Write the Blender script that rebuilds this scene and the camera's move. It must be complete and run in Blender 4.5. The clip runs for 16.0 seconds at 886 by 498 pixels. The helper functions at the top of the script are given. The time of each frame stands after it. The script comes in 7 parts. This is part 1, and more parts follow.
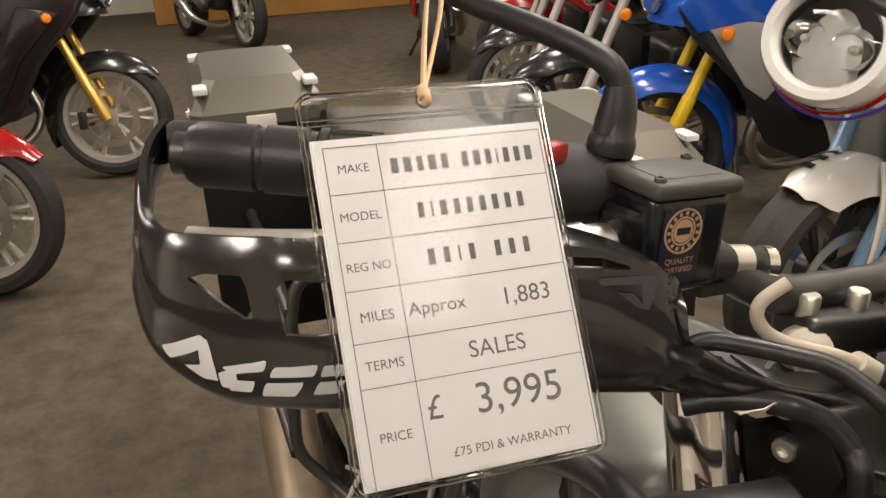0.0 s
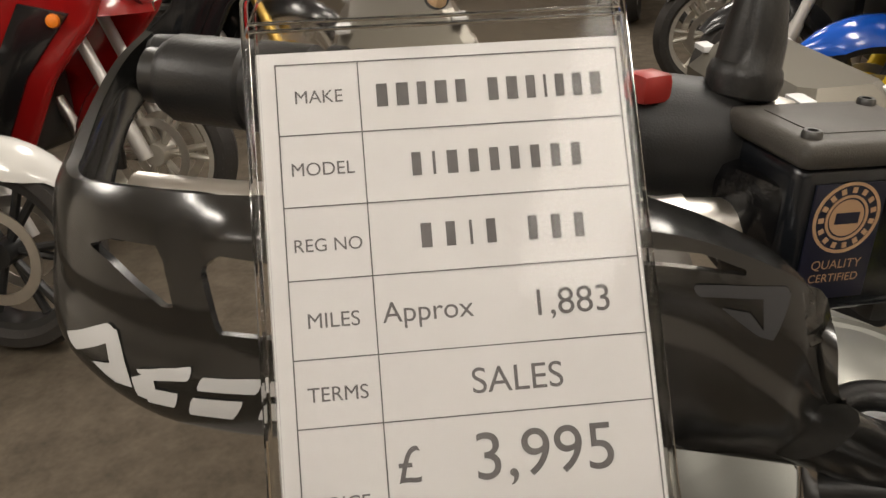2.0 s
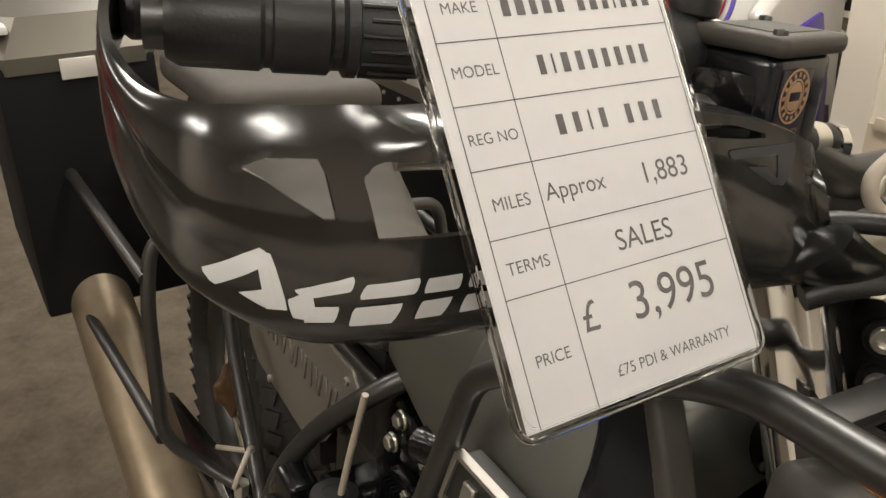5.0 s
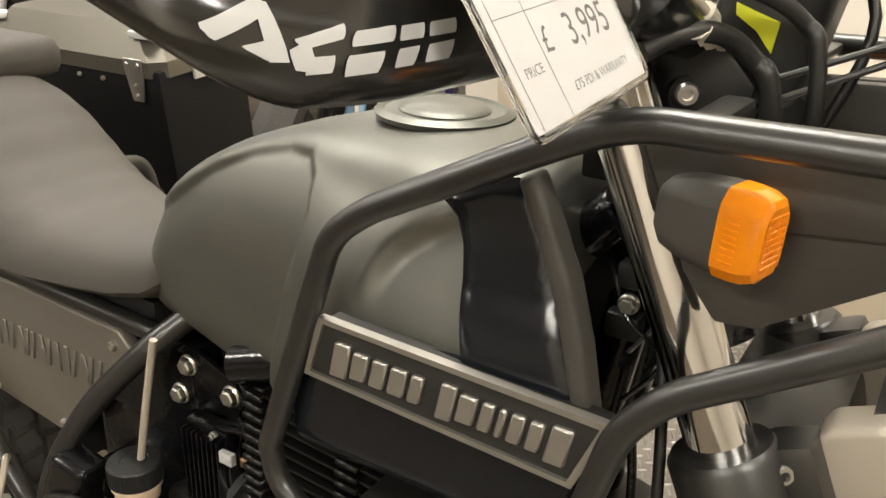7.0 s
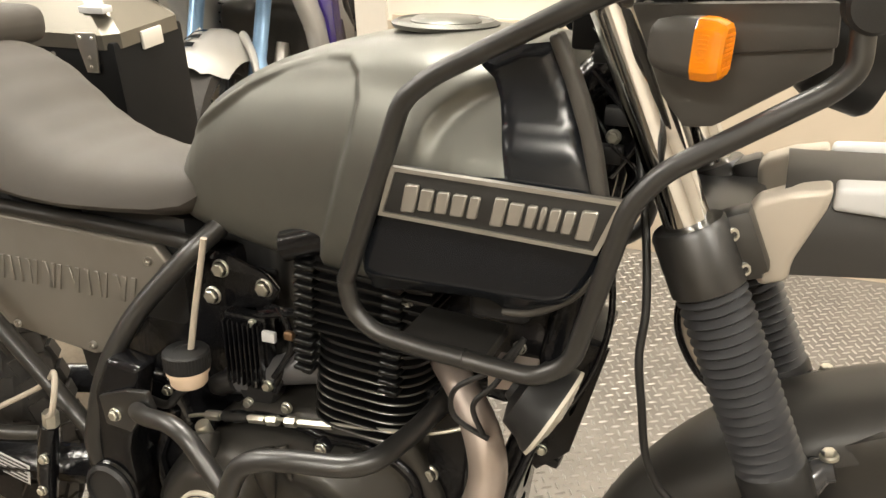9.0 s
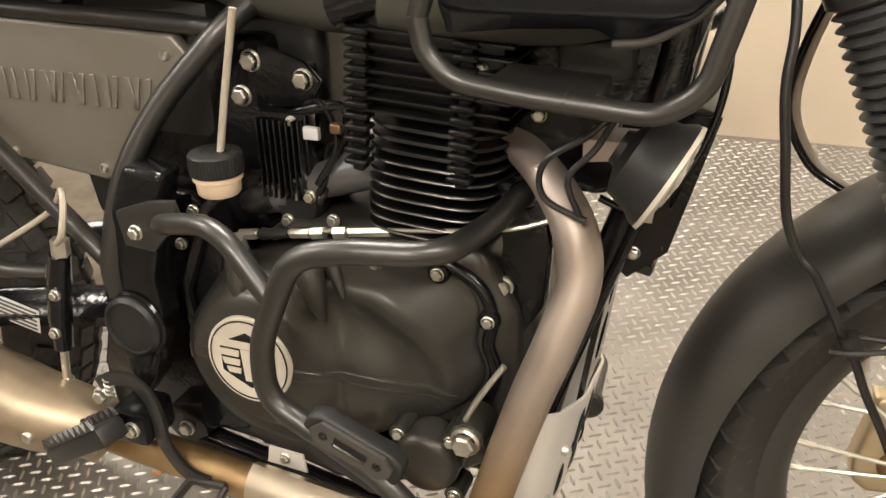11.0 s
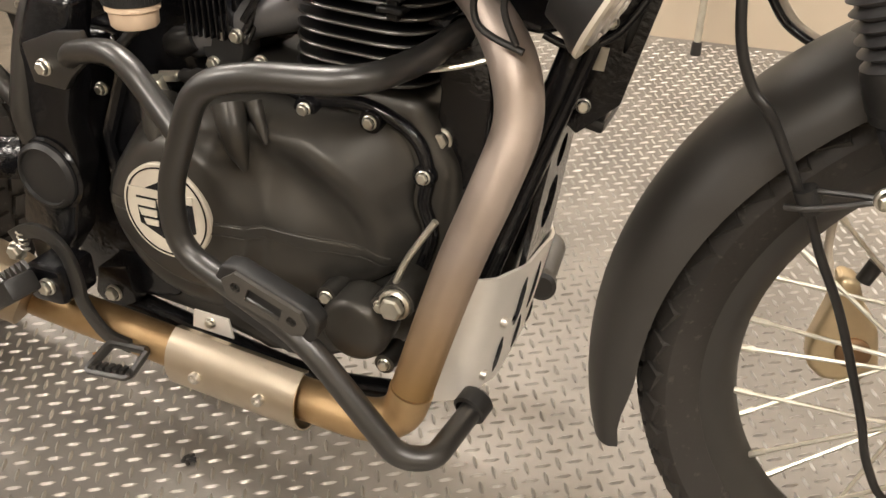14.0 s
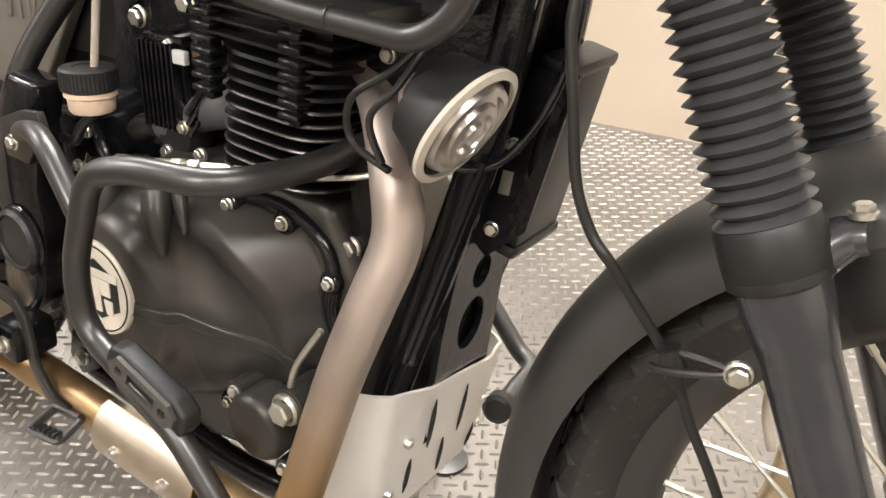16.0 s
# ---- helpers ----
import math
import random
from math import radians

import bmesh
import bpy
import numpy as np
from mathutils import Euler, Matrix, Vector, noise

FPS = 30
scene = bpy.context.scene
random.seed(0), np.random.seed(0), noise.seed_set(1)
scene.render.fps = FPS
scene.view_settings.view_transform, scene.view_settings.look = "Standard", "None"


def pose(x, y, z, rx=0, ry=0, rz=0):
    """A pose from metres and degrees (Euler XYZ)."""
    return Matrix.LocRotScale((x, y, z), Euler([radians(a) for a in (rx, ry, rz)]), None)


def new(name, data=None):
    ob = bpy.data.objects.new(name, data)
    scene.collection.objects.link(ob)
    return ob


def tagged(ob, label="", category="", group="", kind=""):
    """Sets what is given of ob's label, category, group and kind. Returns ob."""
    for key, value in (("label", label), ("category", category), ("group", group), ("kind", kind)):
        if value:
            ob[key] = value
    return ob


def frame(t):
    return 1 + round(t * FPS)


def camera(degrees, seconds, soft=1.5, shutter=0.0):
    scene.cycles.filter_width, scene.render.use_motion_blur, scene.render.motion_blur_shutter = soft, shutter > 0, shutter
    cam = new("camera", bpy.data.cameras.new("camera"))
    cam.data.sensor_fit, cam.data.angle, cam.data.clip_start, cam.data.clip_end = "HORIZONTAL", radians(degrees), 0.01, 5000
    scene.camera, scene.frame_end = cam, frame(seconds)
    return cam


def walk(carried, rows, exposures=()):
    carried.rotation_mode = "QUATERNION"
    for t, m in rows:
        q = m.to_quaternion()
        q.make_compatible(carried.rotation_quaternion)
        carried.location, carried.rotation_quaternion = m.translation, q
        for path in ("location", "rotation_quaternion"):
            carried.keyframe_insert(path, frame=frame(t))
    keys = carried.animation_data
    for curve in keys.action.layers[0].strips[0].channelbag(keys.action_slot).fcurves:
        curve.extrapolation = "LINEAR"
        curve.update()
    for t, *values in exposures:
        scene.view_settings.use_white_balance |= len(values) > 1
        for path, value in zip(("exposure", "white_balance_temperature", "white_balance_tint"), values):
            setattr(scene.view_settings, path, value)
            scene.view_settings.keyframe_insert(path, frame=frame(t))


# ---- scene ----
cam = camera(54.8, 16.0)
METRES, EYE, TILT, LEAN, TURN = 1.41, 1.273, -22.75, 2.67, 73.20
ROWS = [
    (0.0, 0.0, 0.0, 0.0, -0.0, 0.0, -0.0),
    (0.5, 0.0225, 0.0382, 0.0105, 5.12, -1.07, -1.73),
    (1.0, 0.031, 0.0619, 0.0083, 8.55, -2.06, -2.53),
    (1.5, 0.0363, 0.0829, 0.0081, 10.67, -2.78, -2.98),
    (2.0, 0.0342, 0.0908, 0.0051, 12.0, -3.37, -3.29),
    (2.5, 0.0305, 0.0871, -0.0043, 12.5, -3.94, -3.57),
    (3.0, 0.0241, 0.0877, -0.0036, 11.02, -4.24, -3.58),
    (3.5, 0.0095, 0.078, -0.0095, 7.06, -3.94, -3.02),
    (6.0, -0.1179, 0.0834, -0.0251, -28.26, -4.12, 9.64),
    (6.5, -0.1225, 0.1013, -0.0482, -33.5, -5.71, 12.29),
    (7.0, -0.1603, 0.0962, -0.063, -38.49, -7.32, 14.27),
    (7.5, -0.2398, 0.0765, -0.0657, -43.41, -8.75, 15.49),
    (8.0, -0.2969, 0.0636, -0.0757, -47.0, -9.56, 16.19),
    (10.5, -0.3517, 0.1397, -0.1626, -49.41, -12.49, 19.18),
    (11.0, -0.3385, 0.1816, -0.1952, -49.55, -14.17, 19.54),
    (11.5, -0.3319, 0.208, -0.2177, -49.95, -15.79, 19.51),
    (12.0, -0.328, 0.2289, -0.2409, -50.52, -17.46, 19.08),
    (12.5, -0.3305, 0.2371, -0.2548, -50.87, -18.79, 18.48),
    (13.0, -0.3348, 0.2382, -0.2631, -50.68, -19.28, 18.05),
    (13.5, -0.3269, 0.2251, -0.2655, -49.96, -19.14, 17.62),
    (14.0, -0.3039, 0.1852, -0.2642, -49.03, -18.62, 17.48),
    (14.5, -0.254, 0.1451, -0.2699, -45.27, -15.57, 16.29),
    (15.0, -0.2078, 0.118, -0.2891, -40.95, -12.7, 15.04),
    (15.5, -0.1862, 0.1059, -0.2961, -38.22, -10.58, 14.42),
    (16.0, -0.1789, 0.0985, -0.2935, -36.67, -9.53, 13.54),
]
EXPOSURES = [(0.0, -0.36, 6400, 14), (2.0, -0.62, 6250, 11), (3.5, -0.54, 6200, 11), (6.0, -0.2, 6150, 8), (7.0, 0.22, 6200, 7), (8.0, 0.47, 6200, 7), (10.5, 0.7, 6350, 10), (12.5, 0.55, 6300, 10), (14.0, 0.6, 6300, 12), (15.0, 0.72, 6150, 12), (16.0, 0.94, 5850, 11)]
walk(cam, [(t, pose(0, 0, EYE, TILT, LEAN, TURN) @ pose(METRES * x, METRES * y, METRES * z, 90 + pitch, roll, yaw)) for t, x, y, z, yaw, pitch, roll in ROWS], EXPOSURES)

# ---------------------------------------------------------------- light
world = bpy.data.worlds.new("world")
scene.world = world
world.use_nodes = True
world.node_tree.nodes["Background"].inputs[0].default_value = (0.9, 0.85, 0.78, 1)
world.node_tree.nodes["Background"].inputs[1].default_value = 0.02


# ---------------------------------------------------------------- materials
def mat(name, col, rough=0.5, metal=0.0, vary=0.15, scale=30.0, bump=0.0, bscale=400.0, coat=0.0, spots=0.0, tint=None, rvary=0.12, ior=1.5):
    """A principled surface with colour variation at two scales, uneven gloss and fine relief."""
    m = bpy.data.materials.new(name)
    m.use_nodes = True
    nt = m.node_tree
    b = nt.nodes["Principled BSDF"]
    b.inputs["Metallic"].default_value = metal
    b.inputs["Coat Weight"].default_value = coat
    b.inputs["IOR"].default_value = ior
    b.inputs["Coat Roughness"].default_value = 0.08
    tc = nt.nodes.new("ShaderNodeTexCoord")

    def noise_at(s, detail=4.0):
        n = nt.nodes.new("ShaderNodeTexNoise")
        n.inputs["Scale"].default_value = s
        n.inputs["Detail"].default_value = detail
        nt.links.new(tc.outputs["Object"], n.inputs["Vector"])
        return n.outputs["Fac"]
    big, fine = noise_at(scale / 6, 3), noise_at(scale, 6)
    mixf = nt.nodes.new("ShaderNodeMath")
    mixf.operation = "MULTIPLY_ADD"
    nt.links.new(big, mixf.inputs[0])
    mixf.inputs[1].default_value = 0.6
    half = nt.nodes.new("ShaderNodeMath")
    half.operation = "MULTIPLY"
    half.inputs[1].default_value = 0.4
    nt.links.new(fine, half.inputs[0])
    nt.links.new(half.outputs[0], mixf.inputs[2])
    ramp = nt.nodes.new("ShaderNodeMapRange")
    ramp.inputs["From Min"].default_value, ramp.inputs["From Max"].default_value = 0.3, 0.7
    nt.links.new(mixf.outputs[0], ramp.inputs["Value"])
    mx = nt.nodes.new("ShaderNodeMix")
    mx.data_type = "RGBA"
    lo = [max(0, c * (1 - vary)) for c in col]
    hi = [min(1, c * (1 + vary)) for c in (tint or col)]
    mx.inputs[6].default_value, mx.inputs[7].default_value = (*lo, 1), (*hi, 1)
    nt.links.new(ramp.outputs[0], mx.inputs[0])
    colour = mx.outputs[2]
    if spots:
        sp = noise_at(scale * 4, 8)
        st = nt.nodes.new("ShaderNodeMapRange")
        st.inputs["From Min"].default_value, st.inputs["From Max"].default_value = 0.62, 0.7
        st.inputs["To Max"].default_value = spots
        nt.links.new(sp, st.inputs["Value"])
        m2 = nt.nodes.new("ShaderNodeMix")
        m2.data_type = "RGBA"
        nt.links.new(st.outputs[0], m2.inputs[0])
        nt.links.new(colour, m2.inputs[6])
        m2.inputs[7].default_value = (0.35, 0.31, 0.26, 1)
        colour = m2.outputs[2]
    nt.links.new(colour, b.inputs["Base Color"])
    rr = nt.nodes.new("ShaderNodeMapRange")
    rr.inputs["To Min"].default_value, rr.inputs["To Max"].default_value = max(0.02, rough * (1 - rvary)), min(1, rough * (1 + rvary))
    nt.links.new(fine, rr.inputs["Value"])
    nt.links.new(rr.outputs[0], b.inputs["Roughness"])
    if bump:
        bp = nt.nodes.new("ShaderNodeBump")
        bp.inputs["Strength"].default_value = bump
        bp.inputs["Distance"].default_value = 0.002
        nt.links.new(noise_at(bscale, 3), bp.inputs["Height"])
        nt.links.new(bp.outputs[0], b.inputs["Normal"])
    return m


def glassy(name, col, rough=0.03, ior=1.45, alpha=1.0):
    m = bpy.data.materials.new(name)
    m.use_nodes = True
    b = m.node_tree.nodes["Principled BSDF"]
    b.inputs["Base Color"].default_value = (*col, 1)
    b.inputs["Transmission Weight"].default_value = 1.0
    b.inputs["Roughness"].default_value = rough
    b.inputs["IOR"].default_value = ior
    b.inputs["Alpha"].default_value = alpha
    return m


TANK = mat("matt_tank_paint", (0.142, 0.141, 0.124), 0.4, 0.5, 0.08, 40, 0.03, 900)
PANELBLACK = mat("satin_black_panel", (0.008, 0.0095, 0.0125), 0.2, 0, 0.2, 20, ior=1.5)
SATIN = mat("satin_black_powder_coat", (0.016, 0.0152, 0.014), 0.37, 0.0, 0.14, 30, 0.02, 900, rvary=0.06, ior=1.8)
GLOSSBLACK = mat("gloss_black_frame_paint", (0.007, 0.007, 0.008), 0.16, 0, 0.2, 40, 0.3, 160)
ENGINE = mat("matt_black_engine_case", (0.06, 0.057, 0.051), 0.36, 0.5, 0.12, 60, 0.06, 1200)
FIN = mat("black_fin_paint", (0.007, 0.007, 0.007), 0.35, 0.2, 0.2, 60)
HUBMETAL = mat("tarnished_brown_hub_metal", (0.30, 0.19, 0.11), 0.4, 0.85, 0.35, 50, 0.15, 300)
HORNMETAL = mat("dulled_horn_chrome", (0.62, 0.59, 0.56), 0.3, 1, 0.15, 60)
# Paler grey that paints the thin highlights on the black fins.
FINEDGE = mat("fin_edge_highlight", (0.17, 0.165, 0.155), 0.35, 1, 0.2, 60)
PLASTIC = mat("black_moulded_plastic", (0.015, 0.015, 0.015), 0.45, 0, 0.2, 80, 0.1, 1500)
GUARD = mat("shiny_black_guard_plastic", (0.012, 0.0118, 0.011), 0.2, 0, 0.25, 25, 0.02, 300, ior=1.9, rvary=0.35)
RUBBER = mat("black_rubber", (0.016, 0.0155, 0.015), 0.4, 0, 0.25, 60, 0.1, 700)
GAITER = mat("grey_black_gaiter_rubber", (0.058, 0.058, 0.061), 0.38, 0, 0.2, 60, 0.05, 700)
TYRE = mat("tyre_rubber", (0.03, 0.027, 0.024), 0.7, 0, 0.35, 30, 0.15, 300, spots=0.1)
VINYL = mat("grey_seat_vinyl", (0.07, 0.063, 0.055), 0.58, 0, 0.2, 24, 0.3, 1400, ior=1.42)
SIDE = mat("matt_grey_side_panel", (0.27, 0.25, 0.22), 0.44, 0.5, 0.08, 30, 0.03, 900)
CHROME = mat("chrome", (0.75, 0.74, 0.72), 0.08, 1, 0.05, 60)
ZINC = mat("zinc_plated_steel", (0.7, 0.68, 0.6), 0.34, 0.9, 0.15, 120)
ALU = mat("brushed_aluminium", (0.72, 0.69, 0.64), 0.38, 1, 0.08, 60, 0.05, 900)
SKID = mat("satin_aluminium_plate", (0.78, 0.75, 0.7), 0.4, 0.35, 0.06, 40, 0.04, 600)
STEEL = mat("heat_tinted_exhaust_steel", (0.42, 0.34, 0.275), 0.5, 0.8, 0.25, 14, 0.05, 500, spots=0.12, tint=(0.46, 0.4, 0.36))
# heat tint: grey-brown above, golden below, along the pipe itself
def heat_tint(m, z0, z1, low):
    nt = m.node_tree
    b = nt.nodes["Principled BSDF"]
    src = b.inputs["Base Color"].links[0].from_socket
    tc = nt.nodes.new("ShaderNodeTexCoord")
    sep = nt.nodes.new("ShaderNodeSeparateXYZ")
    nt.links.new(tc.outputs["Object"], sep.inputs[0])
    mr = nt.nodes.new("ShaderNodeMapRange")
    mr.inputs["From Min"].default_value, mr.inputs["From Max"].default_value = z0, z1
    nt.links.new(sep.outputs[2], mr.inputs["Value"])
    mx = nt.nodes.new("ShaderNodeMix")
    mx.data_type = "RGBA"
    mx.inputs[6].default_value = (*low, 1)
    nt.links.new(mr.outputs[0], mx.inputs[0])
    nt.links.new(src, mx.inputs[7])
    nt.links.new(mx.outputs[2], b.inputs["Base Color"])


heat_tint(STEEL, 0.30, 0.44, (0.42, 0.27, 0.12))
FORKBLACK = mat("gloss_black_fork_enamel", (0.034, 0.035, 0.039), 0.2, 0, 0.15, 40, 0.01, 500, rvary=0.06, ior=1.75)
RUST = mat("golden_brown_exhaust_steel", (0.42, 0.25, 0.1), 0.42, 0.8, 0.4, 25, 0.08, 400, tint=(0.5, 0.36, 0.2))
SHIELD = mat("stainless_heat_shield", (0.68, 0.6, 0.48), 0.36, 1, 0.1, 40, 0.03, 500)
SILENCER = mat("dull_stainless_silencer", (0.44, 0.36, 0.26), 0.44, 0.9, 0.25, 30, 0.05, 500, spots=0.1)
SILVER = mat("cast_silver_badge", (0.46, 0.44, 0.4), 0.42, 0.85, 0.1, 80)
BADGE = mat("dark_badge_field", (0.03, 0.029, 0.027), 0.5, 0.2, 0.2, 120)
WHITE = mat("white_print", (0.62, 0.62, 0.62), 0.4, 0, 0.03, 60)
GREYPRINT = mat("grey_print", (0.085, 0.08, 0.078), 0.6, 0, 0.1, 200)
PAPER = mat("white_card", (0.46, 0.455, 0.45), 0.6, 0, 0.03, 12, 0.05, 300)
CREAM = mat("cream_print", (0.62, 0.57, 0.48), 0.45, 0, 0.1, 60)
GOLDPRINT = mat("copper_print", (0.62, 0.4, 0.24), 0.4, 0.3, 0.1, 100)
NAVY = mat("navy_sticker", (0.012, 0.013, 0.03), 0.35, 0, 0.2, 100)
AMBER = mat("amber_lens", (0.92, 0.25, 0.003), 0.16, 0, 0.3, 45, coat=0.25)
AMBERRIB = mat("amber_lens_ribbing", (0.92, 0.25, 0.003), 0.2, 0, 0.25, 300)
AMBERBACK = mat("amber_reflector", (0.9, 0.24, 0.008), 0.35, 0.0, 0.1, 100)
CLEAR = glassy("clear_plastic", (0.97, 0.96, 0.94), 0.06, 1.2)
LENS = glassy("clear_lens", (0.97, 0.97, 0.97), 0.04)
FLUID = mat("milky_fluid_pot", (0.8, 0.62, 0.45), 0.35, 0, 0.06, 60)
HOSE = mat("beige_hose", (0.5, 0.44, 0.36), 0.45, 0, 0.1, 60)
TWINE = mat("tan_rubber_band", (0.62, 0.42, 0.24), 0.6, 0, 0.15, 120)
RED = mat("red_switch", (0.3, 0.025, 0.02), 0.35, 0, 0.1, 60)
YELLOW = mat("yellow_tape", (0.6, 0.62, 0.02), 0.45, 0, 0.15, 60)
WALL = mat("cream_wall_paint", (0.56, 0.475, 0.365), 0.75, 0, 0.06, 5, 0.1, 300)
WALLTOP = mat("pale_wall_paint", (0.72, 0.665, 0.58), 0.75, 0, 0.05, 5, 0.1, 300)
GREYPLASTIC = mat("grained_grey_plastic", (0.06, 0.055, 0.048), 0.5, 0, 0.12, 40, 0.12, 1500)
CEIL = mat("white_ceiling_tile", (0.84, 0.82, 0.78), 0.8, 0, 0.06, 6, 0.2, 200)
CARPET = mat("grey_brown_carpet", (0.088, 0.069, 0.046), 0.95, 0, 0.35, 60, 0.9, 700, tint=(0.104, 0.083, 0.058))
PLATE = mat("worn_steel_tread_plate", (0.225, 0.207, 0.187), 0.46, 0.5, 0.35, 9, 0.06, 300, spots=0.15)
# Paler than the plate: the lugs' light-and-shade contrast is put into the colour.
LUG = mat("lightened_tread_lug", (0.33, 0.31, 0.28), 0.36, 0.6, 0.25, 20)
WOOD = mat("orange_wood_panel", (0.5, 0.25, 0.06), 0.5, 0, 0.15, 12)


# ---------------------------------------------------------------- mesh helpers
def part(name, bm, material, parent=None, label="", smooth=True, crease=38):
    """Links a bmesh as one mesh object under a thing or a part."""
    me = bpy.data.meshes.new(name)
    bmesh.ops.recalc_face_normals(bm, faces=bm.faces)
    for f in bm.faces:
        f.smooth = smooth
    bm.to_mesh(me)
    bm.free()
    if smooth:
        me.set_sharp_from_angle(angle=radians(crease))
    me.materials.append(material)
    ob = new(name, me)
    ob.parent = parent
    if label:
        ob["label"] = label
    return ob


def thing(name, label, category, m=None, group="", kind=""):
    e = new(name)
    e.empty_display_size = 0.05
    if m is not None:
        e.matrix_basis = m
    return tagged(e, label, category, group, kind)


def curve_points(pts, n=6):
    """A smooth run through the points."""
    p = [Vector(q) for q in pts]
    out = []
    for i in range(len(p) - 1):
        a, b, c, d = p[max(i - 1, 0)], p[i], p[i + 1], p[min(i + 2, len(p) - 1)]
        for k in range(n):
            t = k / n
            out.append(0.5 * ((2 * b) + (c - a) * t + (2 * a - 5 * b + 4 * c - d) * t * t + (3 * b - a - 3 * c + d) * t ** 3))
    return out + [p[-1]]


def bend_points(pts, r, n=5):
    """Straight runs with rounded bends, as a bent tube has them."""
    p = [Vector(q) for q in pts]
    out = [p[0]]
    for i in range(1, len(p) - 1):
        a, b, c = p[i - 1], p[i], p[i + 1]
        u, v = (a - b), (c - b)
        k = min(r, u.length * 0.48, v.length * 0.48)
        s, e = b + u.normalized() * k, b + v.normalized() * k
        for j in range(n + 1):
            t = j / n
            out.append((1 - t) ** 2 * s + 2 * t * (1 - t) * b + t * t * e)
    return out + [p[-1]]


def sweep(path, r, seg=12, bm=None, closed=False, caps=True, flat=1.0):
    """A tube along a path; r is a number or one radius a point."""
    bm = bm or bmesh.new()
    path = [Vector(q) for q in path]
    n = len(path)
    rings, up = [], None
    for i, q in enumerate(path):
        if closed:
            t = (path[(i + 1) % n] - path[i - 1]).normalized()
        else:
            t = (path[min(i + 1, n - 1)] - path[max(i - 1, 0)]).normalized()
        if up is None:
            up = t.orthogonal().normalized()
        up = (up - t * up.dot(t)).normalized()
        side = t.cross(up)
        rad = r[i] if isinstance(r, (list, tuple)) else r
        rings.append([bm.verts.new(q + up * math.cos(a) * rad + side * math.sin(a) * rad * flat) for a in (2 * math.pi * k / seg for k in range(seg))])
    for i in range(n if closed else n - 1):
        A, B = rings[i], rings[(i + 1) % n]
        for k in range(seg):
            bm.faces.new((A[k], A[(k + 1) % seg], B[(k + 1) % seg], B[k]))
    if caps and not closed:
        bm.faces.new(rings[0][::-1])
        bm.faces.new(rings[-1])
    return bm


def frame_to(axis, at):
    """A matrix that lays local z along axis at a place."""
    q = Vector((0, 0, 1)).rotation_difference(Vector(axis).normalized())
    return Matrix.Translation(at) @ q.to_matrix().to_4x4()


def lathe(profile, m=None, seg=24, bm=None):
    """Turns (radius, height) pairs about local z."""
    bm = bm or bmesh.new()
    m = m or Matrix()
    rings = []
    for r, h in profile:
        if r < 1e-5:
            rings.append([bm.verts.new(m @ Vector((0, 0, h)))])
        else:
            rings.append([bm.verts.new(m @ Vector((r * math.cos(a), r * math.sin(a), h))) for a in (2 * math.pi * k / seg for k in range(seg))])
    for A, B in zip(rings, rings[1:]):
        for k in range(seg):
            if len(A) == 1 and len(B) == 1:
                continue
            if len(A) == 1:
                bm.faces.new((A[0], B[(k + 1) % seg], B[k]))
            elif len(B) == 1:
                bm.faces.new((A[k], A[(k + 1) % seg], B[0]))
            else:
                bm.faces.new((A[k], A[(k + 1) % seg], B[(k + 1) % seg], B[k]))
    return bm


def ring(R, profile, m=None, seg=64, bm=None):
    """A closed profile of (radial, along) pairs turned round the axis at radius R."""
    bm = bm or bmesh.new()
    m = m or Matrix()
    rings = []
    for k in range(seg):
        a = 2 * math.pi * k / seg
        rings.append([bm.verts.new(m @ Vector(((R + u) * math.cos(a), (R + u) * math.sin(a), w))) for u, w in profile])
    n = len(profile)
    for k in range(seg):
        A, B = rings[k], rings[(k + 1) % seg]
        for i in range(n):
            bm.faces.new((A[i], A[(i + 1) % n], B[(i + 1) % n], B[i]))
    return bm


def slab(poly, y0, y1, bevel=0.003, bm=None, m=None, seg=2):
    """A plate: (x, z) outline between two y values, edges rounded."""
    own = bmesh.new()
    front = [own.verts.new((x, y0, z)) for x, z in poly]
    f = own.faces.new(front)
    ex = bmesh.ops.extrude_face_region(own, geom=[f])
    bmesh.ops.translate(own, verts=[v for v in ex["geom"] if isinstance(v, bmesh.types.BMVert)], vec=(0, y1 - y0, 0))
    if bevel:
        bmesh.ops.recalc_face_normals(own, faces=own.faces)
        bmesh.ops.bevel(own, geom=list(own.edges), offset=bevel, segments=seg, profile=0.6, affect="EDGES", clamp_overlap=True)
    if m is not None:
        bmesh.ops.transform(own, matrix=m, verts=own.verts)
    if bm is None:
        return own
    return merge(bm, own)


def merge(bm, other):
    me = bpy.data.meshes.new("scratch")
    other.to_mesh(me)
    other.free()
    bm.from_mesh(me)
    bpy.data.meshes.remove(me)
    return bm


def block(size, at=(0, 0, 0), bevel=0.004, m=None, seg=2, bm=None):
    own = bmesh.new()
    bmesh.ops.create_cube(own, size=1)
    bmesh.ops.scale(own, vec=size, verts=own.verts)
    if bevel:
        bmesh.ops.bevel(own, geom=list(own.edges), offset=bevel, segments=seg, profile=0.6, affect="EDGES", clamp_overlap=True)
    bmesh.ops.transform(own, matrix=(m or Matrix()) @ Matrix.Translation(at), verts=own.verts)
    return own if bm is None else merge(bm, own)


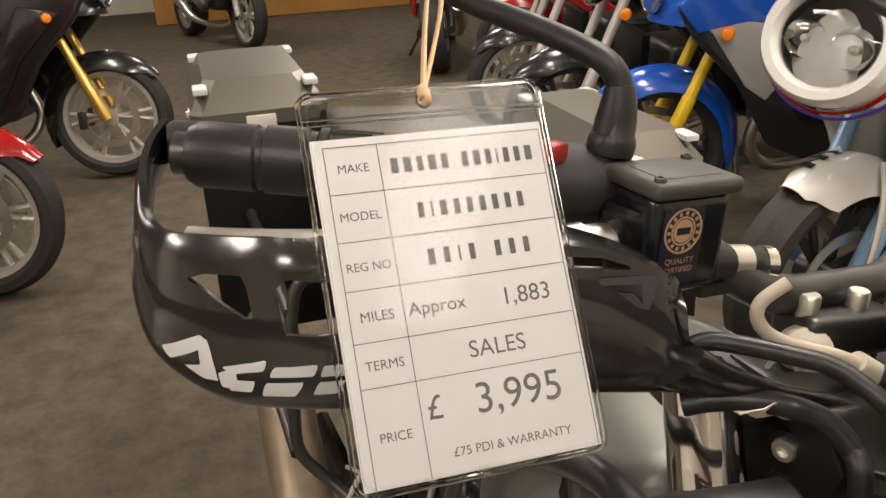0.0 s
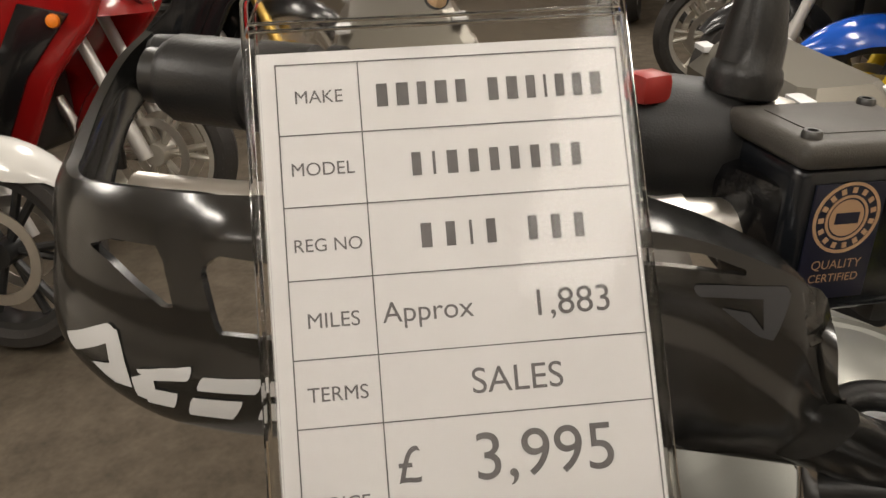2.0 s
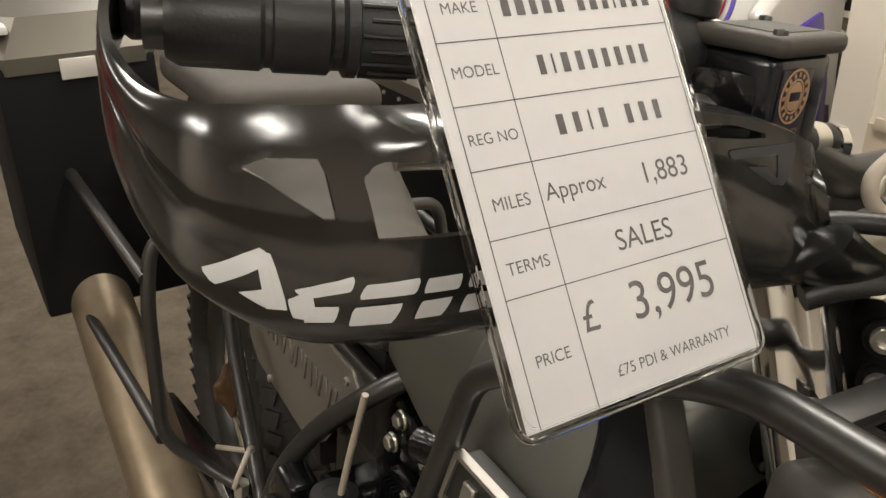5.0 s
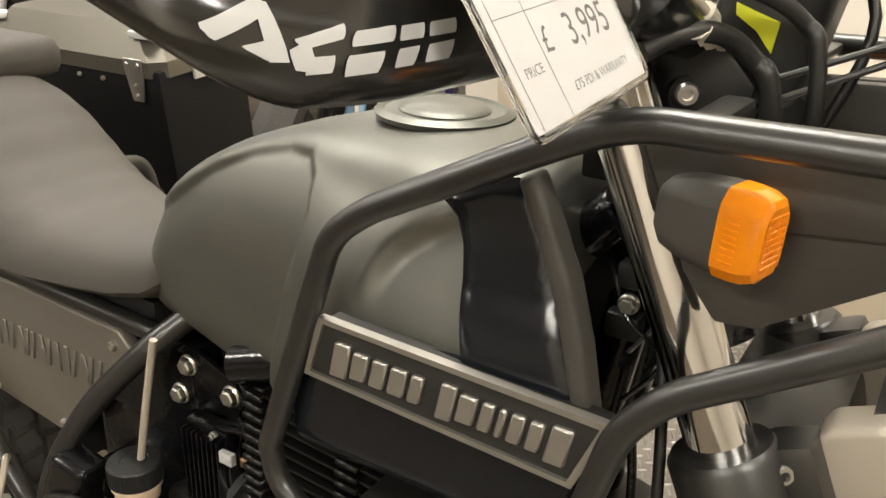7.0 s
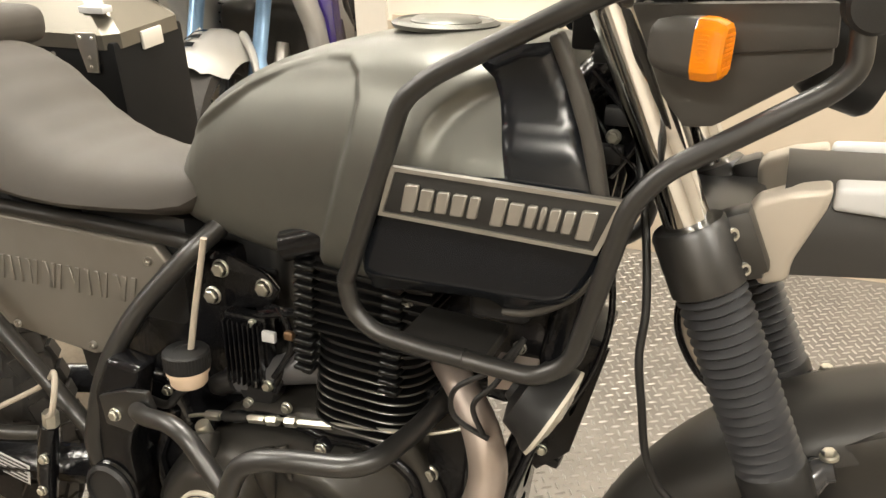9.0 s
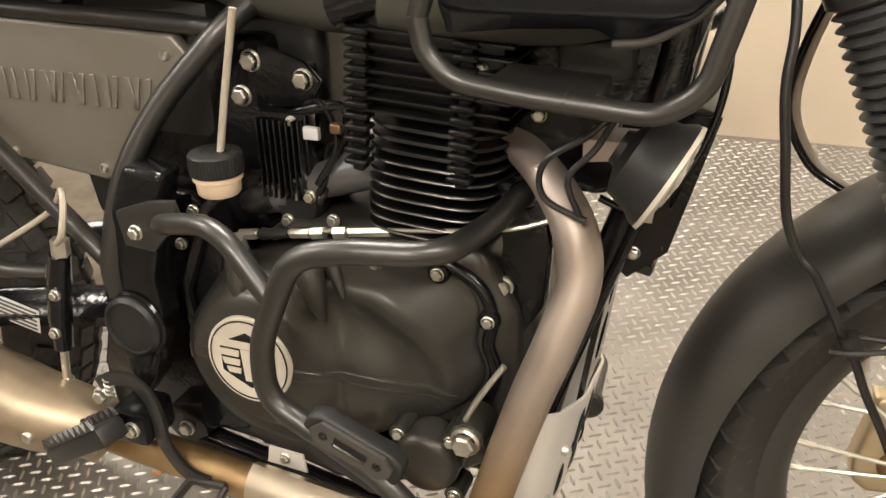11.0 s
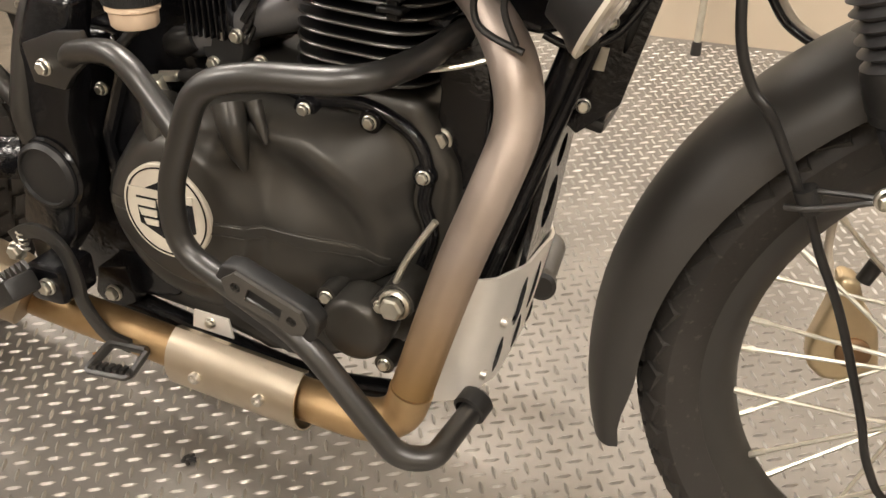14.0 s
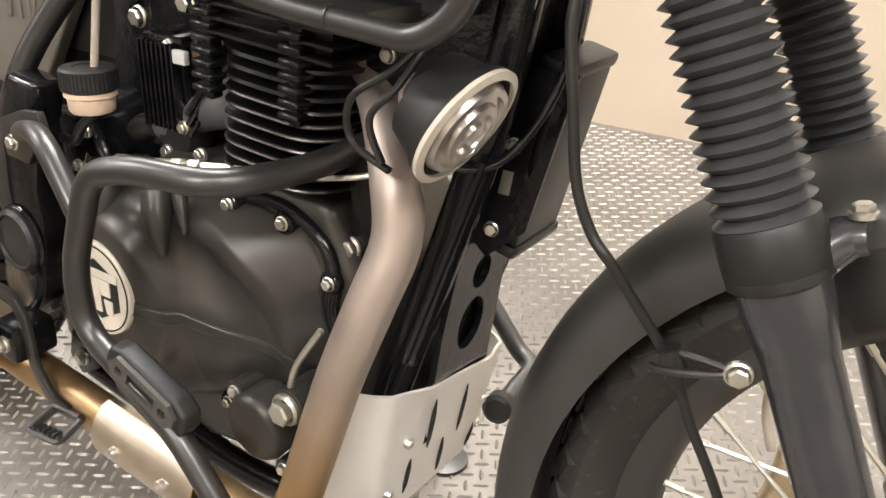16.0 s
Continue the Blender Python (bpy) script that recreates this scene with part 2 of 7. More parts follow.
def grid_sheet(rows, bm=None, thick=0.0):
    """A skin through rows of points."""
    bm = bm or bmesh.new()
    vs = [[bm.verts.new(p) for p in r] for r in rows]
    for A, B in zip(vs, vs[1:]):
        for k in range(len(A) - 1):
            bm.faces.new((A[k], A[k + 1], B[k + 1], B[k]))
    if thick:
        bmesh.ops.recalc_face_normals(bm, faces=bm.faces)
        bmesh.ops.solidify(bm, geom=list(bm.faces), thickness=thick)
    return bm


def bolt(at, axis=(0, -1, 0), r=0.006, parent=None, material=None, name="bolt", socket=False):
    """A flanged hex bolt, or a round head with a socket."""
    m = frame_to(axis, at)
    if socket:
        bm = lathe([(0, -0.002), (r, -0.002), (r, r * 0.5), (r * 0.85, r * 0.75), (r * 0.5, r * 0.75), (r * 0.45, r * 0.25), (0, r * 0.25)], m, 16)
    else:
        bm = lathe([(0, -0.002), (r * 1.3, -0.002), (r * 1.3, r * 0.15), (r * 1.08, r * 0.35)], m, 16)
        lathe([(r, r * 0.3), (r, r * 0.85), (r * 0.8, r), (0, r)], m, 6, bm)
    return part(name, bm, material or ZINC, parent)


def smooth01(v):
    v = min(1, max(0, v))
    return v * v * (3 - 2 * v)


def words_fit(name, body, wide, at, material, parent, bold=0.0):
    """Lettering of a given width, centred on a place in the parent's xy plane."""
    c = bpy.data.curves.new(name, "FONT")
    c.body, c.size, c.offset = body, 1.0, bold
    o = new(name, c)
    me = bpy.data.meshes.new_from_object(o.evaluated_get(bpy.context.evaluated_depsgraph_get()))
    bpy.data.objects.remove(o)
    xs, ys = [v.co.x for v in me.vertices], [v.co.y for v in me.vertices]
    k = wide / (max(xs) - min(xs))
    for v in me.vertices:
        v.co = ((v.co.x - (max(xs) + min(xs)) / 2) * k + at[0], (v.co.y - (max(ys) + min(ys)) / 2) * k + at[1], at[2])
    me.materials.clear()
    me.materials.append(material)
    t = new(name, me)
    t.parent = parent
    return t


def words(name, body, size, m, material, parent, extrude=0.0):
    """Lettering in the built-in font, laid in the local xy plane of m."""
    c = bpy.data.curves.new(name, "FONT")
    c.body, c.size, c.extrude = body, size, extrude
    c.align_x, c.align_y = "CENTER", "CENTER"
    o = new(name, c)
    me = bpy.data.meshes.new_from_object(o.evaluated_get(bpy.context.evaluated_depsgraph_get()))
    bpy.data.objects.remove(o)
    me.materials.clear()
    me.materials.append(material)
    t = new(name, me)
    t.parent = parent
    t.matrix_basis = m
    return t


def inside_poly(x, y, poly):
    hit = False
    for (x0, y0), (x1, y1) in zip(poly, poly[1:] + poly[:1]):
        if (y0 > y) != (y1 > y) and x < (x1 - x0) * (y - y0) / (y1 - y0) + x0:
            hit = not hit
    return hit


def edge_point(x, y, poly):
    """The nearest place on an outline, with its distance."""
    best = (9, x, y)
    for (x0, y0), (x1, y1) in zip(poly, poly[1:] + poly[:1]):
        dx, dy = x1 - x0, y1 - y0
        t = min(1, max(0, ((x - x0) * dx + (y - y0) * dy) / (dx * dx + dy * dy)))
        px, py = x0 + t * dx, y0 + t * dy
        best = min(best, (math.hypot(x - px, y - py), px, py))
    return best


# ---------------------------------------------------------------- room
def wall(name, x0, x1, y0, y1, z0, z1, material, label):
    o = part(name, block((x1 - x0, y1 - y0, z1 - z0), ((x0 + x1) / 2, (y0 + y1) / 2, (z0 + z1) / 2), 0), material, None, smooth=False)
    return tagged(o, label, "wall", kind="structure")


floor = part("floor", block((16, 14, 0.1), (-4, 1, -0.056), 0), CARPET, smooth=False)
tagged(floor, "grey-brown looped carpet floor", "floor", kind="structure")
wall("wall_north", -1.25, 4, 1.76, 1.9, 0, 0.62, WALL, "cream painted lower wall behind the tread plate")
wall("wall_north_upper", -1.25, 4, 1.77, 1.9, 0.62, 2.8, WALLTOP, "pale upper wall above the cream dado")
wall("wall_return", -1.35, -1.25, 1.76, 6, 0, 2.8, WALLTOP, "pale return wall of the showroom")
wall("wall_far_north", -12, -1.25, 6, 6.15, 0, 2.8, WALLTOP, "pale far wall of the showroom")
wall("wall_west", -12.15, -12, -6, 6.15, 0, 2.8, WALLTOP, "pale end wall of the showroom")
wall("wall_east", 4, 4.15, -6, 1.9, 0, 2.8, WALLTOP, "pale wall behind the viewer")
wall("wall_south", -12, -0.9, -6.15, -6, 0, 2.8, WALLTOP, "pale side wall of the showroom")
# Unseen near wall and return, added for bounce light and reflections on the motorcycle.
wall("bounce_wall_south", -0.9, 4, -3.75, -3.6, 0, 2.8, WALLTOP, "unseen pale wall added to bounce light onto the motorcycle")
wall("bounce_wall_return", -1.05, -0.9, -6, -3.6, 0, 2.8, WALLTOP, "unseen return closing off the added bounce wall")
dado = part("trim", block((5.2, 0.014, 0.03), (1.37, 1.757, 0.625), 0.004), WALL, None)
tagged(dado, "pale dado rail along the wall", "trim", kind="structure")
counter = tagged(part("wood_panel", block((0.06, 3.0, 1.0), (-10.6, 1.2, 0.5), 0.006), WOOD), "orange wooden counter front standing on the carpet", "counter")
ceiling = tagged(part("ceiling", block((16.2, 12.3, 0.1), (-4, 0, 2.86), 0), CEIL, smooth=False), "white tiled ceiling", "ceiling", kind="structure")


def ceiling_light(x, y, w=1.25, d=0.35, power=34):
    t = thing("ceiling_light", "white fluorescent ceiling light with a bright diffuser", "ceiling light", pose(x, y, 2.81), "ceiling lights")
    part("frame", block((w + 0.06, d + 0.06, 0.05), (0, 0, -0.025), 0.006), CEIL, t)
    em = bpy.data.materials.get("lit_diffuser") or bpy.data.materials.new("lit_diffuser")
    em.use_nodes = True
    bs = em.node_tree.nodes["Principled BSDF"]
    bs.inputs["Emission Color"].default_value = (1, 0.92, 0.8, 1)
    bs.inputs["Emission Strength"].default_value = 6.0
    part("diffuser", block((w, d, 0.01), (0, 0, -0.056), 0.002), em, t)
    la = bpy.data.lights.new("tube_light", "AREA")
    la.shape, la.size, la.size_y, la.energy, la.color = "RECTANGLE", w, d, power, (1, 0.91, 0.78)
    new("tube_light", la).matrix_basis = pose(x, y, 2.735)


# The lamp at (-0.35, -2.4) is unseen, placed to light the added south wall.
for lx, ly, power in ((1.5, -0.85, 38), (-0.9, 0.95, 54), (-0.35, -2.4, 52), (-3.2, -0.75, 40), (1.4, 0.95, 22), (-3.2, 1.6, 40), (-3.2, 3.8, 40), (-5.5, -3.0, 40), (-5.5, 0.95, 44), (-8.5, -0.75, 40), (-8.5, 2.6, 40)):
    ceiling_light(lx, ly, power=power)


# litter on the plate
def litter():
    leaf = bmesh.new()
    grid_sheet([[(x, y * (1 - (x / 0.011) ** 2), 0.002 + 0.004 * y * y / 3e-5 + 0.002 * (x / 0.01) ** 2) for y in (-0.005, -0.002, 0.0, 0.002, 0.005)] for x in (-0.0108, -0.006, 0.0, 0.006, 0.0108)], leaf, 0.0006)
    o = part("dry_leaf", leaf, mat("dry_orange_leaf", (0.42, 0.2, 0.06), 0.7, 0, 0.2, 200), None)
    o.matrix_basis = pose(-1.06, 0.27, 0.006, 0, 0, 35)
    tagged(o, "small curled orange dry leaf on the tread plate", "leaf")
    crumb = bmesh.new()
    for k in range(7):
        a = k * 0.9
        block((0.012 - 0.001 * k, 0.005, 0.003), (0.006 * math.cos(a), 0.006 * math.sin(a), 0.0015), 0.0012, pose(0, 0, 0, 0, 0, k * 47), 1, crumb)
    o = part("dirt_clump", crumb, TYRE, None)
    o.matrix_basis = pose(-0.82, 0.15, 0.005)
    tagged(o, "dark clump of dirt on the tread plate", "dirt")


litter()

# tread plate platform with raised lugs
plate = tagged(part("tread_plate", block((4.6, 2.3, 0.012), (0.85, 0.61, -0.002), 0.001), PLATE, smooth=False), "worn steel tread plate under the motorcycle", "floor plate", kind="structure")


def lugs():
    """Lens-shaped raised lugs, each turned a quarter against its neighbours."""
    verts, faces = [], []
    p, L, W, H = 0.0205, 0.0116, 0.0029, 0.0027
    shape = [(-L, 0, 0), (-L * 0.5, -W * 0.85, 0), (0, -W, 0), (L * 0.5, -W * 0.85, 0), (L, 0, 0), (L * 0.5, W * 0.85, 0), (0, W, 0), (-L * 0.5, W * 0.85, 0), (-L * 0.55, 0, H), (L * 0.55, 0, H)]
    turn = radians(30.7)
    ca, sa = math.cos(turn), math.sin(turn)
    for i in range(-90, 91):
        for j in range(-90, 91):
            u, v = i * p, j * p
            a = turn + (radians(90) if (i + j) % 2 else 0)
            x0, y0 = u * ca - v * sa - 0.4, u * sa + v * ca + 0.75
            if not (-1.42 < x0 < 0.65 and -0.25 < y0 < 1.74):
                continue
            c, s = math.cos(a), math.sin(a)
            b = len(verts)
            verts += [(x0 + x * c - y * s, y0 + x * s + y * c, 0.004 + z) for x, y, z in shape]
            faces += [(b, b + 1, b + 8), (b + 1, b + 2, b + 9, b + 8), (b + 2, b + 3, b + 9), (b + 3, b + 4, b + 9), (b + 4, b + 5, b + 9), (b + 5, b + 6, b + 9), (b + 6, b + 7, b + 8, b + 9), (b + 7, b, b + 8)]
    me = bpy.data.meshes.new("tread_lugs")
    me.from_pydata(verts, [], faces)
    me.materials.append(LUG)
    o = new("tread_lugs", me)
    o.parent = plate
    return tagged(o, "raised oblong lugs of the tread plate", kind="stuff")


lugs()

# ---------------------------------------------------------------- the motorcycle
LEANED = pose(0, 0.21, 0, -6.0, 0, 0)
bike = thing("motorcycle", "black adventure motorcycle with hand guards and crash bars on tread plate", "motorcycle", LEANED)
STEERW = Matrix.Translation((0.025, 0.03, 0)) @ pose(0, 0, 0, 0, 0, 8) @ Matrix.Translation((-0.025, 0, 0))
REAR = Matrix.Translation((-0.85, 0, 0)) @ pose(0, 0, 0, 0, 0, -5) @ Matrix.Translation((0.85, 0, 0))
MIRROR = Matrix.Diagonal((1, -1, 1, 1))


# --- wheels
def wheel(name, cx, cz, R, width, rim_r, parent, turn, spokes=36, disc_side=1):
    """A spoked wheel: tyre with blocks, rim, hub, spokes with nipples, brake disc."""
    m = turn @ Matrix.Translation((cx, 0, cz)) @ pose(0, 0, 0, 90, 0, 0)
    w = width / 2
    tyre_prof = [(-0.0, -w * 0.62), (0.012, -w * 0.85), (0.03, -w), ((R - rim_r) * 0.75, -w * 0.92), ((R - rim_r) * 0.93, -w * 0.6), (R - rim_r, 0), ((R - rim_r) * 0.93, w * 0.6), ((R - rim_r) * 0.75, w * 0.92), (0.03, w), (0.012, w * 0.85), (0.0, w * 0.62), (-0.004, 0)]
    tyre = part("tyre", ring(rim_r, tyre_prof, m, 96), TYRE, parent, "black rubber tyre with a blocky road tread")
    tread = bmesh.new()
    n = 56
    for k in range(n):
        a = 2 * math.pi * k / n
        for row, (off, half, tilt) in enumerate(((-0.78, 0.2, 0.35), (-0.26, 0.22, -0.2), (0.26, 0.22, 0.2), (0.78, 0.2, -0.35))):
            rr = R - 0.002 - (0.009 if abs(off) > 0.5 else 0)
            mm = m @ Matrix.Rotation(a + (row % 2) * math.pi / n, 4, "Z") @ Matrix.Translation((rr, 0, off * w)) @ Matrix.Rotation(-off * 0.75, 4, "Y") @ Matrix.Rotation(tilt, 4, "X")
            bm = bmesh.new()
            bmesh.ops.create_cube(bm, size=1)
            bmesh.ops.transform(bm, matrix=mm @ Matrix.Diagonal((0.008, 2 * math.pi * R / n * 0.72, half * 2 * w, 1)), verts=bm.verts)
            tread.from_mesh(dump(bm))
    part("tread_pattern", tread, TYRE, tyre, smooth=False)
    rim = part("rim", ring(rim_r, [(0.006, -w * 0.62), (0.006, -w * 0.5), (-0.008, -w * 0.48), (-0.022, -w * 0.2), (-0.026, 0), (-0.022, w * 0.2), (-0.008, w * 0.48), (0.006, w * 0.5), (0.006, w * 0.62), (-0.012, w * 0.56), (-0.03, w * 0.25), (-0.034, 0), (-0.03, -w * 0.25), (-0.012, -w * 0.56)], m, 96), SATIN, parent, "black spoked wheel rim")
    hub = part("hub", lathe([(0, -0.07), (0.012, -0.07), (0.014, -0.055), (0.034, -0.05), (0.044, -0.045), (0.044, -0.04), (0.026, -0.03), (0.022, 0), (0.026, 0.03), (0.05, 0.04), (0.05, 0.046), (0.03, 0.055), (0.014, 0.07), (0, 0.07)], m, 28), HUBMETAL, parent, "tarnished brown metal wheel hub")
    for k in range(spokes):
        a = 2 * math.pi * k / spokes
        side = 1 if k % 2 else -1
        lean = (0.42 if (k // 2) % 2 else -0.42)
        p0 = m @ Vector((0.04 * math.cos(a + lean * 1.6), 0.04 * math.sin(a + lean * 1.6), side * 0.042))
        p1 = m @ Vector(((rim_r - 0.03) * math.cos(a), (rim_r - 0.03) * math.sin(a), side * 0.006))
        sp = part("spoke", sweep([p0, p1], 0.0021, 6), ZINC, parent)
        d = (p1 - p0).normalized()
        part("nipple", sweep([p1 - d * 0.018, p1 + d * 0.003], 0.0032, 6), ZINC, sp)
    dm = m @ Matrix.Translation((0, 0, disc_side * -0.062))
    disc = bmesh.new()
    ring(0.095, [(-0.02, -0.002), (0.015, -0.002), (0.015, 0.002), (-0.02, 0.002)], dm, 64, disc)
    for k in range(5):
        a = 2 * math.pi * k / 5
        block((0.045, 0.012, 0.004), (0.056, 0, 0), 0.001, dm @ Matrix.Rotation(a, 4, "Z"), 1, disc)
    part("brake_disc", disc, HUBMETAL, parent, "drilled steel brake disc")
    return hub


def dump(bm):
    me = bpy.data.meshes.new("scratch")
    bm.to_mesh(me)
    bm.free()
    return me


wheel("front_wheel", 0.025, 0.31, 0.316, 0.09, 0.262, bike, STEERW, disc_side=-1)
wheel("rear_wheel", -1.433, 0.315, 0.318, 0.12, 0.222, bike, REAR, 36)


# --- forks
def fork(side):
    y = side * 0.097

    def at(z):
        p = Vector((-0.170 - 0.43 * (z - 0.68), y, z))
        return p
    tube_top, axle = at(1.05), at(0.31)
    d = (tube_top - axle).normalized()
    leg = sweep([axle, at(0.34), at(0.50), at(0.543), at(0.546), at(0.556), at(0.566), at(0.572), at(0.605)], [0.0215, 0.0222, 0.0224, 0.0226, 0.0230, 0.0246, 0.0258, 0.0266, 0.0282], 32)
    fl = part("fork_leg", leg, FORKBLACK, bike, "satin black lower fork leg")
    part("dust_collar", sweep([at(0.590), at(0.594), at(0.617), at(0.621)], [0.0285, 0.0308, 0.0308, 0.0285], 28), PLASTIC, fl)
    part("collar_ring", sweep([at(0.586), at(0.588), at(0.593), at(0.595)], [0.0285, 0.0304, 0.0304, 0.0285], 28), PLASTIC, fl)
    tip = at(0.607) + Vector((0.046, side * -0.018, 0.010))
    part("mount_lug", sweep([at(0.598) + Vector((0.012, 0, 0)), tip - Vector((0.012, 0, 0.004)), tip], [0.017, 0.0135, 0.011], 18), FORKBLACK, fl)
    bolt(tip + Vector((-0.006, 0, 0.012)), (-0.2, 0, 1), 0.0062, fl)
    g, rad = [], []
    n = 21
    for k in range(n):
        z = 0.617 + (0.782 - 0.617) * k / (n - 1)
        h = (0.782 - 0.617) / (n - 1)
        for f, rr in ((0.0, 0.0222), (0.36, 0.0278), (0.5, 0.0296), (0.64, 0.0278)):
            g.append(at(z + f * h))
            rad.append(rr)
    part("fork_gaiter", sweep(g, rad, 32), GAITER, bike, "ribbed black rubber fork gaiter")
    part("stanchion", sweep([at(0.79), at(1.04)], 0.0192, 28), CHROME, bike, "polished chrome fork tube")
    cl = part("fork_clamp", sweep([at(0.775), at(0.777), at(0.824), at(0.828)], [0.0285, 0.0315, 0.0315, 0.0285], 28), SATIN, bike, "black cast lower fork clamp")
    c = at(0.801)
    lug = block((0.03, 0.03, 0.055), (0.034, side * -0.012, 0), 0.006, Matrix.Translation(c) @ pose(0, 0, 0, 0, -23.3, 0))
    part("clamp_lug", lug, SATIN, cl)
    for dz in (-0.014, 0.014):
        bolt(at(0.80 + dz) + Vector((0.028, side * 0.002, 0.010)), (0.55, side * 0.8, 0.15), 0.0058, cl, socket=True)
    part("axle_clamp", sweep([at(0.36), at(0.30)], [0.0245, 0.028], 20), FORKBLACK, fl)
    rf = at(0.424) + Vector((-0.006, side * 0.0258, 0))
    part("side_reflector", block((0.030, 0.006, 0.072), (0, 0, 0), 0.003, Matrix.Translation(rf) @ pose(0, 0, 0, 0, -23.3, -side * 18)), AMBERBACK, fl, "orange fork reflector")
    return at


fork(-1)
fork(1)
head = [Matrix() @ Vector((-0.215 - 0.44 * (z - 0.815), 0, z)) for z in (0.80, 0.99)]
part("lower_yoke", slab([(-0.250, 0.777), (-0.17, 0.787), (-0.18, 0.825), (-0.255, 0.822)], -0.097, 0.097, 0.006), SATIN, bike)
part("upper_yoke", slab([(-0.36, 1.012), (-0.306, 1.012), (-0.306, 1.034), (-0.36, 1.034)], -0.11, 0.11, 0.008), SATIN, bike)
ign = part("ignition_switch", lathe([(0, -0.02), (0.026, -0.02), (0.027, 0.004), (0.025, 0.008), (0.017, 0.009), (0.015, 0.006), (0, 0.006)], frame_to((-0.44, 0, 1), (-0.352, 0, 1.045)), 32), PLASTIC, bike, "round black ignition switch")
part("key_slot", block((0.003, 0.011, 0.002), (0, 0, 0.0065), 0.0005, frame_to((-0.44, 0, 1), (-0.352, 0, 1.045))), CHROME, ign)
part("steering_head", sweep([(-0.27, 0, 0.845), (-0.335, 0, 1.02)], 0.032, 24), GLOSSBLACK, bike)


GILT = mat("pale_gold_caliper", (0.62, 0.5, 0.32), 0.4, 0.75, 0.2, 40, 0.05, 600)
cal = part("brake_caliper", slab([(-0.137, 0.296), (-0.128, 0.345), (-0.126, 0.378), (-0.108, 0.374), (-0.096, 0.345), (-0.080, 0.325), (-0.070, 0.285), (-0.085, 0.262), (-0.118, 0.262), (-0.134, 0.275)], 0.040, 0.070, 0.008, m=STEERW, seg=3), GILT, bike, "pale gold front brake caliper")
part("caliper_piston", lathe([(0.016, -0.004), (0.016, 0.004), (0.012, 0.007), (0, 0.007)], STEERW @ frame_to((0, -1, 0), (-0.098, 0.040, 0.30)), 24), HUBMETAL, cal)
part("bleed_cap", sweep([STEERW @ Vector((-0.104, 0.05, 0.372)), STEERW @ Vector((-0.097, 0.05, 0.392))], 0.0075, 12), RUBBER, cal)
part("caliper_hose", sweep([STEERW @ Vector(q) for q in curve_points([(-0.1424, 0.05, 0.435), (-0.140, 0.05, 0.40), (-0.131, 0.05, 0.37)], 5)], 0.004, 10), HOSE, cal)


# --- mudguards
def mudguard(name, R, a0, a1, half, depth, centre, turn, material, label, n=40):
    rows = []
    for k in range(n + 1):
        u = k / n
        a = radians(a0 + (a1 - a0) * u)
        end = min(1, min(u, 1 - u) * 9)
        h = half * (0.82 + 0.18 * smooth01(end))
        dd = depth * (0.6 + 0.4 * smooth01(end))
        row = []
        for q in range(17):
            phi = radians(-90 + 180 * q / 16)
            v, dr = math.sin(phi), -dd * (1 - max(0, math.cos(phi)) ** 0.75)
            r = R + dr
            row.append(turn @ Vector((centre[0] + r * math.cos(a), v * h, centre[1] + r * math.sin(a))))
        rows.append(row)
    return part(name, grid_sheet(rows, thick=0.003), material, bike, label)


FENDER = mat("matt_black_mudguard", (0.042, 0.04, 0.037), 0.46, 0.1, 0.12, 20, 0.03, 800)
mudguard("front_mudguard", 0.366, 195, 52, 0.066, 0.045, (0.026, 0.306), STEERW, FENDER, "matt black front mudguard close over the tyre")
FSILVER = mat("matt_silver_beak", (0.5, 0.45, 0.38), 0.4, 0.35, 0.08, 15, 0.03, 600)
rows = []
for k in range(17):
    u = k / 16
    x = -0.165 + 0.40 * u
    zt = 0.862 + 0.006 * math.sin(math.pi * min(1, u * 1.2)) - 0.05 * max(0, u - 0.6)
    zb = 0.786 + 0.035 * u
    h = 0.076 - 0.02 * u
    rows.append([(x, v * h, zt if abs(v) < 0.7 else zt - (zt - zb) * f) for v, f in ((-1, 1), (-1.02, 0.6), (-0.98, 0.25), (-0.85, 0.06), (-0.5, 0), (0, 0), (0.5, 0), (0.85, 0.06), (0.98, 0.25), (1.02, 0.6), (1, 1))])
beak = part("upper_mudguard", grid_sheet(rows, thick=0.003), FENDER, bike, "black upper mudguard beak with silver shoulders")
for s in (-1, 1):
    part("beak_shoulder", slab([(-0.190, 0.838), (-0.184, 0.848), (-0.160, 0.858), (-0.130, 0.864), (-0.132, 0.848), (-0.152, 0.800), (-0.153, 0.784), (-0.174, 0.776), (-0.183, 0.790)], s * 0.05, s * 0.083, 0.007, seg=3), FSILVER, beak, "satin silver beak shoulder")
    part("beak_flash", slab([(-0.128, 0.8645), (-0.06, 0.869), (0.05, 0.868), (0.05, 0.850), (-0.06, 0.843), (-0.13, 0.846)], s * 0.05, s * 0.081, 0.005, seg=3), WHITE, beak)
part("mudguard_brace", slab([(-0.13, 0.60), (-0.02, 0.66), (0.02, 0.62), (-0.09, 0.54)], -0.05, 0.05, 0.006), SATIN, bike)

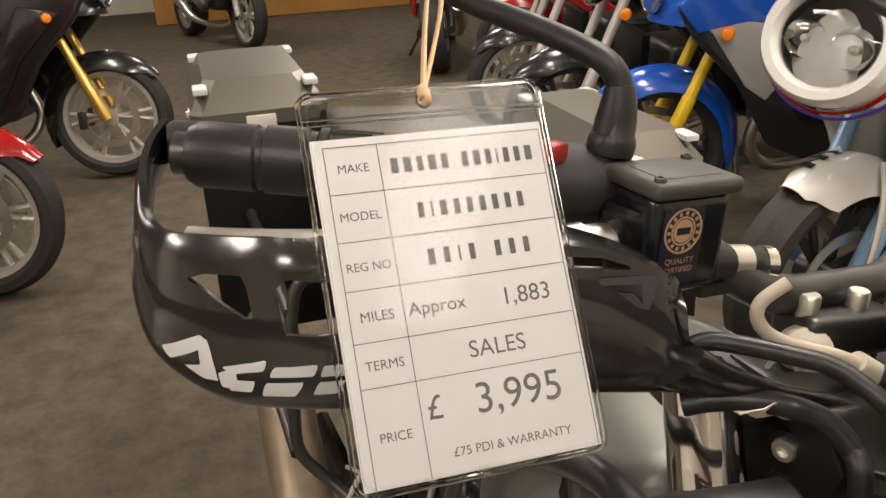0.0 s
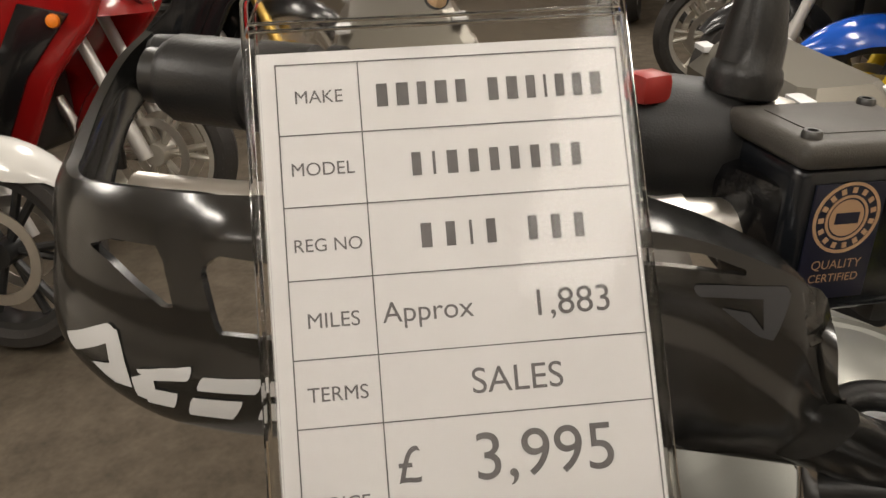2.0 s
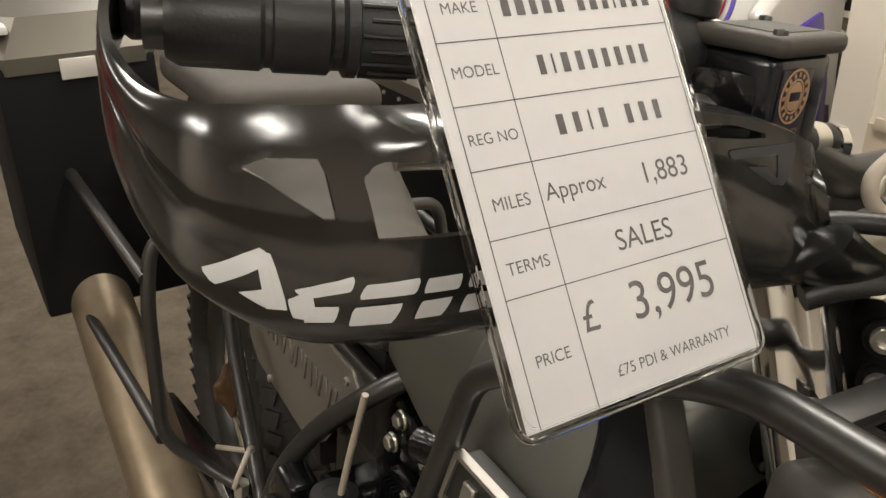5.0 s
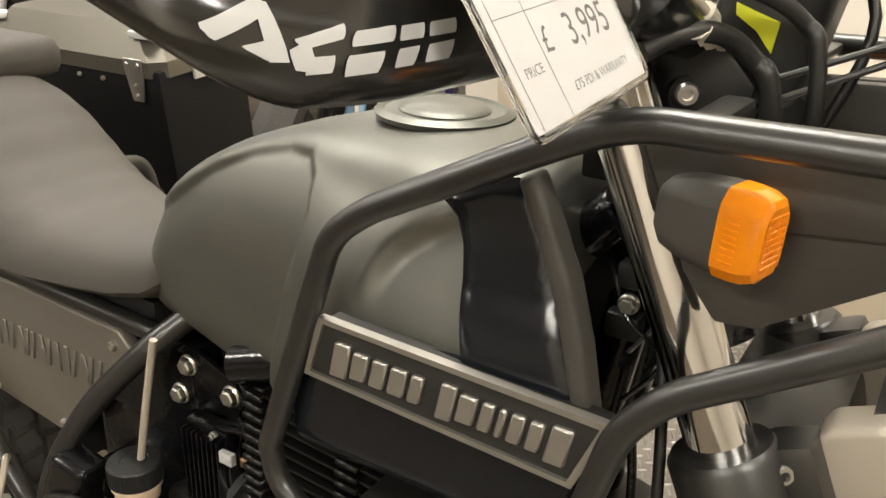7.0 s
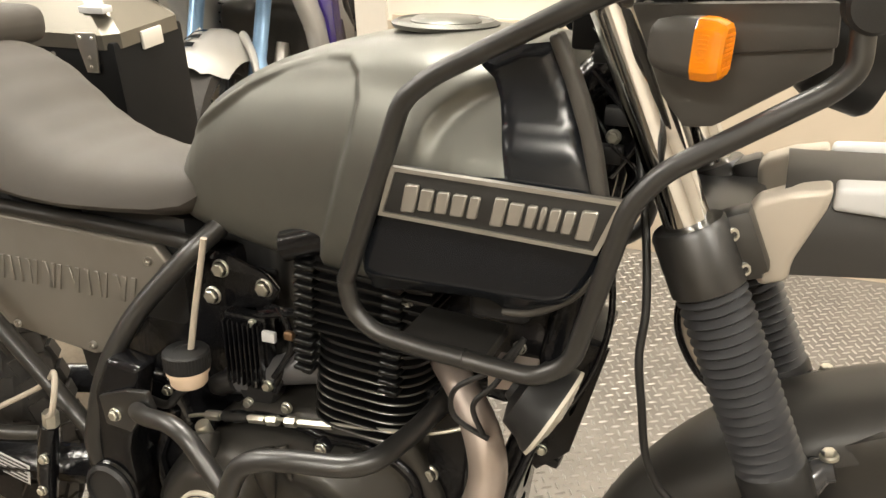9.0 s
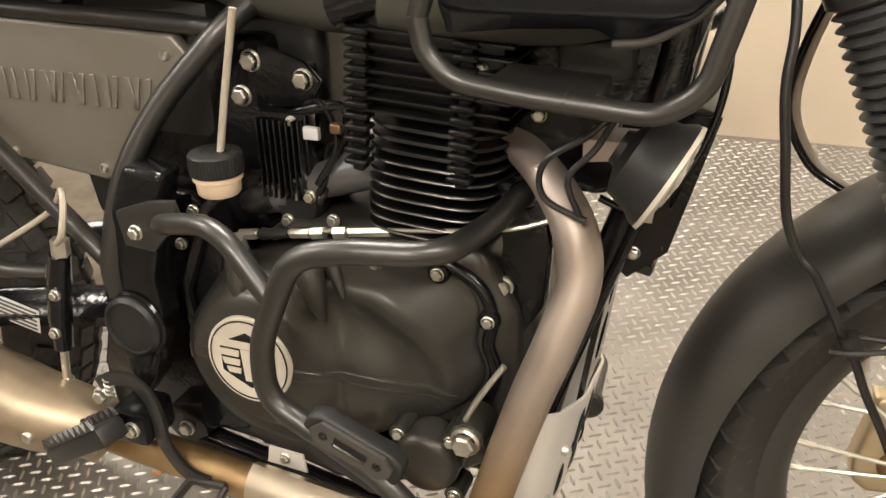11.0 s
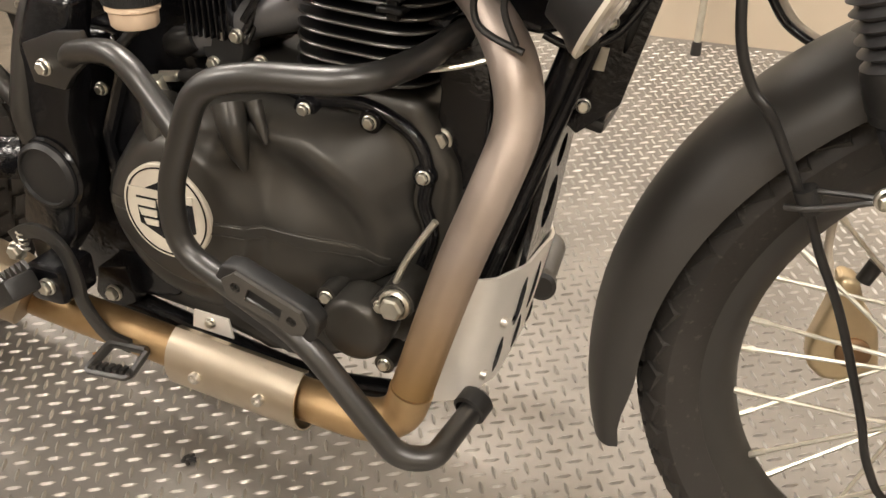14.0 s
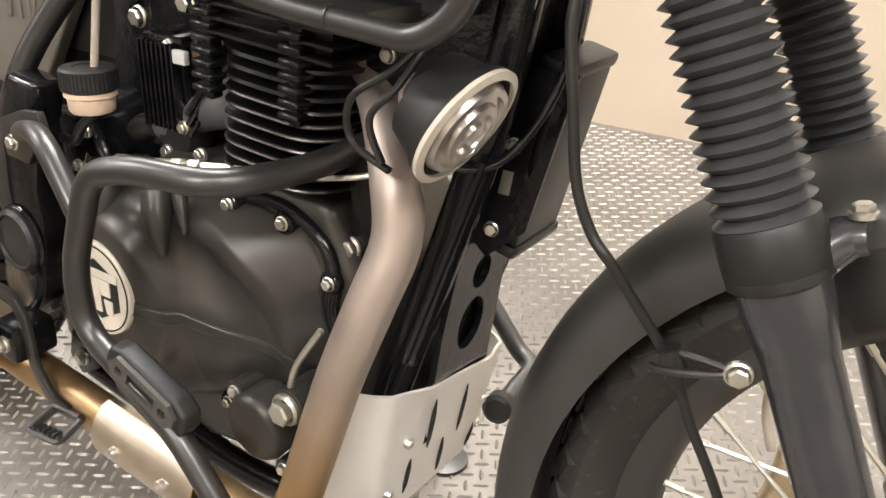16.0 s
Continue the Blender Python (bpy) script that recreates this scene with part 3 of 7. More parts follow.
# --- tank
TANK_ST = [(-0.800, 0.030, 0.775, 0.745), (-0.785, 0.050, 0.805, 0.738), (-0.760, 0.063, 0.850, 0.730), (-0.733, 0.070, 0.880, 0.725), (-0.700, 0.079, 0.901, 0.720), (-0.660, 0.090, 0.921, 0.715), (-0.610, 0.103, 0.938, 0.713), (-0.560, 0.116, 0.951, 0.714), (-0.510, 0.133, 0.960, 0.717), (-0.460, 0.147, 0.963, 0.720), (-0.420, 0.151, 0.962, 0.722), (-0.365, 0.149, 0.957, 0.735), (-0.347, 0.138, 0.940, 0.760), (-0.335, 0.100, 0.890, 0.790)]
KNEE = [(-0.90, 0.66), (-0.90, 0.838), (-0.760, 0.842), (-0.720, 0.868), (-0.673, 0.900), (-0.620, 0.924), (-0.577, 0.936), (-0.547, 0.938), (-0.530, 0.927), (-0.5235, 0.908), (-0.5275, 0.877), (-0.5478, 0.818), (-0.577, 0.750), (-0.605, 0.66)]
SCOOP = [(-0.36, 0.942), (-0.388, 0.935), (-0.416, 0.922), (-0.432, 0.908), (-0.441, 0.892), (-0.447, 0.872), (-0.455, 0.84), (-0.36, 0.84)]


def tank_section(x):
    """Half width, top and bottom of the tank at x."""
    for a, b in zip(TANK_ST, TANK_ST[1:]):
        if a[0] <= x <= b[0] + 1e-9:
            t = (x - a[0]) / (b[0] - a[0])
            return [a[j] + (b[j] - a[j]) * t for j in (1, 2, 3)]
    return TANK_ST[0][1:] if x < TANK_ST[0][0] else TANK_ST[-1][1:]


def tank_side(x, z):
    """Half width of the tank at x and z."""
    w, zt, zb = tank_section(x)
    t = (z - (zt + zb) / 2) / ((zt - zb) / 2)
    return w * max(0.0, 1 - min(1, abs(t)) ** 3.2) ** (1 / 3.2) * (1 - 0.12 * smooth01(t))


def sunk(x, z, poly, wide):
    """How far a place lies down the rounded step into an outline, 0 to 1."""
    d = edge_point(x, z, poly)[0]
    return smooth01(0.5 + (d if inside_poly(x, z, poly) else -d) / wide)


def tank_skin():
    st = TANK_ST
    nx, na = 230, 230
    rows = []
    for i in range(nx + 1):
        x = st[0][0] + (st[-1][0] - st[0][0]) * i / nx
        # a soft run between the stations
        w, zt, zb = (sum(c * v for c, v in zip((0.25, 0.5, 0.25), (tank_section(x - 0.012)[k], tank_section(x)[k], tank_section(x + 0.012)[k]))) for k in range(3))
        row = []
        for k in range(na + 1):
            a = math.pi * (-0.5 + 2 * k / na)
            c, s = math.cos(a), math.sin(a)
            zc, hz = (zt + zb) / 2, (zt - zb) / 2
            e = 2 / 3.2
            y = -w * math.copysign(abs(c) ** e, c)
            z = zc + hz * math.copysign(abs(s) ** e, s)
            y *= 1 - 0.12 * smooth01((z - zc) / hz)
            knee = sunk(x, z, KNEE, 0.013) * smooth01((0.004 + abs(y)) / 0.05)
            scoop = sunk(x, z, SCOOP, 0.022) if x > -0.50 else 0
            y -= math.copysign(min(abs(y) * 0.5, 0.0105 * knee + 0.013 * scoop * smooth01((z - 0.845) / 0.08)), y)
            row.append((x, y, z))
        rows.append(row)
    return grid_sheet(rows)


tank = part("fuel_tank", tank_skin(), TANK, bike, "matt charcoal fuel tank with knee hollows", crease=80)
part("filler_ring", lathe([(0.05, 0), (0.052, 0.004), (0.046, 0.007), (0.044, 0.005), (0, 0.005)], pose(-0.482, 0, 0.9605, 0, 1.0, 0), 40), TANK, tank)
part("filler_cap", lathe([(0.034, 0), (0.034, 0.008), (0.03, 0.011), (0, 0.011)], pose(-0.482, 0, 0.9585, 0, 1.0, 0), 36), TANK, tank, "round locking fuel cap")
for s in (-1, 1):
    poly = [(-0.400, 0.950), (-0.372, 0.966), (-0.343, 0.970), (-0.329, 0.942), (-0.313, 0.900), (-0.292, 0.85), (-0.286, 0.816), (-0.295, 0.796), (-0.309, 0.776), (-0.325, 0.7615), (-0.349, 0.7475), (-0.372, 0.744), (-0.386, 0.7535), (-0.443, 0.7505), (-0.499, 0.744), (-0.499, 0.80), (-0.478, 0.86), (-0.371, 0.866), (-0.382, 0.925), (-0.388, 0.940)]
    bm = bmesh.new()
    step, base = 0.005, {}
    n = 46
    for a in range(n):
        for b in range(51):
            x, z = -0.50 + a * step, 0.726 + b * step
            base[a, b] = (x, z)
    cell = [(a, b) for a in range(n - 1) for b in range(50) if inside_poly(base[a, b][0] + step / 2, base[a, b][1] + step / 2, poly)]
    verts = {}
    for a, b in cell:
        for q in ((a, b), (a + 1, b), (a + 1, b + 1), (a, b + 1)):
            if q not in verts:
                x, z = base[q]
                d, ex, ez = edge_point(x, z, poly)
                inner = all((q[0] + da, q[1] + db) in cell for da in (-1, 0) for db in (-1, 0))
                if not inner and d < 0.0055:
                    x, z = ex, ez
                lift = 0.0055 if d > 0.004 and inner else 0.002
                flat = 0.1590 - 0.9 * (z - 0.825) ** 2 - 0.35 * max(0.0, x + 0.36) ** 2 - 0.012 * smooth01((0.770 - z) / 0.022) - (0.0035 if not inner else 0)
                k = smooth01((z - 0.850) / 0.10)
                verts[q] = bm.verts.new((x, s * (flat * (1 - k) + (tank_side(min(x, -0.372), min(0.905, z)) - 0.10 * max(0, z - 0.905) + lift) * k), z))
    for a, b in cell:
        bm.faces.new([verts[q] for q in ((a, b), (a + 1, b), (a + 1, b + 1), (a, b + 1))])
    pan = part("tank_panel", bm, PANELBLACK, tank, "gloss black lower tank panel")
    lip = curve_points([(-0.283, s * 0.153, 0.835), (-0.285, s * 0.152, 0.816), (-0.294, s * 0.151, 0.795), (-0.308, s * 0.148, 0.775), (-0.325, s * 0.144, 0.760), (-0.349, s * 0.140, 0.7465), (-0.374, s * 0.139, 0.7430)], 5)
    part("panel_lip", sweep(lip, 0.0034, 10), GREYPLASTIC, tank)
    strip = [(-0.3407, 0.977), (-0.332, 0.981), (-0.319, 0.955), (-0.3063, 0.925), (-0.297, 0.893), (-0.284, 0.83), (-0.291, 0.81), (-0.303, 0.866), (-0.3132, 0.907), (-0.3256, 0.9425)]
    part("panel_edge_trim", slab(strip, s * 0.138, s * 0.157, 0.004, seg=3), GREYPLASTIC, tank)
    c = [(-0.461, 0.8675), (-0.277, 0.8605), (-0.294, 0.8195), (-0.473, 0.829)]
    bd = part("tank_badge", slab(c, s * 0.150, s * 0.166, 0.002), BADGE, tank, "dark tank badge with a silver border and raised silver marks")
    o = [(-0.4635, 0.8695), (-0.273, 0.8625), (-0.2915, 0.8175), (-0.476, 0.8268)]
    i = [(-0.4595, 0.8660), (-0.279, 0.8590), (-0.2945, 0.8210), (-0.4715, 0.8300)]
    bm = bmesh.new()
    fr = []
    for q in range(4):
        fr.append([bm.verts.new((o[q][0], s * 0.162, o[q][1])), bm.verts.new((o[q][0], s * 0.1685, o[q][1])), bm.verts.new((i[q][0], s * 0.1685, i[q][1])), bm.verts.new((i[q][0], s * 0.162, i[q][1]))])
    for q in range(4):
        A, B = fr[q], fr[(q + 1) % 4]
        for e in range(4):
            bm.faces.new((A[e], A[(e + 1) % 4], B[(e + 1) % 4], B[e]))
    part("badge_border", bm, SILVER, bd, "silver badge border", smooth=False)
    marks = [0.0125, 0.0115, 0.0105, 0.0115, 0.0085, None, 0.0105, 0.0115, 0.008, 0.0045, 0.0085, 0.0085, 0.0125]
    x = -0.4555
    for k, wd in enumerate(marks):
        if wd is None:
            x += 0.008
            continue
        u = (x + wd / 2 + 0.4635) / 0.18
        zc = 0.8465 - 0.0055 * u
        tall = 0.0135 if k in (0, 6, 12) else 0.0105
        sk = 0.004 * tall / 0.0105
        pl = [(x, zc - tall), (x + wd, zc - tall), (x + wd + sk, zc + tall * 0.8), (x + sk, zc + tall * 0.8)]
        part("badge_mark", slab(pl, s * 0.165, s * 0.1695, 0.0012, seg=1), SILVER, bd)
        x += wd + 0.0029

# --- front luggage rails round the tank
def signal_shell(steps, m):
    """A chamfered lamp shape: sections of the same eight-sided outline along local x."""
    bm = bmesh.new()
    flat = [(0.0140, 0.0135), (0.0085, 0.0212), (-0.0085, 0.0212), (-0.0140, 0.0135), (-0.0140, -0.0135), (-0.0085, -0.0212), (0.0085, -0.0212), (0.0140, -0.0135)]
    outline = [v for a, b in zip(flat, flat[1:] + flat[:1]) for v in (Vector(a).lerp(Vector(b), 0.12), Vector(a).lerp(Vector(b), 0.88))]
    rings = [[bm.verts.new(m @ Vector((x, q.x * f, q.y * f))) for q in outline] for x, f in steps]
    for A, B in zip(rings, rings[1:]):
        for k in range(len(A)):
            bm.faces.new((A[k], A[(k + 1) % len(A)], B[(k + 1) % len(A)], B[k]))
    bm.faces.new(rings[0][::-1])
    bm.faces.new(rings[-1])
    return bm



RAIL = [(-0.509, 0.762), (-0.452, 0.925), (-0.425, 0.946), (-0.302, 1.008), (-0.275, 1.017), (-0.15, 1.018), (-0.136, 1.008), (-0.134, 0.968), (-0.146, 0.954), (-0.248, 0.888), (-0.27, 0.86), (-0.306, 0.722), (-0.335, 0.702), (-0.43, 0.709), (-0.482, 0.716)]
for s in (-1, 1):
    pts = bend_points([(x, s * 0.168, z) for x, z in RAIL[:1]] + [(x, s * 0.168, z) for x, z in RAIL] + [(-0.505, s * 0.168, 0.735), (-0.509, s * 0.168, 0.762)], 0.014)
    rail = part("tank_rail", sweep(pts[1:-1], 0.0082, 14, closed=True), SATIN, bike, "black tubular rail round the tank side")
    part("rail_joint", sweep([(-0.40, s * 0.168, 0.7075), (-0.398, s * 0.168, 0.7075)], 0.0088, 14), SATIN, rail)
    part("rail_plug", lathe([(0.016, -0.012), (0.0185, -0.01), (0.0185, 0.004), (0.016, 0.007), (0, 0.008)], frame_to((0.2, s, 0), (-0.131, s * 0.172, 1.008)), 28), RUBBER, rail, "round black end plug")
    part("rail_bracket", slab([(-0.262, 1.012), (-0.245, 1.012), (-0.245, 1.02), (-0.262, 1.02)], s * 0.09, s * 0.163, 0.004), SATIN, rail)
    part("rail_bracket", slab([(-0.46, 0.705), (-0.38, 0.700), (-0.38, 0.712), (-0.46, 0.717)], s * 0.10, s * 0.166, 0.002), SATIN, rail)
    bracket = part("head_bracket", slab([(-0.345, 0.955), (-0.268, 0.955), (-0.252, 1.02), (-0.272, 1.042), (-0.345, 1.036)], s * 0.03, s * 0.066, 0.004), FIN, bike, "black steering bracket")
    for p in ((-0.288, s * 0.066, 1.0125), (-0.285, s * 0.066, 0.9905)):
        part("bolt_boss", lathe([(0.010, -0.012), (0.0095, 0.001), (0, 0.001)], frame_to((0.55, s, 0), p), 18), FIN, bracket)
        bolt(p, (0.55, s, 0), 0.0064, bracket, ALU, socket=True)
    flank = part("screen_side_panel", slab([(-0.287, 0.998), (-0.15, 1.004), (-0.147, 0.962), (-0.222, 0.913), (-0.243, 0.911), (-0.262, 0.935)], s * 0.112, s * 0.124, 0.005), GREYPLASTIC, bike, "matt black headlamp side panel")
    part("panel_step", slab([(-0.287, 1.0), (-0.148, 1.006), (-0.146, 0.975), (-0.27, 0.962)], s * 0.120, s * 0.132, 0.004), GREYPLASTIC, flank)
    hm = Matrix.Translation((-0.2275, s * 0.160, 0.9745)) @ pose(0, 0, 0, 0, 3, s * 14)
    house = part("turn_signal", signal_shell([(-0.040, 0.55), (-0.036, 0.76), (-0.026, 0.90), (-0.010, 0.98), (-0.006, 0.98)], hm), GREYPLASTIC, bike, "black turn signal housing", crease=50)
    part("signal_stem", sweep([(-0.262, s * 0.110, 0.974), (-0.250, s * 0.150, 0.974)], [0.013, 0.013], 16), PLASTIC, house)
    lens = part("amber_lens", signal_shell([(-0.008, 0.94), (-0.006, 1.0), (0.001, 1.0), (0.007, 0.97), (0.012, 0.87), (0.0138, 0.74)], hm), AMBER, house, "orange ribbed turn signal lens", crease=18)
    ribs = bmesh.new()
    for k in range(8):
        for q in range(8):
            block((0.0010, 0.0017, 0.0026), (0.0140, -0.0074 + k * 0.0021, -0.0112 + q * 0.0032), 0.0004, hm, 1, ribs)
    part("lens_ribbing", ribs, AMBERRIB, lens, "ribbed window of the lens face", smooth=False)
    for k in range(8):
        part("lens_rib", block((0.0070, 0.0009, 0.0011), (0.0005, s * 0.0140, -0.0105 + k * 0.003), 0.0003, hm), AMBERRIB, lens, smooth=False)

# --- headlamp, screen and instrument tower
lampm = frame_to((1, 0.1, -0.15), (-0.13, 0.01, 0.99))
hl = part("headlamp", lathe([(0, -0.06), (0.05, -0.06), (0.078, -0.02), (0.085, 0.02), (0.082, 0.026), (0.076, 0.022)], lampm, 40), PLASTIC, bike, "round black headlamp")
part("headlamp_glass", lathe([(0.077, 0.02), (0.05, 0.032), (0, 0.037)], lampm, 36), LENS, hl)
part("headlamp_reflector", lathe([(0.074, 0.016), (0.05, -0.02), (0, -0.04)], lampm, 36), CHROME, hl)
plate_b = part("screen_bracket", slab([(-0.18, 1.025), (-0.105, 1.035), (-0.095, 1.11), (-0.125, 1.13), (-0.175, 1.06)], -0.152, -0.146, 0.002), SKID, bike, "grey metal screen bracket plate")
bolt((-0.158, -0.152, 1.046), (0, -1, 0), 0.0055, plate_b)
part("hole", lathe([(0, 0), (0.007, 0), (0.007, 0.001), (0, 0.001)], frame_to((0, -1, 0), (-0.150, -0.152, 1.072)), 20), WALLTOP, plate_b)
scr = []
for i in range(9):
    v = i / 8
    scr.append([(-0.12 - 0.09 * v + 0.02 * math.cos(u * 1.4), 0.11 * u * (1 - 0.25 * v), 1.09 + 0.25 * v) for u in (k / 6 - 1 for k in range(13))])
part("windscreen", grid_sheet(scr, thick=0.003), CLEAR, bike, "clear fly screen")
CLM = pose(-0.266, 0.042, 1.055, 0, 12, 4)
cl = part("instrument_pod", block((0.062, 0.125, 0.115), (0, 0, 0), 0.022, CLM, 5), PLASTIC, bike, "black instrument cluster with strips of yellow tape")
part("dial_glass", lathe([(0, 0.034), (0.045, 0.034), (0.048, 0.028)], CLM @ frame_to((-0.5, 0, 0.86), (0, 0.01, 0.02)), 32), GLOSSBLACK, cl)
for strip in ([(-0.2704, 1.0788), (-0.2769, 1.0647), (-0.2573, 1.0608), (-0.2618, 1.0711)], [(-0.279, 1.0578), (-0.2545, 1.0489), (-0.2567, 1.0318), (-0.2661, 1.0432), (-0.2785, 1.0514)],
              [(-0.279, 1.0414), (-0.2746, 1.0392), (-0.2576, 1.0188), (-0.257, 1.0125), (-0.2648, 1.0277), (-0.2784, 1.0381)], [(-0.2784, 1.0262), (-0.2746, 1.0262), (-0.2728, 1.0156), (-0.2776, 1.0133)], [(-0.3046, 1.0512), (-0.2934, 1.0519), (-0.2932, 1.0468), (-0.3006, 1.0415)]):
    part("tape_strip", slab(strip, -0.0240, -0.0215, 0.0003), YELLOW, cl, "strip of yellow tape")
part("bulb_holder", sweep([(-0.312, 0.045, 1.055), (-0.310, 0.046, 1.085), (-0.309, 0.046, 1.096)], [0.008, 0.008, 0.004], 14), CREAM, cl, "pale bulb holder")
for a, b in (((-0.258, -0.05, 1.018), (-0.150, -0.05, 1.066)), ((-0.255, -0.05, 1.007), (-0.140, -0.05, 1.064))):
    part("stay_rod", sweep([a, b], 0.0019, 8), SATIN, bike, "thin black stay rod")

# --- handlebar, grip, controls
BARC = Matrix.Translation((-0.3, 0, 0)) @ pose(0, 0, 0, 0, 0, 6) @ Matrix.Translation((0.3, 0, 0))
def bar_turn(q, s):
    """A point of the turned handlebar, given for the right side, on either side."""
    p = BARC.inverted() @ Vector(q)
    return BARC @ Vector((p.x, p.y * -s, p.z))


def bar_side(s):
    """The half of the handlebar on one side, in the straight-ahead position."""
    return [(-0.345, 0, 1.068), (-0.345, s * 0.045, 1.068), (-0.372, s * 0.10, 1.104), (-0.39, s * 0.135, 1.124), (-0.477, s * 0.327, 1.127)]


for s in (-1, 1):
    pts = [BARC @ Vector(q) for q in bend_points(bar_side(s), 0.03)]
    bar = part("handlebar", sweep(pts, 0.011, 16), SATIN, bike, "black tubular handlebar")
    a, b = BARC @ Vector((-0.404, s * 0.165, 1.1245)), BARC @ Vector((-0.474, s * 0.320, 1.127))
    d = (b - a)
    L = d.length
    g = []
    for f, r in ((0, 0.021), (0.02, 0.0225), (0.1, 0.0225), (0.105, 0.0165), (0.58, 0.0165), (0.585, 0.018), (0.61, 0.018), (0.62, 0.0155), (0.64, 0.0155), (0.65, 0.0175), (0.77, 0.0175), (0.775, 0.0158), (0.79, 0.0158), (0.80, 0.0172), (0.97, 0.0168), (1.0, 0.014)):
        g.append((a + d * f, r))
    grip = part("grip", sweep([q for q, r in g], [r for q, r in g], 28), RUBBER, bar, "ribbed black rubber grip")
    rib = bmesh.new()
    for k in range(18):
        an = 2 * math.pi * k / 18
        u = d.normalized()
        o1 = u.orthogonal().normalized()
        o2 = u.cross(o1)
        off = o1 * math.cos(an) * 0.0168 + o2 * math.sin(an) * 0.0168
        for e0, e1 in ((0.13, 0.25), (0.28, 0.40), (0.43, 0.56)):
            sh = 0.03 * (k % 2)
            sweep([a + d * (e0 + sh) + off, a + d * (e1 + sh * 0.6) + off], 0.0009, 6, rib)
    part("grip_ribs", rib, RUBBER, grip)
    box = part("switch_housing", sweep([BARC @ Vector(q) for q in ((-0.383, s * 0.125, 1.123), (-0.386, s * 0.132, 1.123), (-0.401, s * 0.163, 1.124), (-0.403, s * 0.167, 1.124))], [0.017, 0.021, 0.021, 0.017], 20), PLASTIC, bar, "black switch housing")
    part("switch_button", block((0.011, 0.013, 0.010), (0, 0, 0), 0.003, BARC @ pose(-0.385, s * 0.162, 1.143, 0, 0, s * -22)), RED if s < 0 else PLASTIC, box, "red engine stop switch" if s < 0 else "")
    # mirror stalk, bending out above the lever bracket
    run = curve_points([(-0.371, -0.138, 1.118), (-0.370, -0.138, 1.14), (-0.371, -0.136, 1.158), (-0.372, -0.136, 1.174), (-0.377, -0.1415, 1.184), (-0.392, -0.151, 1.190), (-0.42, -0.162, 1.195), (-0.46, -0.178, 1.201), (-0.52, -0.205, 1.214), (-0.56, -0.225, 1.23)], 6)
    mp = [bar_turn(q, s) for q in run]
    stalk = part("mirror_stalk", sweep(mp, 0.0066, 14), PLASTIC, bar, "black rubber-sleeved mirror stalk")
    part("stalk_sleeve", sweep([mp[6], mp[6].lerp(mp[7], 0.3), mp[8], mp[9], mp[9].lerp(mp[10], 0.4), mp[12], mp[16], mp[18]], [0.0105, 0.0118, 0.0122, 0.0116, 0.0106, 0.0102, 0.0084, 0.0072], 20), RUBBER, stalk, "stepped rubber sleeve")
    part("stalk_nut", lathe([(0.011, -0.006), (0.011, 0.006), (0, 0.006)], frame_to((0, 0, 1), mp[2]), 6), SATIN, stalk)
    mh = mp[-1] + Vector((-0.03, s * 0.06, 0.03))
    part("mirror", lathe([(0, 0.012), (0.04, 0.008), (0.062, -0.004), (0.062, -0.009), (0, -0.009)], frame_to((1, 0, 0.1), mh) @ Matrix.Diagonal((0.8, 1.25, 1, 1)), 32), PLASTIC, stalk, "black rear-view mirror")
    # lever with perch
    perch = part("lever_perch", block((0.03, 0.045, 0.024), (0, 0, 0), 0.006, BARC @ pose(-0.362, s * 0.118, 1.112, 0, 0, s * -16)), GLOSSBLACK, bar, "cast black lever perch")
    part("perch_clamp", block((0.022, 0.014, 0.034), (0, 0, 0), 0.003, BARC @ pose(-0.388, s * 0.12, 1.122, 0, 0, s * -20)), ALU, perch)
    part("lever", sweep([BARC @ Vector(q) for q in curve_points([(-0.362, s * 0.10, 1.104), (-0.360, s * 0.15, 1.106), (-0.372, s * 0.20, 1.104), (-0.405, s * 0.29, 1.10), (-0.425, s * 0.33, 1.098)], 5)], 0.0052, 10, flat=1.5), ALU, perch, "bare alloy hand lever")

# brake reservoir with its sticker
RM = pose(-0.344, -0.1168, 1.1107, 0, 0, 10)
resv = part("brake_reservoir", block((0.036, 0.047, 0.05), (0, 0, -0.004), 0.006, RM, 3), PANELBLACK, bike, "black front brake fluid reservoir")
part("reservoir_lid", block((0.043, 0.053, 0.0085), (0, 0, 0.0245), 0.004, RM, 3), GREYPLASTIC, resv, "worn black reservoir lid")
part("lid_text", block((0.026, 0.036, 0.0006), (0, 0, 0.0288), 0.0002, RM), GREYPLASTIC, resv)
for yy in (-0.021, 0.021):
    bolt(RM @ Vector((0.015 if yy < 0 else -0.015, yy, 0.0285)), (0, 0, 1), 0.003, resv, SATIN, socket=True)
stk = part("sticker", block((0.0006, 0.0245, 0.0375), (0.0184, -0.006, -0.0035), 0.0002, RM), NAVY, resv, "navy quality sticker with a copper roundel")
def disc_mark(name, r0, r1, at, material, parent, m, n=40):
    return part(name, lathe([(r0, 0), (r0, 0.0003), (r1, 0.0003), (r1, 0)], m @ frame_to((1, 0, 0), at), n), material, parent)
disc_mark("roundel", 0.0103, 0.0113, (0.0187, -0.006, 0.0045), GOLDPRINT, stk, RM)
disc_mark("roundel", 0.0064, 0.0072, (0.0187, -0.006, 0.0045), GOLDPRINT, stk, RM)
part("roundel", lathe([(0, 0.0002), (0.0058, 0.0002), (0.0058, 0)], RM @ frame_to((1, 0, 0), (0.0187, -0.006, 0.0045)), 30), GOLDPRINT, stk)
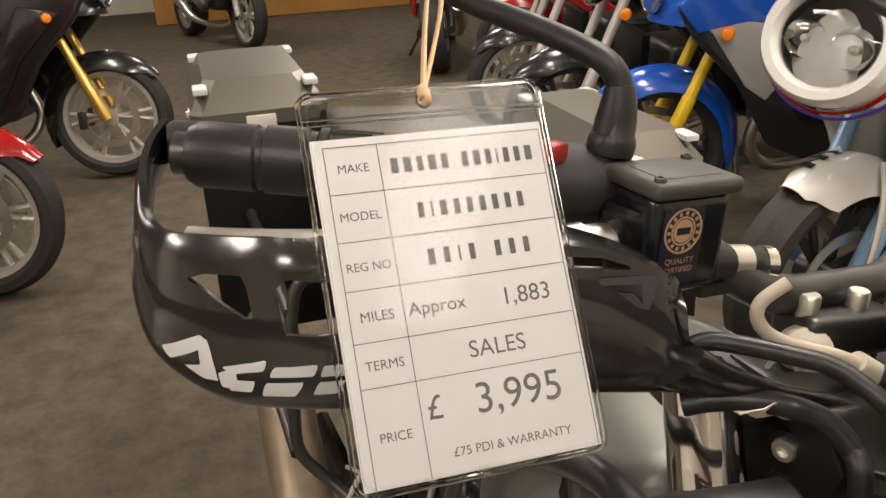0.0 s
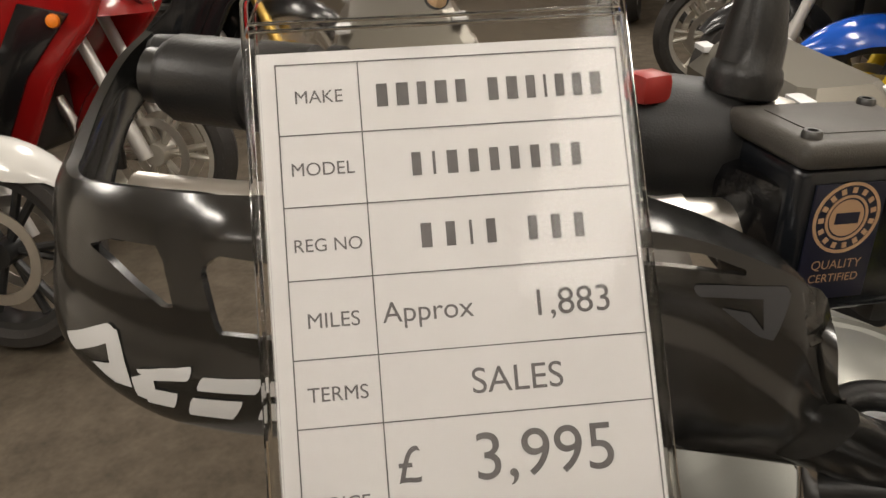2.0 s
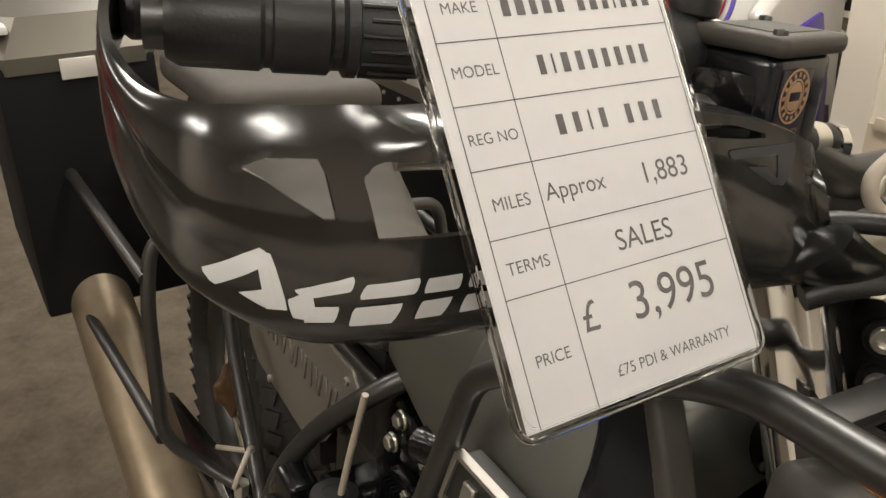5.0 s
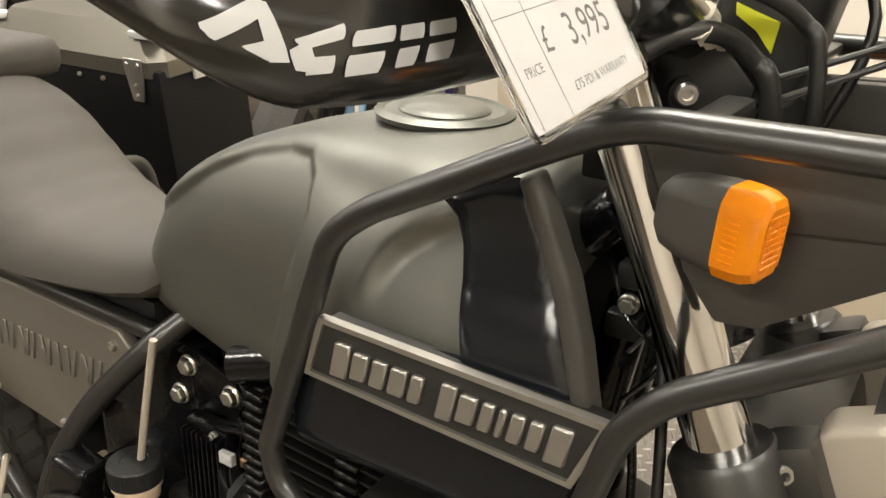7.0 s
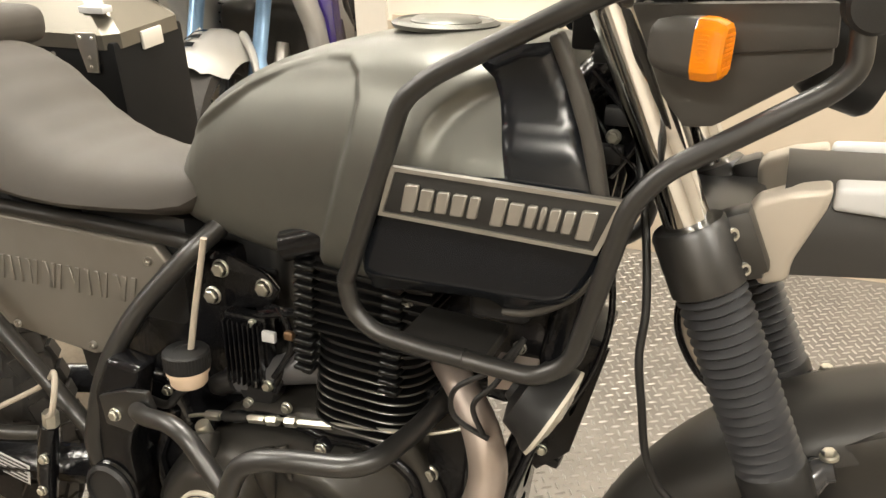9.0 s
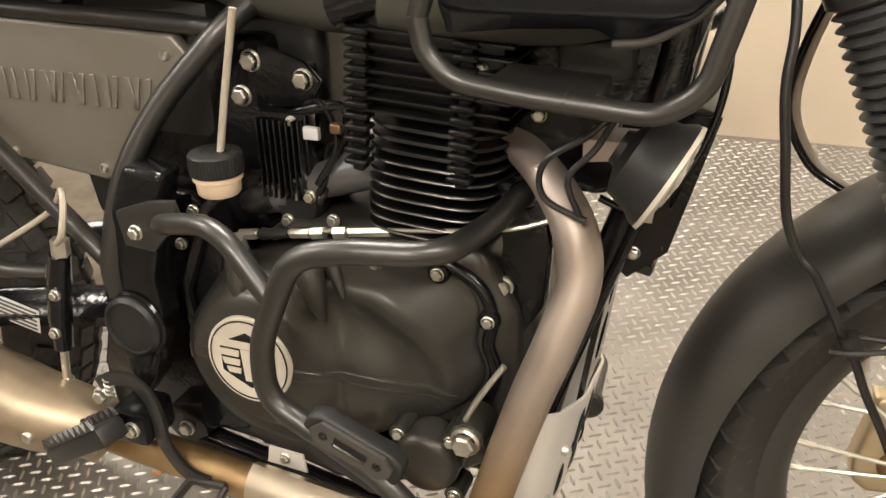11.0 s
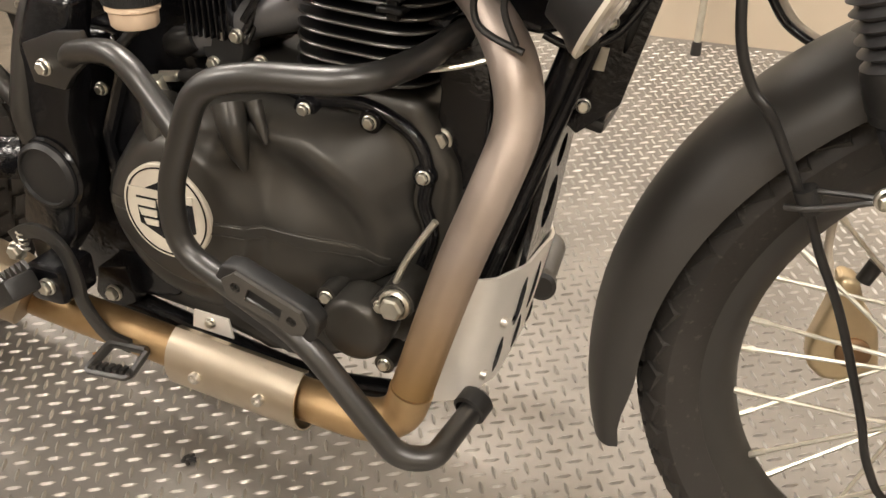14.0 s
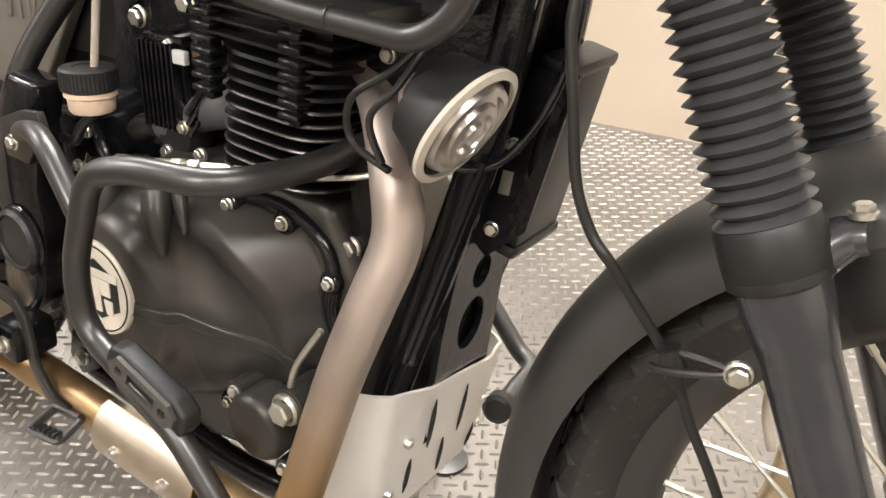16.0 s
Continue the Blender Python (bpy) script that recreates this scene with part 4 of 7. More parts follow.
part("roundel_mark", block((0.0003, 0.008, 0.0035), (0.0191, -0.006, 0.0045), 0.0001, RM), NAVY, stk)
for k in range(15):
    a = radians(20 + k * 24)
    part("ring_dash", block((0.0003, 0.0016, 0.0018), (0, 0, 0), 0.0001, RM @ Matrix.Translation((0.019, -0.006, 0.0045)) @ Matrix.Rotation(a, 4, "X") @ Matrix.Translation((0, 0, 0.0088))), GOLDPRINT, stk, smooth=False)
TXT = Matrix(((0, 0, 1, 0), (1, 0, 0, 0), (0, 1, 0, 0), (0, 0, 0, 1)))
words("sticker_text", "QUALITY", 0.0042, RM @ Matrix.Translation((0.0191, -0.006, -0.0105)) @ TXT, GOLDPRINT, stk)
words("sticker_text", "CERTIFIED", 0.0038, RM @ Matrix.Translation((0.0191, -0.006, -0.0150)) @ TXT, GOLDPRINT, stk)
part("banjo_boss", sweep([RM @ Vector((0.002, 0.018, -0.021)), RM @ Vector((0.003, 0.030, -0.022)), RM @ Vector((0.004, 0.040, -0.023)), RM @ Vector((0.004, 0.042, -0.023))], [0.0115, 0.0105, 0.0098, 0.0088], 18), PLASTIC, resv)
part("boss_foot", block((0.016, 0.042, 0.008), (0.004, 0.040, -0.034), 0.003, RM), PLASTIC, resv)
part("banjo_bolt", sweep([RM @ Vector((0.004, 0.041, -0.023)), RM @ Vector((0.0055, 0.053, -0.024))], 0.0092, 20), ZINC, resv, "bright banjo fitting")
part("banjo_cap", sweep([RM @ Vector((0.0055, 0.052, -0.024)), RM @ Vector((0.0065, 0.061, -0.0246)), RM @ Vector((0.0067, 0.064, -0.0248))], [0.0088, 0.0085, 0.006], 14), RUBBER, resv)
part("banjo_eye", lathe([(0.0085, -0.004), (0.0105, -0.003), (0.0105, 0.003), (0.0085, 0.004)], frame_to((0.1, 1, -0.1), RM @ Vector((0.007, 0.066, -0.027))), 20), CHROME, resv, "bright hose eye")

# --- hand guards
# stations from the grip end round the front to the inner flange: lower edge, crease, brow, upper edge
STATIONS = [((-0.466, -0.349, 1.1185), (-0.466, -0.35, 1.1305), (-0.4645, -0.3501, 1.1376), (-0.464, -0.3501, 1.14)),
            ((-0.448, -0.357, 1.1085), (-0.448, -0.359, 1.1205), (-0.448, -0.3583, 1.1291), (-0.448, -0.3581, 1.132)),
            ((-0.43, -0.361, 1.0955), (-0.43, -0.363, 1.1125), (-0.4285, -0.3623, 1.1204), (-0.428, -0.3621, 1.123)),
            ((-0.41, -0.362, 1.0825), (-0.41, -0.364, 1.1055), (-0.407, -0.3626, 1.1145), (-0.406, -0.3621, 1.1175)),
            ((-0.388, -0.362, 1.0745), (-0.388, -0.364, 1.0985), (-0.3865, -0.3611, 1.1109), (-0.386, -0.3601, 1.115)),
            ((-0.37, -0.3595, 1.0665), (-0.367, -0.3615, 1.0885), (-0.3678, -0.3582, 1.1084), (-0.368, -0.3571, 1.115)),
            ((-0.353, -0.354, 1.0575), (-0.348, -0.355, 1.0775), (-0.3525, -0.3513, 1.1064), (-0.354, -0.3501, 1.116)),
            ((-0.342, -0.341, 1.0475), (-0.336, -0.342, 1.0715), (-0.3427, -0.3391, 1.106), (-0.345, -0.3381, 1.1175)),
            ((-0.334, -0.3249, 1.0407), (-0.328, -0.3239, 1.0666), (-0.3355, -0.3225, 1.1052), (-0.338, -0.322, 1.118)),
            ((-0.329, -0.3061, 1.0385), (-0.322, -0.3061, 1.065), (-0.3317, -0.3056, 1.1048), (-0.335, -0.3055, 1.118)),
            ((-0.326, -0.2836, 1.0371), (-0.319, -0.2836, 1.0632), (-0.323, -0.282, 1.11), (-0.34, -0.282, 1.118)),
            ((-0.324, -0.2514, 1.0364), (-0.318, -0.2514, 1.0633), (-0.324, -0.25, 1.112), (-0.347, -0.25, 1.119)),
            ((-0.324, -0.2113, 1.0354), (-0.318, -0.2133, 1.0713), (-0.324, -0.212, 1.1135), (-0.351, -0.212, 1.1205)),
            ((-0.322, -0.184, 1.0358), (-0.315, -0.185, 1.0825), (-0.32, -0.185, 1.113), (-0.348, -0.186, 1.118)),
            ((-0.313, -0.157, 1.038), (-0.31, -0.163, 1.081), (-0.315, -0.168, 1.112), (-0.341, -0.17, 1.116)),
            ((-0.304, -0.14, 1.041), (-0.302, -0.149, 1.074), (-0.307, -0.152, 1.109), (-0.328, -0.153, 1.113)),
            ((-0.299, -0.128, 1.0425), (-0.296, -0.14, 1.068), (-0.301, -0.1395, 1.103), (-0.312, -0.141, 1.108)),
            ((-0.296, -0.118, 1.043), (-0.293, -0.129, 1.063), (-0.2975, -0.1354, 1.0855), (-0.299, -0.1375, 1.093)),
            ((-0.294, -0.107, 1.042), (-0.29, -0.117, 1.059), (-0.2915, -0.1275, 1.0688), (-0.292, -0.131, 1.072)),
            ((-0.292, -0.092, 1.042), (-0.288, -0.101, 1.055), (-0.288, -0.1092, 1.0617), (-0.288, -0.112, 1.064))]
NB, NF, WALLT = 16, 26, 0.0036
HOLES = ([(-0.3425, 1.1), (-0.335, 1.103), (-0.321, 1.103), (-0.319, 1.099), (-0.3165, 1.085), (-0.320, 1.085), (-0.329, 1.091), (-0.336, 1.0965)],
         [(-0.308, 1.097), (-0.303, 1.102), (-0.262, 1.103), (-0.256, 1.096), (-0.262, 1.078), (-0.304, 1.078)],
         [(-0.222, 1.1085), (-0.166, 1.1092), (-0.156, 1.107), (-0.154, 1.1055), (-0.162, 1.1045), (-0.222, 1.104)])


def hand_guard(s):
    """A wrap-round shell of even thickness with openings cut through it."""
    lines = [curve_points([st[k] for st in STATIONS], 9) for k in range(4)]
    outer = []
    for lo, cr, br, hi in zip(*lines):
        row = [lo.lerp(cr, k / NB) for k in range(NB)] + [cr.lerp(br, k / 18) for k in range(18)] + [br.lerp(hi, k / (NF - 18)) for k in range(NF - 17)]
        outer.append(row)
    nu, nv = len(outer), NB + NF + 1
    nrm = []
    for i in range(nu):
        r = []
        for k in range(nv):
            a = outer[min(i + 1, nu - 1)][k] - outer[max(i - 1, 0)][k]
            b = outer[i][min(k + 1, nv - 1)] - outer[i][max(k - 1, 0)]
            r.append(a.cross(b).normalized())
        nrm.append(r)
    if nrm[nu // 2][nv // 2].x < 0:
        nrm = [[-n for n in r] for r in nrm]
    for i in range(nu):
        wide = smooth01((outer[i][0] - outer[i][-1]).length / 0.03 - 0.6)
        for k in range(nv):
            if k < NB:
                b = 0.0042 * math.sin(math.pi * (k / NB) ** 0.8) - 0.003 * (1 - k / NB) ** 4
            else:
                f = (k - NB) / NF
                b = -0.0016 * math.sin(math.pi * min(1, f * 3)) * (f < 0.34) + 0.0016 * math.sin(math.pi * f) - 0.002 * f ** 6
            outer[i][k] = outer[i][k] + nrm[i][k] * b * wide
    bm = bmesh.new()

    def snap(p):
        if p.x > -0.36:
            d, y, z = min(edge_point(p.y, p.z, h) for h in HOLES)
            if d < 0.0013:
                return Vector((p.x, y, z))
        return p
    fo = [[bm.verts.new(snap(p)) for p in r] for r in outer]
    fi = [[bm.verts.new(v.co - nrm[i][k] * WALLT) for k, v in enumerate(r)] for i, r in enumerate(fo)]
    keep = {}
    for i in range(nu - 1):
        for k in range(nv - 1):
            c = (fo[i][k].co + fo[i + 1][k + 1].co + fo[i + 1][k].co + fo[i][k + 1].co) / 4
            keep[i, k] = not (c.x > -0.36 and any(inside_poly(c.y, c.z, h) for h in HOLES))
    for (i, k), on in keep.items():
        if not on:
            continue
        bm.faces.new((fo[i][k], fo[i + 1][k], fo[i + 1][k + 1], fo[i][k + 1]))
        bm.faces.new((fi[i][k], fi[i][k + 1], fi[i + 1][k + 1], fi[i + 1][k]))
        for (di, dk), (a, b) in (((-1, 0), ((i, k), (i, k + 1))), ((1, 0), ((i + 1, k), (i + 1, k + 1))), ((0, -1), ((i, k), (i + 1, k))), ((0, 1), ((i, k + 1), (i + 1, k + 1)))):
            if not keep.get((i + di, k + dk), False):
                bm.faces.new((fo[a[0]][a[1]], fo[b[0]][b[1]], fi[b[0]][b[1]], fi[a[0]][a[1]]))
    bmesh.ops.delete(bm, geom=[v for v in bm.verts if not v.link_faces], context="VERTS")
    if s > 0:
        for v in bm.verts:
            v.co = bar_turn(v.co, s)
    g = part("hand_guard", bm, GUARD, bike, "glossy black plastic hand guard with white marks")
    return g, outer, nrm


guard_r, gout, gnrm = hand_guard(-1)
hand_guard(1)


def on_guard(y, z, lift=0.0006):
    """The place on the guard's skin with this y and z."""
    near = sorted(((p.y - y) ** 2 + (p.z - z) ** 2, i, k) for i, r in enumerate(gout) for k, p in enumerate(r) if p.x > -0.37)[:5]
    w = [1 / (d + 1e-8) for d, i, k in near]
    x = sum(a * gout[i][k].x for a, (d, i, k) in zip(w, near)) / sum(w)
    return Vector((x, y, z)) + gnrm[near[0][1]][near[0][2]] * lift


def skin_mark(name, quad, material, lift=0.0007, n=7):
    """A flat mark lying on the guard: four (y, z) corners."""
    a, b, c, d = [Vector(q) for q in quad]
    rows = []
    for i in range(n + 1):
        u = i / n
        row = []
        for j in range(5):
            v = j / 4
            u2 = 0.5 + (u - 0.5) * (0.93 if j in (0, 4) else 1)
            q = a.lerp(b, u2).lerp(d.lerp(c, u2), v)
            row.append(on_guard(q.x, q.y, lift))
        rows.append(row)
    return part(name, grid_sheet(rows), material, guard_r)


for quad in (((-0.3535, 1.0695), (-0.3375, 1.0765), (-0.3345, 1.0725), (-0.3505, 1.0645)), ((-0.3395, 1.0758), (-0.3350, 1.0745), (-0.3312, 1.0575), (-0.3375, 1.0580)), ((-0.3445, 1.0630), (-0.3370, 1.0645), (-0.3345, 1.0590), (-0.3380, 1.0585)),
             ((-0.3300, 1.0640), (-0.3115, 1.0675), (-0.3130, 1.0632), (-0.3260, 1.0610)), ((-0.3315, 1.0610), (-0.3245, 1.0640), (-0.3230, 1.0535), (-0.3300, 1.0550)), ((-0.3260, 1.0585), (-0.3165, 1.0585), (-0.3180, 1.0532), (-0.3270, 1.0532)),
             ((-0.3090, 1.0650), (-0.2905, 1.0655), (-0.2925, 1.0608), (-0.3110, 1.0605)), ((-0.3125, 1.0580), (-0.2965, 1.0582), (-0.3000, 1.0515), (-0.3140, 1.0515)),
             ((-0.2885, 1.0650), (-0.2755, 1.0652), (-0.2770, 1.0605), (-0.2900, 1.0605)), ((-0.2905, 1.0580), (-0.2790, 1.0582), (-0.2830, 1.0520), (-0.2930, 1.0520)),
             ((-0.2725, 1.0650), (-0.2560, 1.0652), (-0.2570, 1.0605), (-0.2740, 1.0605)), ((-0.2745, 1.0580), (-0.2580, 1.0582), (-0.2620, 1.0520), (-0.2770, 1.0520))):
    skin_mark("guard_mark", quad, WHITE)
for quad in (((-0.1680, 1.1000), (-0.1450, 1.1045), (-0.1445, 1.1010), (-0.1660, 1.0965)), ((-0.1510, 1.1020), (-0.1440, 1.1030), (-0.1465, 1.0880), (-0.1490, 1.0880)), ((-0.1600, 1.0945), (-0.1530, 1.0950), (-0.1475, 1.0880), (-0.1500, 1.0880))):
    skin_mark("guard_emboss", quad, GAITER, 0.0006)
part("guard_stay", sweep([(-0.352, -0.285, 1.096), (-0.345, -0.26, 1.097), (-0.348, -0.16, 1.108)], 0.0055, 12), ALU, guard_r, "bare alloy guard stay")
part("guard_stay", sweep([(-0.457, -0.322, 1.128), (-0.459, -0.345, 1.128), (-0.459, -0.348, 1.128)], [0.0115, 0.0115, 0.009], 18), PLASTIC, guard_r, "black bar end plug")

# --- frame
def tubes(name, runs, r, material, label="", both=True, bend=0.03, parent=None):
    for s in ((1, -1) if both else (1,)):
        part(name, sweep(bend_points([(x, y * s, z) for x, y, z in runs], bend), r, 14), material, parent or bike, label)


tubes("frame_tube", [(-0.728, -0.040, 0.745), (-0.748, -0.070, 0.7215), (-0.8125, -0.10, 0.650), (-0.849, -0.125, 0.580), (-0.870, -0.138, 0.487), (-0.866, -0.132, 0.45)], 0.0118, SATIN, "satin black main frame tube", bend=0.05)
tubes("seat_rail", [(-0.752, -0.053, 0.7175), (-0.80, -0.054, 0.7225), (-0.91, -0.056, 0.7265), (-1.045, -0.058, 0.7305), (-1.30, -0.07, 0.75), (-1.45, -0.075, 0.765)], 0.0095, SATIN, "satin black seat rail tube")
tubes("subframe_tube", [(-0.868, -0.132, 0.488), (-1.035, -0.112, 0.616), (-1.20, -0.08, 0.735)], 0.0105, SATIN, "satin black subframe stay")
tubes("top_frame_tube", [(-0.31, -0.04, 0.95), (-0.45, -0.06, 0.80), (-0.62, -0.09, 0.75)], 0.016, GLOSSBLACK)
for s in (-1, 1):
    pv = part("pivot_plate", slab([(-0.785, 0.60), (-0.797, 0.562), (-0.805, 0.52), (-0.818, 0.485), (-0.814, 0.44), (-0.826, 0.405), (-0.84, 0.36), (-0.868, 0.325), (-0.90, 0.315), (-0.905, 0.371), (-0.888, 0.43), (-0.882, 0.495), (-0.86, 0.55), (-0.83, 0.605)], s * 0.105, s * 0.14, 0.008, seg=3), GLOSSBLACK, bike, "gloss black swingarm pivot casting")
    part("pivot_cap", lathe([(0.034, 0), (0.034, 0.008), (0.03, 0.012), (0.0285, 0.012), (0.0275, 0.009), (0.012, 0.0105), (0, 0.0105)], frame_to((0, s, 0), (-0.848, s * 0.14, 0.43)), 36), PLASTIC, pv, "round black pivot cap")
    part("pivot_washer", lathe([(0.036, 0), (0.038, 0.003), (0.036, 0.006), (0.03, 0.006)], frame_to((0, s, 0), (-0.848, s * 0.139, 0.43)), 36), GLOSSBLACK, pv)
    mount = part("bar_mount", slab([(-0.84, 0.56), (-0.80, 0.575), (-0.772, 0.578), (-0.765, 0.556), (-0.79, 0.535), (-0.80, 0.522), (-0.835, 0.525)], s * 0.14, s * 0.148, 0.002), SATIN, pv)
    bolt((-0.819, s * 0.148, 0.541), (0, s, 0), 0.0062, mount)
    lowb = part("engine_mount", slab([(-0.86, 0.30), (-0.82, 0.31), (-0.815, 0.265), (-0.85, 0.245), (-0.87, 0.265)], s * 0.07, s * 0.10, 0.004), GLOSSBLACK, bike)
    bolt((-0.842, s * 0.101, 0.272), (0, s, 0), 0.0075, lowb)
    # down tubes and the drilled engine bracket
    part("down_tube", sweep(bend_points([(-0.315, s * 0.03, 0.87), (-0.355, s * 0.045, 0.62), (-0.445, s * 0.05, 0.345), (-0.475, s * 0.05, 0.20), (-0.62, s * 0.06, 0.185), (-0.85, s * 0.08, 0.25)], 0.06), 0.0155, 18), GLOSSBLACK, bike, "gloss black front down tube")
    part("down_tube_rib", sweep([(-0.35, s * 0.062, 0.60), (-0.438, s * 0.067, 0.345)], 0.004, 8), GLOSSBLACK, bike)


def drilled(outline, holes, y0, y1, cuts=()):
    """A bracket plate with round holes cut through: rings of faces round each hole."""
    bm = bmesh.new()
    faces = []
    for y in (y0, y1):
        eds = []
        for loop in [outline] + [[(cx + rx * math.cos(2 * math.pi * k / 18), cz + rz * math.sin(2 * math.pi * k / 18)) for k in range(18)] for cx, cz, rx, rz in holes] + list(cuts):
            vs = [bm.verts.new((x, y, z)) for x, z in loop]
            eds += [bm.edges.new((vs[i], vs[(i + 1) % len(vs)])) for i in range(len(vs))]
        bmesh.ops.triangle_fill(bm, edges=eds, use_beauty=True)
        faces.append(eds)
    for ea, eb in zip(*faces):
        a, b = ea.verts
        c, d = eb.verts
        bm.faces.new((a, b, d, c))
    return bm


FACE = Matrix.Translation((-0.402, 0, 0.375)) @ pose(0, 0, 0, 0, 8, 0) @ pose(0, 0, 0, 0, 0, 90)
plate_f = part("engine_bracket", drilled([(-0.046, -0.06), (0.046, -0.06), (0.044, 0.05), (0.040, 0.19), (-0.030, 0.21), (-0.046, 0.06)], [(0.004, 0.140, 0.009, 0.013), (0.002, 0.104, 0.014, 0.016), (-0.001, 0.052, 0.020, 0.027)], -0.003, 0.003), GLOSSBLACK, bike, "gloss black bracket with drilled holes", smooth=False)
plate_f.matrix_basis = FACE
COOL = pose(-0.342, 0.025, 0.588, 0, 14, 0)
cooler = part("oil_cooler", block((0.026, 0.074, 0.15), (0, 0, 0), 0.005, COOL), FIN, bike, "black oil cooler in front of the down tubes")
for z in (-0.078, 0.078):
    part("cooler_tank", block((0.030, 0.080, 0.012), (0, 0, z), 0.005, COOL), FIN, cooler)
part("cooler_guard", drilled([(-0.012, 0.075), (0.022, 0.082), (0.020, -0.05), (-0.006, -0.088), (-0.026, -0.078), (-0.024, 0.02)], [(0.008, 0.025, 0.0035, 0.034)], -0.0015, 0.0015), GLOSSBLACK, cooler, "black cooler side plate with a slot", smooth=False).matrix_basis = COOL @ Matrix.Translation((0, -0.044, 0))
part("cooler_tag", slab([(-0.012, -0.030), (-0.002, -0.028), (-0.004, -0.008), (-0.013, -0.010)], -0.0465, -0.0458, 0.0002, m=COOL), ZINC, cooler, "small plated tag", smooth=False)
for p in ((-0.010, -0.046, 0.012), (-0.008, -0.046, -0.062)):
    bolt(COOL @ Vector(p), (0.2, -1, 0), 0.005, cooler)
part("warning_label", slab([(-0.352, 0.70), (-0.335, 0.76), (-0.312, 0.76), (-0.329, 0.70)], -0.046, -0.0455, 0), WHITE, bike, smooth=False)
part("warning_label_face", slab([(-0.350, 0.702), (-0.334, 0.758), (-0.314, 0.758), (-0.330, 0.702)], -0.0465, -0.046, 0), PANELBLACK, bike, smooth=False)
part("regulator", block((0.05, 0.12, 0.07), (0, 0, 0), 0.01, pose(-0.36, 0, 0.77, 0, 20, 0)), GLOSSBLACK, bike)

# --- swingarm, shock, rear brake
for s in (-1, 1):
    arm = part("swingarm", sweep(bend_points([(-0.84, s * 0.10, 0.43), (-1.0, s * 0.11, 0.41), (-1.43, s * 0.11, 0.32)], 0.05), [0.024] * 8, 8, flat=0.7), GLOSSBLACK, bike, "gloss black swingarm")
    if s < 0:
        lab = part("data_label", block((0.085, 0.0008, 0.03), (0, 0, 0), 0.0003, pose(-1.04, -0.1285, 0.405, 0, 11, 0)), WHITE, arm, "white data label with unreadable lines")
        for k in range(5):
            part("label_line", block((0.078, 0.0006, 0.0026), (0, -0.0006, 0.011 - k * 0.0055), 0.0002, pose(-1.04, -0.1288, 0.405, 0, 11, 0)), GREYPRINT, lab)
part("shock_spring", sweep([Vector((-0.86 + 0.05 * k / 90, 0.032 * math.cos(k * 0.6), 0.40 + 0.28 * k / 90)) + Vector((0.032 * math.sin(k * 0.6), 0, 0)) for k in range(91)], 0.006, 8), ZINC, bike, "coiled shock absorber spring")
part("rear_mudguard", slab([(-0.93, 0.50), (-0.96, 0.66), (-1.05, 0.74), (-1.25, 0.745), (-1.25, 0.72), (-1.06, 0.71), (-0.99, 0.64), (-0.965, 0.50)], -0.04, 0.04, 0.006), PLASTIC, bike)
part("airbox", block((0.16, 0.085, 0.15), (-0.86, 0, 0.67), 0.02), PLASTIC, bike)
part("battery_box", block((0.17, 0.08, 0.20), (-0.81, 0, 0.61), 0.012), GLOSSBLACK, bike)
mc = part("rear_master_cylinder", sweep([(-0.926, -0.145, 0.50), (-0.935, -0.145, 0.47), (-0.945, -0.146, 0.425), (-0.95, -0.147, 0.385)], [0.011, 0.0125, 0.0125, 0.010], 16), GLOSSBLACK, bike, "black rear brake master cylinder")
part("banjo_bolt", sweep([(-0.924, -0.145, 0.50), (-0.922, -0.145, 0.518)], 0.0095, 6), ZINC, mc)
part("push_rod", sweep([(-0.95, -0.147, 0.385), (-0.957, -0.148, 0.335)], 0.0045, 10), ZINC, mc)
part("push_rod_nut", sweep([(-0.956, -0.148, 0.345), (-0.958, -0.148, 0.33)], 0.0085, 6), ZINC, mc)
for p in ((-0.932, -0.158, 0.458), (-0.945, -0.158, 0.41)):
    bolt(p, (0, -1, 0), 0.005, mc)
part("brake_pipe", sweep(curve_points([(-0.922, -0.15, 0.515), (-0.90, -0.16, 0.535), (-0.91, -0.14, 0.57), (-0.96, -0.12, 0.53), (-1.08, -0.125, 0.46)], 6), 0.0035, 8), HOSE, mc)

